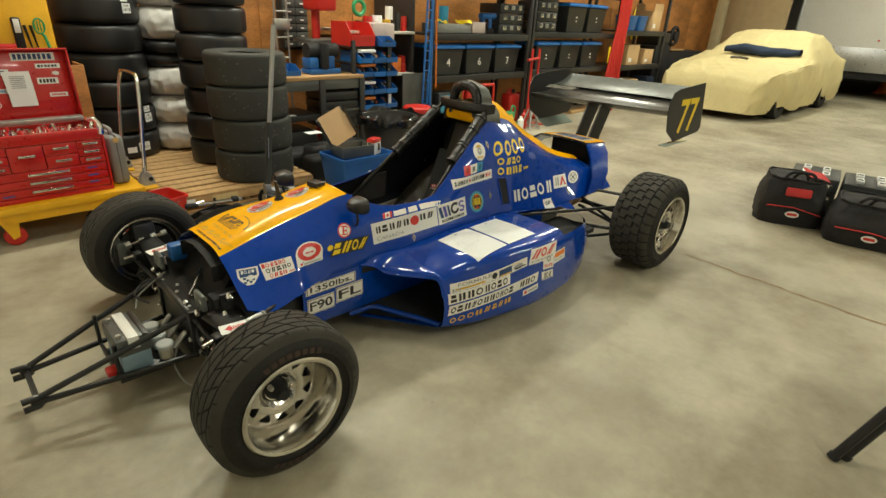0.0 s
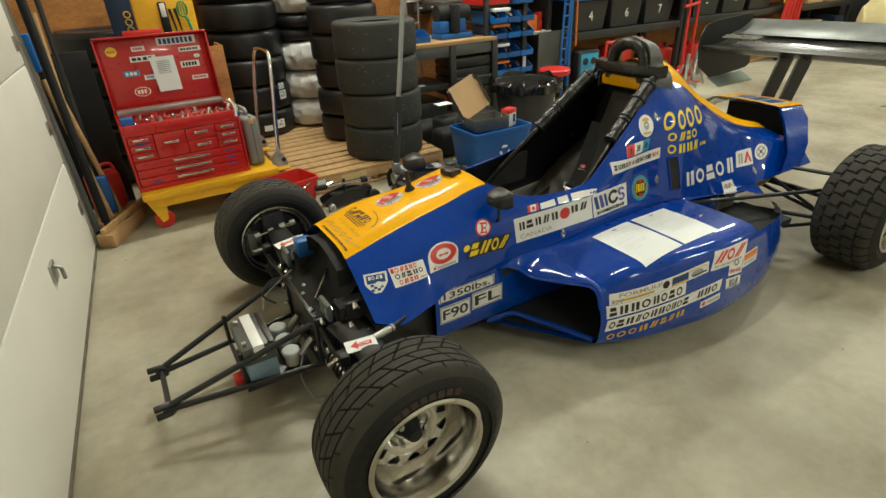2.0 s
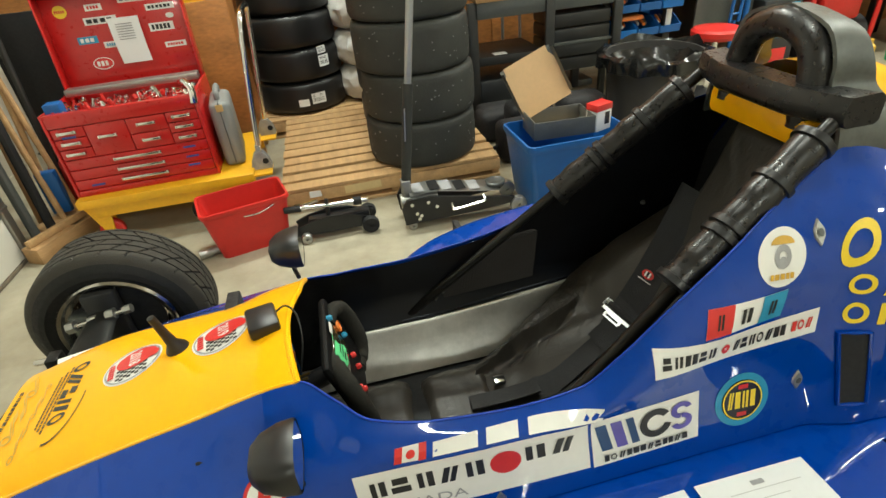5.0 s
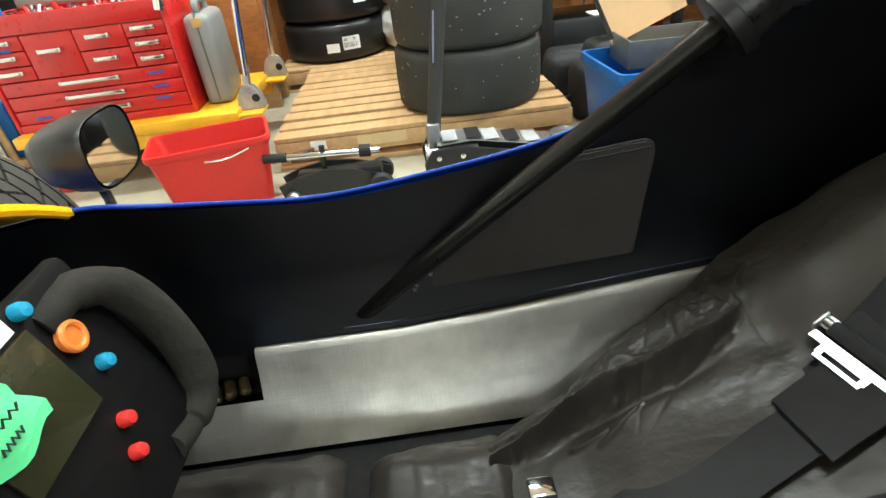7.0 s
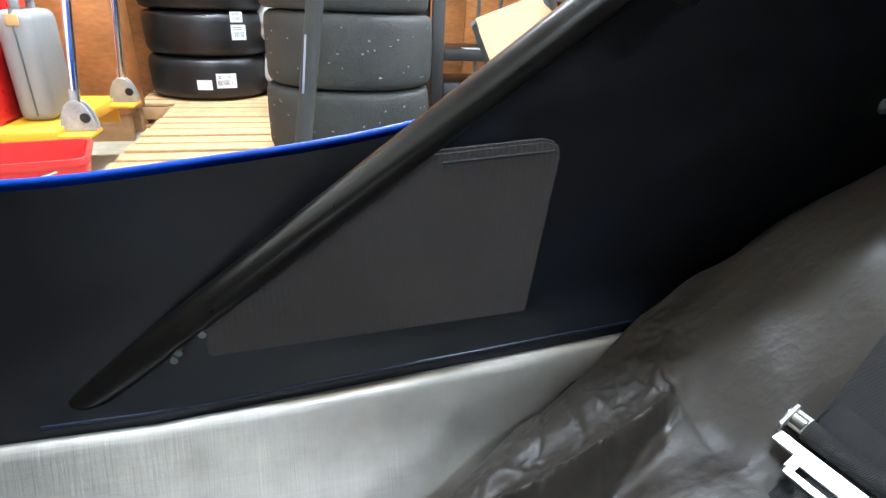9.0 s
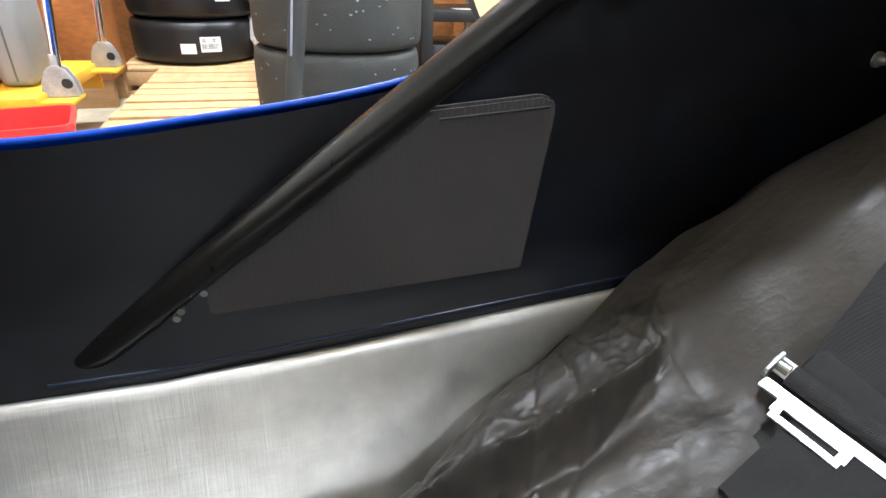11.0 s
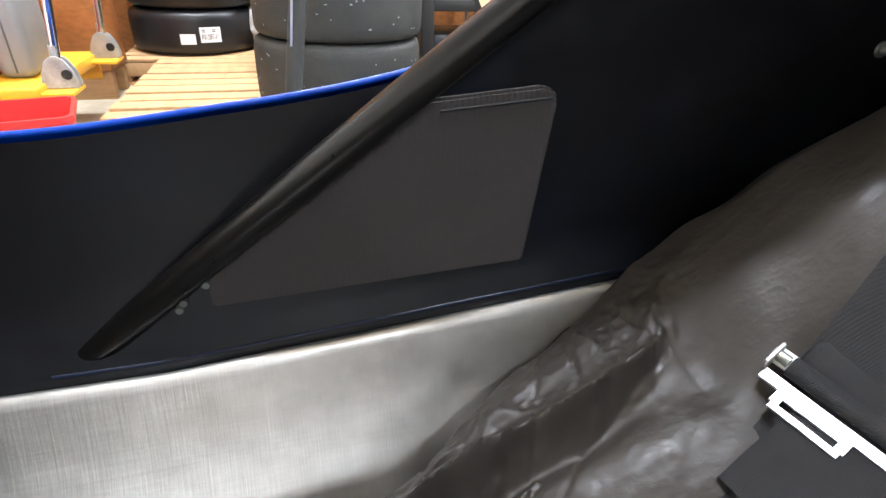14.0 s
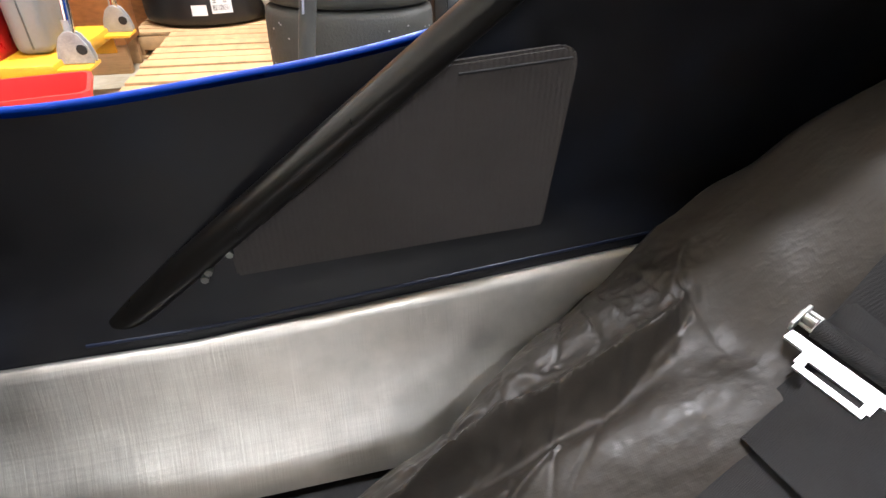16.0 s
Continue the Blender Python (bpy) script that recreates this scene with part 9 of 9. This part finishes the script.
for x, z, w, h, lab in ((8.95, 0.74, 0.42, 0.34, "brown cardboard carton on the shelf"), (9.55, 0.74, 0.36, 0.26, "brown cardboard carton on the shelf"), (9.62, 1.32, 0.34, 0.34, "open brown cardboard carton on the shelf"), (8.62, 0.0, 0.36, 0.34, "brown carton on the floor under the shelf"), (9.10, 0.0, 0.40, 0.48, "brown carton on the floor under the shelf")):
    c = thing("cardboard_box", lab, "carton", (x, SY0 + 0.06, z), 0, group="cartons on shelving")
    part("carton_box", box(B(), -w / 2, w / 2, 0, 0.36, 0, h, 0.003), M["card"], c)
    part("carton_tape", box(B(), -0.03, 0.03, -0.002, 0.0, h * 0.75, h, 0), mat("tan_tape", (0.55, 0.38, 0.2), 0.3), c)
    part("carton_label", box(B(), -w * 0.35, -w * 0.1, -0.002, 0.0, h * 0.15, h * 0.35, 0), M["paper"], c)
    if "open" in lab:
        for q in (-1, 1):
            part("flap", box(B(), -w / 2, w / 2, 0.18 + q * 0.18 - 0.002, 0.18 + q * 0.18 + 0.002, h, h + 0.12, 0), M["card"], c)
for k in range(2):
    t = tub("blue_bin", "blue plastic bin on the shelf", "bin", 0.30, 0.30, 0.24, 0.85, 0.006, M["bluebin"], (8.75 + 0.36 * k, SY0 + 0.2, 1.32), 0)
single("grey_bin", box(B(), 9.62, 9.92, SY0 + 0.03, 3.1, 0, 0.50, 0.02), M["navy"], "dark blue-grey bin on the floor under the shelf", "bin")
single("white_parcel", box(B(), 8.45, 8.7, SY0 + 0.03, 3.0, 0.36, 0.52, 0.01), M["paper"], "small white parcel under the shelf", "parcel")

# things on the floor below the shelving
cp_ = thing("air_compressor", "red framed portable compressor on the floor", "compressor", (4.75, 2.72, 0))
part("frame", tube(B(), bend([(-0.3, 0, 0.05), (-0.3, 0, 0.55), (-0.22, 0, 0.60), (0.22, 0, 0.60), (0.3, 0, 0.55), (0.3, 0, 0.05)], 5), 0.018, 10), M["redplastic"], cp_)
part("tank", tube(B(), [(-0.26, 0.12, 0.20), (0.26, 0.12, 0.20)], 0.14, 18), M["matt"], cp_)
part("engine", box(B(), -0.18, 0.18, 0.02, 0.25, 0.32, 0.55, 0.03), M["redplastic"], cp_)
ba = thing("battery_charger", "black and blue battery charger on the floor", "charger", (4.18, 2.70, 0))
part("housing", box(B(), -0.16, 0.16, 0, 0.2, 0, 0.55, 0.015), M["tote"], ba)
part("face", box(B(), -0.13, 0.13, -0.004, 0, 0.28, 0.52, 0.003), M["cyan_ink"], ba)
part("red_label", box(B(), -0.12, 0.10, -0.004, 0, 0.06, 0.20, 0.002), M["red_ink"], ba)
for q in (-0.06, 0.06):
    part("dial", (lambda b: lathe(b, [(0, 0.012), (0.035, 0.01), (0.04, 0), (0, 0)], 16, pose(q, -0.004, 0.44, 90, 0, 0)))(B()), M["ink"], ba)


def jackstand(x, y, label):
    s = thing("jack_stand", label, "jack stand", (x, y, 0), group="jack stands")
    for q, r in ((-1, -1), (1, -1), (1, 1), (-1, 1)):
        part("leg", tube(B(), [(q * 0.11, r * 0.09, 0), (q * 0.025, r * 0.025, 0.28)], 0.014, 6), M["steel"], s)
    part("column", tube(B(), [(0, 0, 0.22), (0, 0, 0.40)], 0.022, 10), M["redplastic"] if x > 6 else M["steel"], s)
    part("brace", box(B(), -0.09, 0.09, -0.075, -0.068, 0.06, 0.09, 0.002), M["steel"], s)


jackstand(5.55, 2.42, "silver jack stand on the floor by the shelving")
jackstand(5.85, 2.52, "silver jack stand on the floor by the shelving")
for k in range(3):
    f = thing("fuel_jug", "red plastic fuel jug on the floor under the shelf", "fuel jug", (5.72 + 0.3 * k, 2.95, 0), 10 * k, group="fuel jugs")
    part("jug", box(B(), -0.12, 0.12, -0.1, 0.1, 0, 0.42, 0.05, None, 3), M["redplastic"], f)
    part("cap", tube(B(), [(0.04, 0, 0.41), (0.04, 0, 0.47)], 0.03, 12), M["matt"], f)
    part("grip", tube(B(), bend([(-0.08, 0, 0.40), (-0.06, 0, 0.47), (-0.01, 0, 0.47), (0.0, 0, 0.40)], 4), 0.014, 8), M["redplastic"], f)
wc = thing("watering_can", "green plastic funnel can on the floor", "funnel can", (5.24, 2.58, 0))
part("can_body", (lambda b: lathe(b, [(0, 0), (0.08, 0), (0.10, 0.22), (0.09, 0.24), (0, 0.235)], 20))(B()), M["green"], wc)
part("can_handle", tube(B(), bend([(0.05, 0, 0.22), (0.09, 0, 0.32), (0.15, 0, 0.26), (0.10, 0, 0.12)], 5), 0.012, 8), M["green"], wc)
rng = random.Random(12)
for k in range(7):
    x = 4.55 + 0.16 * k
    bm = B()
    h = rng.uniform(0.15, 0.28)
    lathe(bm, [(0, 0), (0.045, 0), (0.045, h * 0.75), (0.02, h * 0.88), (0.02, h), (0, h)], 14)
    single("bottle", bm, M[rng.choice(("redplastic", "paper", "ink", "gold_ink", "white"))], "small fluid bottle on the floor under the shelf", "bottle", (x, 2.50 + rng.uniform(-0.08, 0.08), 0), 0, "bottles on the floor")
single("floor_plank", box(B(), -0.65, 0.65, -0.07, 0.07, 0, 0.05, 0.004), M["wood"], "pale wooden plank lying on the floor", "plank", (7.85, 2.98, 0.0), 9)
hr = thing("hand_truck", "red steel hand truck standing at the shelving", "hand truck", (5.86, 2.66, 0))
for x in (-0.08, 0.08):
    part("rail", tube(B(), [(x, 0, 0.1), (x + 0.02, 0.03, 1.05)], 0.016, 8), M["redplastic"], hr)
part("grip", tube(B(), [(-0.16, 0.02, 0.90), (0.12, 0.03, 0.93)], 0.018, 8), M["redplastic"], hr)
part("toe", box(B(), -0.15, 0.15, -0.15, 0.02, 0, 0.012, 0.002), M["redplastic"], hr)

# beyond the shelving: hoses, drum and fan by the plywood wall
hs = thing("yellow_hose", "coiled yellow air hose hung on the wall", "hose", (10.55, BACK - 0.06, 1.42))
for k in range(5):
    r = 0.20 - 0.012 * k
    part("coil", tube(B(), [Vector((0.05 * k - 0.1 + 0.3 * r * math.cos(a), -0.03 * (k % 2), r * 1.5 * math.sin(a))) for a in steps(0, 2 * math.pi, 28)[:-1]], 0.018, 6, closed=True), M["yel_ink"], hs)
single("black_tub", box(B(), 10.2, 10.85, 3.0, 3.6, 0.0, 1.05, 0.03), M["matt"], "black plastic drum against the wall", "drum")
single("black_crate", box(B(), 10.30, 10.80, 3.02, 3.5, 1.051, 1.28, 0.02), M["tote"], "black crate on the drum", "crate")
fn = thing("shop_fan", "dark portable workshop fan on a stand", "fan", (11.35, 3.2, 0))
part("shroud", tube(B(), [Vector((0.17 * math.cos(a), 0, 1.22 + 0.17 * math.sin(a))) for a in steps(0, 2 * math.pi, 24)[:-1]], 0.035, 8, closed=True), M["matt"], fn)
part("motor", tube(B(), [(0, -0.05, 1.22), (0, 0.15, 1.22)], 0.10, 14), M["matt"], fn)
part("stand", tube(B(), [(0, 0.05, 0), (0, 0.05, 1.1)], 0.03, 8), M["shelf"], fn)
part("base_plate", box(B(), -0.25, 0.25, -0.2, 0.25, 0.0, 0.04, 0.005), M["shelf"], fn)
part("ledge", box(B(), -0.30, 0.30, -0.15, 0.2, 0.94, 0.97, 0.004), M["woodx"], fn)
single("black_cabinet", box(B(), 10.05, 11.8, 3.05, 3.65, 0.0, 0.92, 0.02), M["matt"], "low black cabinet against the plywood wall", "cabinet", (0.9, 0, 0))

# ---- covered car ----
cc = thing("covered_car", "parked sports car under a creased tan fabric cover", "covered car", (9.35, 1.56, 0), -1.5)
L, HW = 4.75, 1.02
PRO = [(0.0, .55, .72), (0.12, .70, .80), (0.6, .83, .92), (1.4, .93, 1.0), (1.75, .99, 1.0), (2.2, 1.22, .97), (2.7, 1.42, .93), (3.2, 1.44, .92), (3.8, 1.28, .95), (4.3, 1.02, .96), (4.6, .92, .90), (4.75, .62, .82)]
cv = B()
rows = []
for x in steps(0, L, 150):
    h, wf = table(x, PRO)
    w = HW * wf
    r = []
    for t in steps(-1, 1, 108):
        a = abs(t)
        sg = 1 if t > 0 else -1
        roof = h > 1.05
        tw = w * (0.74 if roof else 0.90)
        hem = 0.12 + 0.012 * math.sin(x * 5.1 + t * 3) + (0.09 * math.exp(-((x - 0.95) / 0.34) ** 2) + 0.10 * math.exp(-((x - 3.55) / 0.32) ** 2)) * (1 if sg < 0 else 0.5)
        if a < 0.5:
            y, z = tw * (a / 0.5), h - 0.06 * (a / 0.5) ** 3
        elif a < 0.72:
            k = (a - 0.5) / 0.22
            zs = min(h - 0.08, 0.90)
            y, z = tw + (w * 1.0 - tw) * k ** 0.8, h - 0.06 + (zs - h + 0.06) * k ** 1.1
        else:
            k = (a - 0.72) / 0.28
            zs = min(h - 0.08, 0.90)
            y, z = w + 0.05 * math.sin(math.pi * k) - 0.02 * k, zs + (hem - zs) * k
        fold = 0.0
        if a > 0.6:
            fold = 0.020 * math.sin(x * 13 + 2.5 * math.sin(x * 2.2) + a * 6) * (a - 0.6) / 0.4
        n1 = noise.noise(Vector((x * 2.3, t * 4.0, 0.7))) * 0.022 + noise.noise(Vector((x * 6.5 + t * 5, t * 3.0, 4.7))) * 0.010 + 0.030 * max(0.0, 0.6 - 2.2 * abs(noise.noise(Vector((x * 1.9 - t * 3.4, t * 4.6 + x * 0.7, 9.0))))) + 0.014 * max(0.0, 0.6 - 2.4 * abs(noise.noise(Vector((x * 4.6 + t * 4.2, t * 8.0 - x, 3.0)))))
        r.append(Vector((x, sg * (y + fold + (0.8 * n1 if a > 0.6 else 0)), z + n1 * (1 if a < 0.7 else 0.2))))
    rows.append(r)
vv = grid(cv, rows)
for k, sgn in ((0, -1), (-1, 1)):
    ends = [v.co.copy() for v in vv[k]]
    rr = [[Vector((p.x + sgn * (0.10 * q) * (1 - abs(i / 54 - 1)), p.y * (1 - 0.03 * q), max(0.13, p.z * (1 - q) + 0.13 * q) + 0.0)) for i, p in enumerate(ends)] for q in steps(0, 1, 8)]
    grid(cv, rr)
bmesh.ops.remove_doubles(cv, verts=cv.verts[:], dist=0.002)
part("fabric_cover", cv, M["cover"], cc, "creased tan fabric cover", smooth=70)
for x, y in ((0.95, -0.86), (3.55, -0.86), (0.95, 0.86), (3.55, 0.86)):
    wh = B()
    lathe(wh, [(0.16, -0.10), (0.20, -0.11), (0.30, -0.11), (0.325, -0.07), (0.325, 0.07), (0.30, 0.11), (0.16, 0.10)], 32, pose(x, y, 0.325, 90, 0, 0))
    w_ = part("wheel", wh, M["rubber"], cc, "black tyre below the cover")
    hb = B()
    lathe(hb, [(0.165, -0.09), (0.15, -0.05), (0.06, -0.04), (0.05, -0.07), (0, -0.07)], 24, pose(x, y, 0.325, 90, 0, 0))
    part("wheel_disc", hb, M["steel"], w_)
jk = B()
rows = []
for u in steps(0, 1, 30):
    r = []
    for v in steps(0, 2 * math.pi, 16)[:-1]:
        rad = (0.15 + 0.03 * noise.noise(Vector((u * 6, math.cos(v), math.sin(v) + 3)))) * (0.35 + 0.65 * math.sin(math.pi * min(0.97, max(0.03, u))) ** 0.4)
        r.append(Vector((0.20 * u + rad * math.cos(v) * 1.1, 0.55 - 1.25 * u, 0.10 + 0.02 * math.sin(7 * u) + rad * math.sin(v) * 0.62)))
    rows.append(r)
grid(jk, rows, close_v=True)
single("folded_blanket", jk, M["navy"], "dark navy blanket rolled up on the covered car", "blanket", (11.02, 1.42, 0.97), smooth=70)
br_ = B()
tube(br_, bend([(0, 0, 0.02), (0.05, -0.15, 0.03), (0.0, -0.3, 0.02)], 5), 0.022, 8)
single("hand_brush", br_, M["glove"], "small brown brush lying on the covered bonnet", "brush", (10.35, 1.62, 0.93))

# ---- trailer and far end ----
tr_ = thing("box_trailer", "tall white enclosed trailer with a grey lower panel", "trailer", (0, 0, 0))
part("body_panel", box(B(), 15.6, 22.0, -2.9, 2.05, 0.62, 3.0, 0.05), M["trailer"], tr_)
part("stone_guard", box(B(), 15.585, 15.599, -0.6, 2.03, 0.62, 1.15, 0.002), M["trailer_low"], tr_)
part("corner_trim", box(B(), 15.57, 15.62, 2.03, 2.08, 0.62, 3.0, 0.006), M["trailer_low"], tr_)
part("corner_trim", box(B(), 15.57, 15.60, -0.68, -0.60, 0.62, 3.0, 0.006), M["trailer_low"], tr_)
part("under_frame", box(B(), 15.65, 21.9, -2.7, 1.9, 0.45, 0.62, 0.01), M["matt"], tr_)
for x in (18.2, 19.1):
    for y in (-2.6, 1.75):
        wh = B()
        lathe(wh, [(0.1, -0.10), (0.28, -0.11), (0.33, -0.07), (0.33, 0.07), (0.28, 0.11), (0.1, 0.10)], 24, pose(x, y, 0.33, 90, 0, 0))
        part("wheel", wh, M["rubber"], tr_)
for k in range(2):
    part("jack_leg", box(B(), 15.7 + 5.9 * k, 15.8 + 5.9 * k, -0.4, -0.3, 0.0, 0.46, 0.005), M["steel"], tr_)
part("marker", box(B(), 15.575, 15.585, 0.30, 0.34, 1.30, 1.34, 0.004), M["redplastic"], tr_)
single("tan_partition", box(B(), 14.9, 15.05, 2.15, 3.55, 0.0, 3.2, 0.01), mat("tan_board", (0.50, 0.38, 0.22), 0.7), "tall plain tan partition panel", "partition")
single("steel_column", box(B(), 13.9, 14.1, 3.25, 3.45, 0, CEIL - 0.001, 0.005), mat("beige_column", (0.42, 0.36, 0.22), 0.6), "beige building column by the wall", "column")
cn = thing("traffic_cone", "small orange traffic cone by the trailer", "traffic cone", (18.2, 0.25, 0))
part("cone_body", (lambda b: lathe(b, [(0, 0.5), (0.03, 0.5), (0.15, 0.03), (0, 0.03)], 20))(B()), M["orange_ink"], cn)
part("cone_base", box(B(), -0.2, 0.2, -0.2, 0.2, 0, 0.03, 0.005), M["orange_ink"], cn)


# ---- gear bags and cases on the open floor ----
def gear_bag(at, turn, w, d, h, red_top, label, seed):
    g = thing("gear_bag", label, "gear bag", at, turn, group="gear bags")
    bm = B()
    rows = []
    for t in steps(0, 1, 14):
        k = 0.97 + 0.05 * math.sin(math.pi * min(1, t * 1.3)) - 0.16 * t ** 2.5 - 0.05 * max(0, t - 0.9) / 0.1
        r = []
        for a in steps(0, 2 * math.pi, 44)[:-1]:
            c, s = math.copysign(abs(math.cos(a)) ** 0.38, math.cos(a)), math.copysign(abs(math.sin(a)) ** 0.38, math.sin(a))
            n = 0.014 * noise.noise(Vector((c * 3, s * 3, t * 3 + seed))) + 0.010 * (1 - 2.2 * abs(noise.noise(Vector((c * 5, s * 5, t * 6 + seed)))))
            r.append(Vector((c * d / 2 * k + n, s * w / 2 * k + n, h * t + (0.02 * noise.noise(Vector((c * 2, s * 2, seed))) if t > 0.7 else 0))))
        rows.append(r)
    vv = grid(bm, rows, close_v=True)
    bm.faces.new(vv[0][::-1]); bm.faces.new(vv[-1])
    part("bag_body", bm, M["bagblk"], g, "black nylon body", smooth=60)
    x = -d / 2
    part("badge", (lambda b: flat(b, [Vector((x - 0.012, 0.05 * math.cos(q), h * 0.28 + 0.026 * math.sin(q))) for q in steps(0, 2 * math.pi, 20)[:-1]]))(B()), M["white"], g, "white oval badge", smooth=0)
    part("badge_bar", box(B(), x - 0.0145, x - 0.0130, -0.035, 0.035, h * 0.28 - 0.010, h * 0.28 + 0.010, 0), M["red_ink"], g)
    for q in (-1, 1):
        part("strap", tube(B(), bend([(x * 0.7, q * w * 0.25, h - 0.02), (x * 0.8, q * w * 0.15, h + 0.06), (x * 0.8, -q * w * 0.05, h + 0.06), (x * 0.6, -q * w * 0.12, h - 0.02)], 5), 0.012, 8), M["bagblk"], g)
    if red_top:
        part("red_panel", box(B(), -0.012, 0.016, -w * 0.20, w * 0.18, -0.035, 0.035, 0.014, pose(x * 0.97, 0, h * 0.76, 0, 14, 3)), M["bagred"], g, "red pocket panel")
    # the unzipped mouth: a rolled hem, the red lining turned out
    hem = [Vector((0.40 * d * math.copysign(abs(math.cos(q)) ** 0.5, math.cos(q)), 0.42 * w * math.copysign(abs(math.sin(q)) ** 0.5, math.sin(q)), h + 0.004 + 0.012 * noise.noise(Vector((math.cos(q) * 2, math.sin(q) * 2, seed))))) for q in steps(0, 2 * math.pi, 36)[:-1]]
    part("mouth_hem", tube(B(), hem, 0.008, 8, closed=True), M["bagblk"], g)
    fl_ = B()
    rows = [[Vector((d * (-0.36 + 0.74 * u), w * (-0.42 + 0.22 * v + 0.1 * u), h + 0.016 + 0.022 * math.sin(3 * u + 2 * v) ** 2)) for v in steps(0, 1, 8)] for u in steps(0, 1, 8)]
    grid(fl_, rows)
    part("red_flap", fl_, M["bagred"], g, "red lining turned out", smooth=60)
    part("piping", tube(B(), [(x * 1.02, -w * 0.40, h * 0.30 + 0.01), (x * 1.06, 0, h * 0.44), (x * 1.02, w * 0.40, h * 0.42)], 0.005, 6), M["bagred"], g)
    return g


gear_bag((4.46, -1.17, 0), 22, 0.48, 0.46, 0.37, True, "black and red nylon gear bag, full, on the floor", 1.0)
gear_bag((4.42, -1.74, 0), 12, 0.56, 0.52, 0.31, False, "black nylon gear bag with red piping on the floor", 2.0)
gear_bag((4.35, -2.36, 0), 6, 0.56, 0.50, 0.31, True, "black and red nylon gear bag, full, on the floor", 3.0)
for k in range(4):
    hc_ = hardcase(4.87 + 0.03 * k, -1.22 - 0.40 * k, 0, 0.37, 0.5, 0.30, "hard cases on the floor", "black hard case with silver latches on the floor", -80)
    for q in (-0.11, 0.04):
        for u in (0.05, 0.26):
            part("top_latch", box(B(), q, q + 0.06, u, u + 0.13, 0.301, 0.330, 0.006), M["plated"], hc_, "silver top latch")
            part("latch_bar", box(B(), q + 0.01, q + 0.05, u + 0.03, u + 0.05, 0.331, 0.336, 0.001), M["ink"], hc_)
cr2 = B()
box(cr2, 5.45, 5.75, -2.1, -1.75, 0.0, 0.30, 0.01)
single("parts_tray", cr2, M["translu"], "clear tray beside the hard cases", "tray", (0, 0, 0))

# folding stand by the camera
lg_ = thing("folding_stand", "black folding stand legs on the floor", "stand", (0, 0, 0))
for k, (dx, dy) in enumerate(((0, 0), (0.035, -0.03))):
    part("leg", tube(B(), [(1.52 + dx, -2.15 + dy, 0.0), (1.62 + dx, -2.29 + dy, 0.40), (1.68 + dx, -2.375 + dy, 0.62)], 0.017, 10), M["black"], lg_)
    part("foot", tube(B(), [(1.52 + dx, -2.15 + dy, 0.0), (1.525 + dx, -2.157 + dy, 0.02)], 0.021, 10), M["matt"], lg_)
part("brace", tube(B(), [(1.60, -2.26, 0.18), (1.85, -2.45, 0.42)], 0.007, 8), M["black"], lg_)
part("back_leg", tube(B(), [(2.05, -2.72, 0.0), (1.68, -2.40, 0.62)], 0.017, 10), M["black"], lg_)
part("seat_cloth", box(B(), 1.62, 2.05, -2.85, -2.40, 0.615, 0.635, 0.006), M["navy"], lg_)

# worn towel and gloves on the rear wing
tw_ = B()
rows = []
for u in steps(0, 1, 20):
    rows.append([Vector((0.16 * u - 0.08 + 0.01 * noise.noise(Vector((u * 5, v * 5, 2))), 0.22 * v - 0.11, 0.012 + 0.028 * abs(noise.noise(Vector((u * 4, v * 5, 1)))) * math.sin(math.pi * u) ** 0.5)) for v in steps(0, 1, 20)])
grid(tw_, rows)
single("work_gloves", tw_, M["glove"], "grey work gloves lying on the rear wing", "gloves", (3.16, 0.36, 0.945), 10, smooth=60)
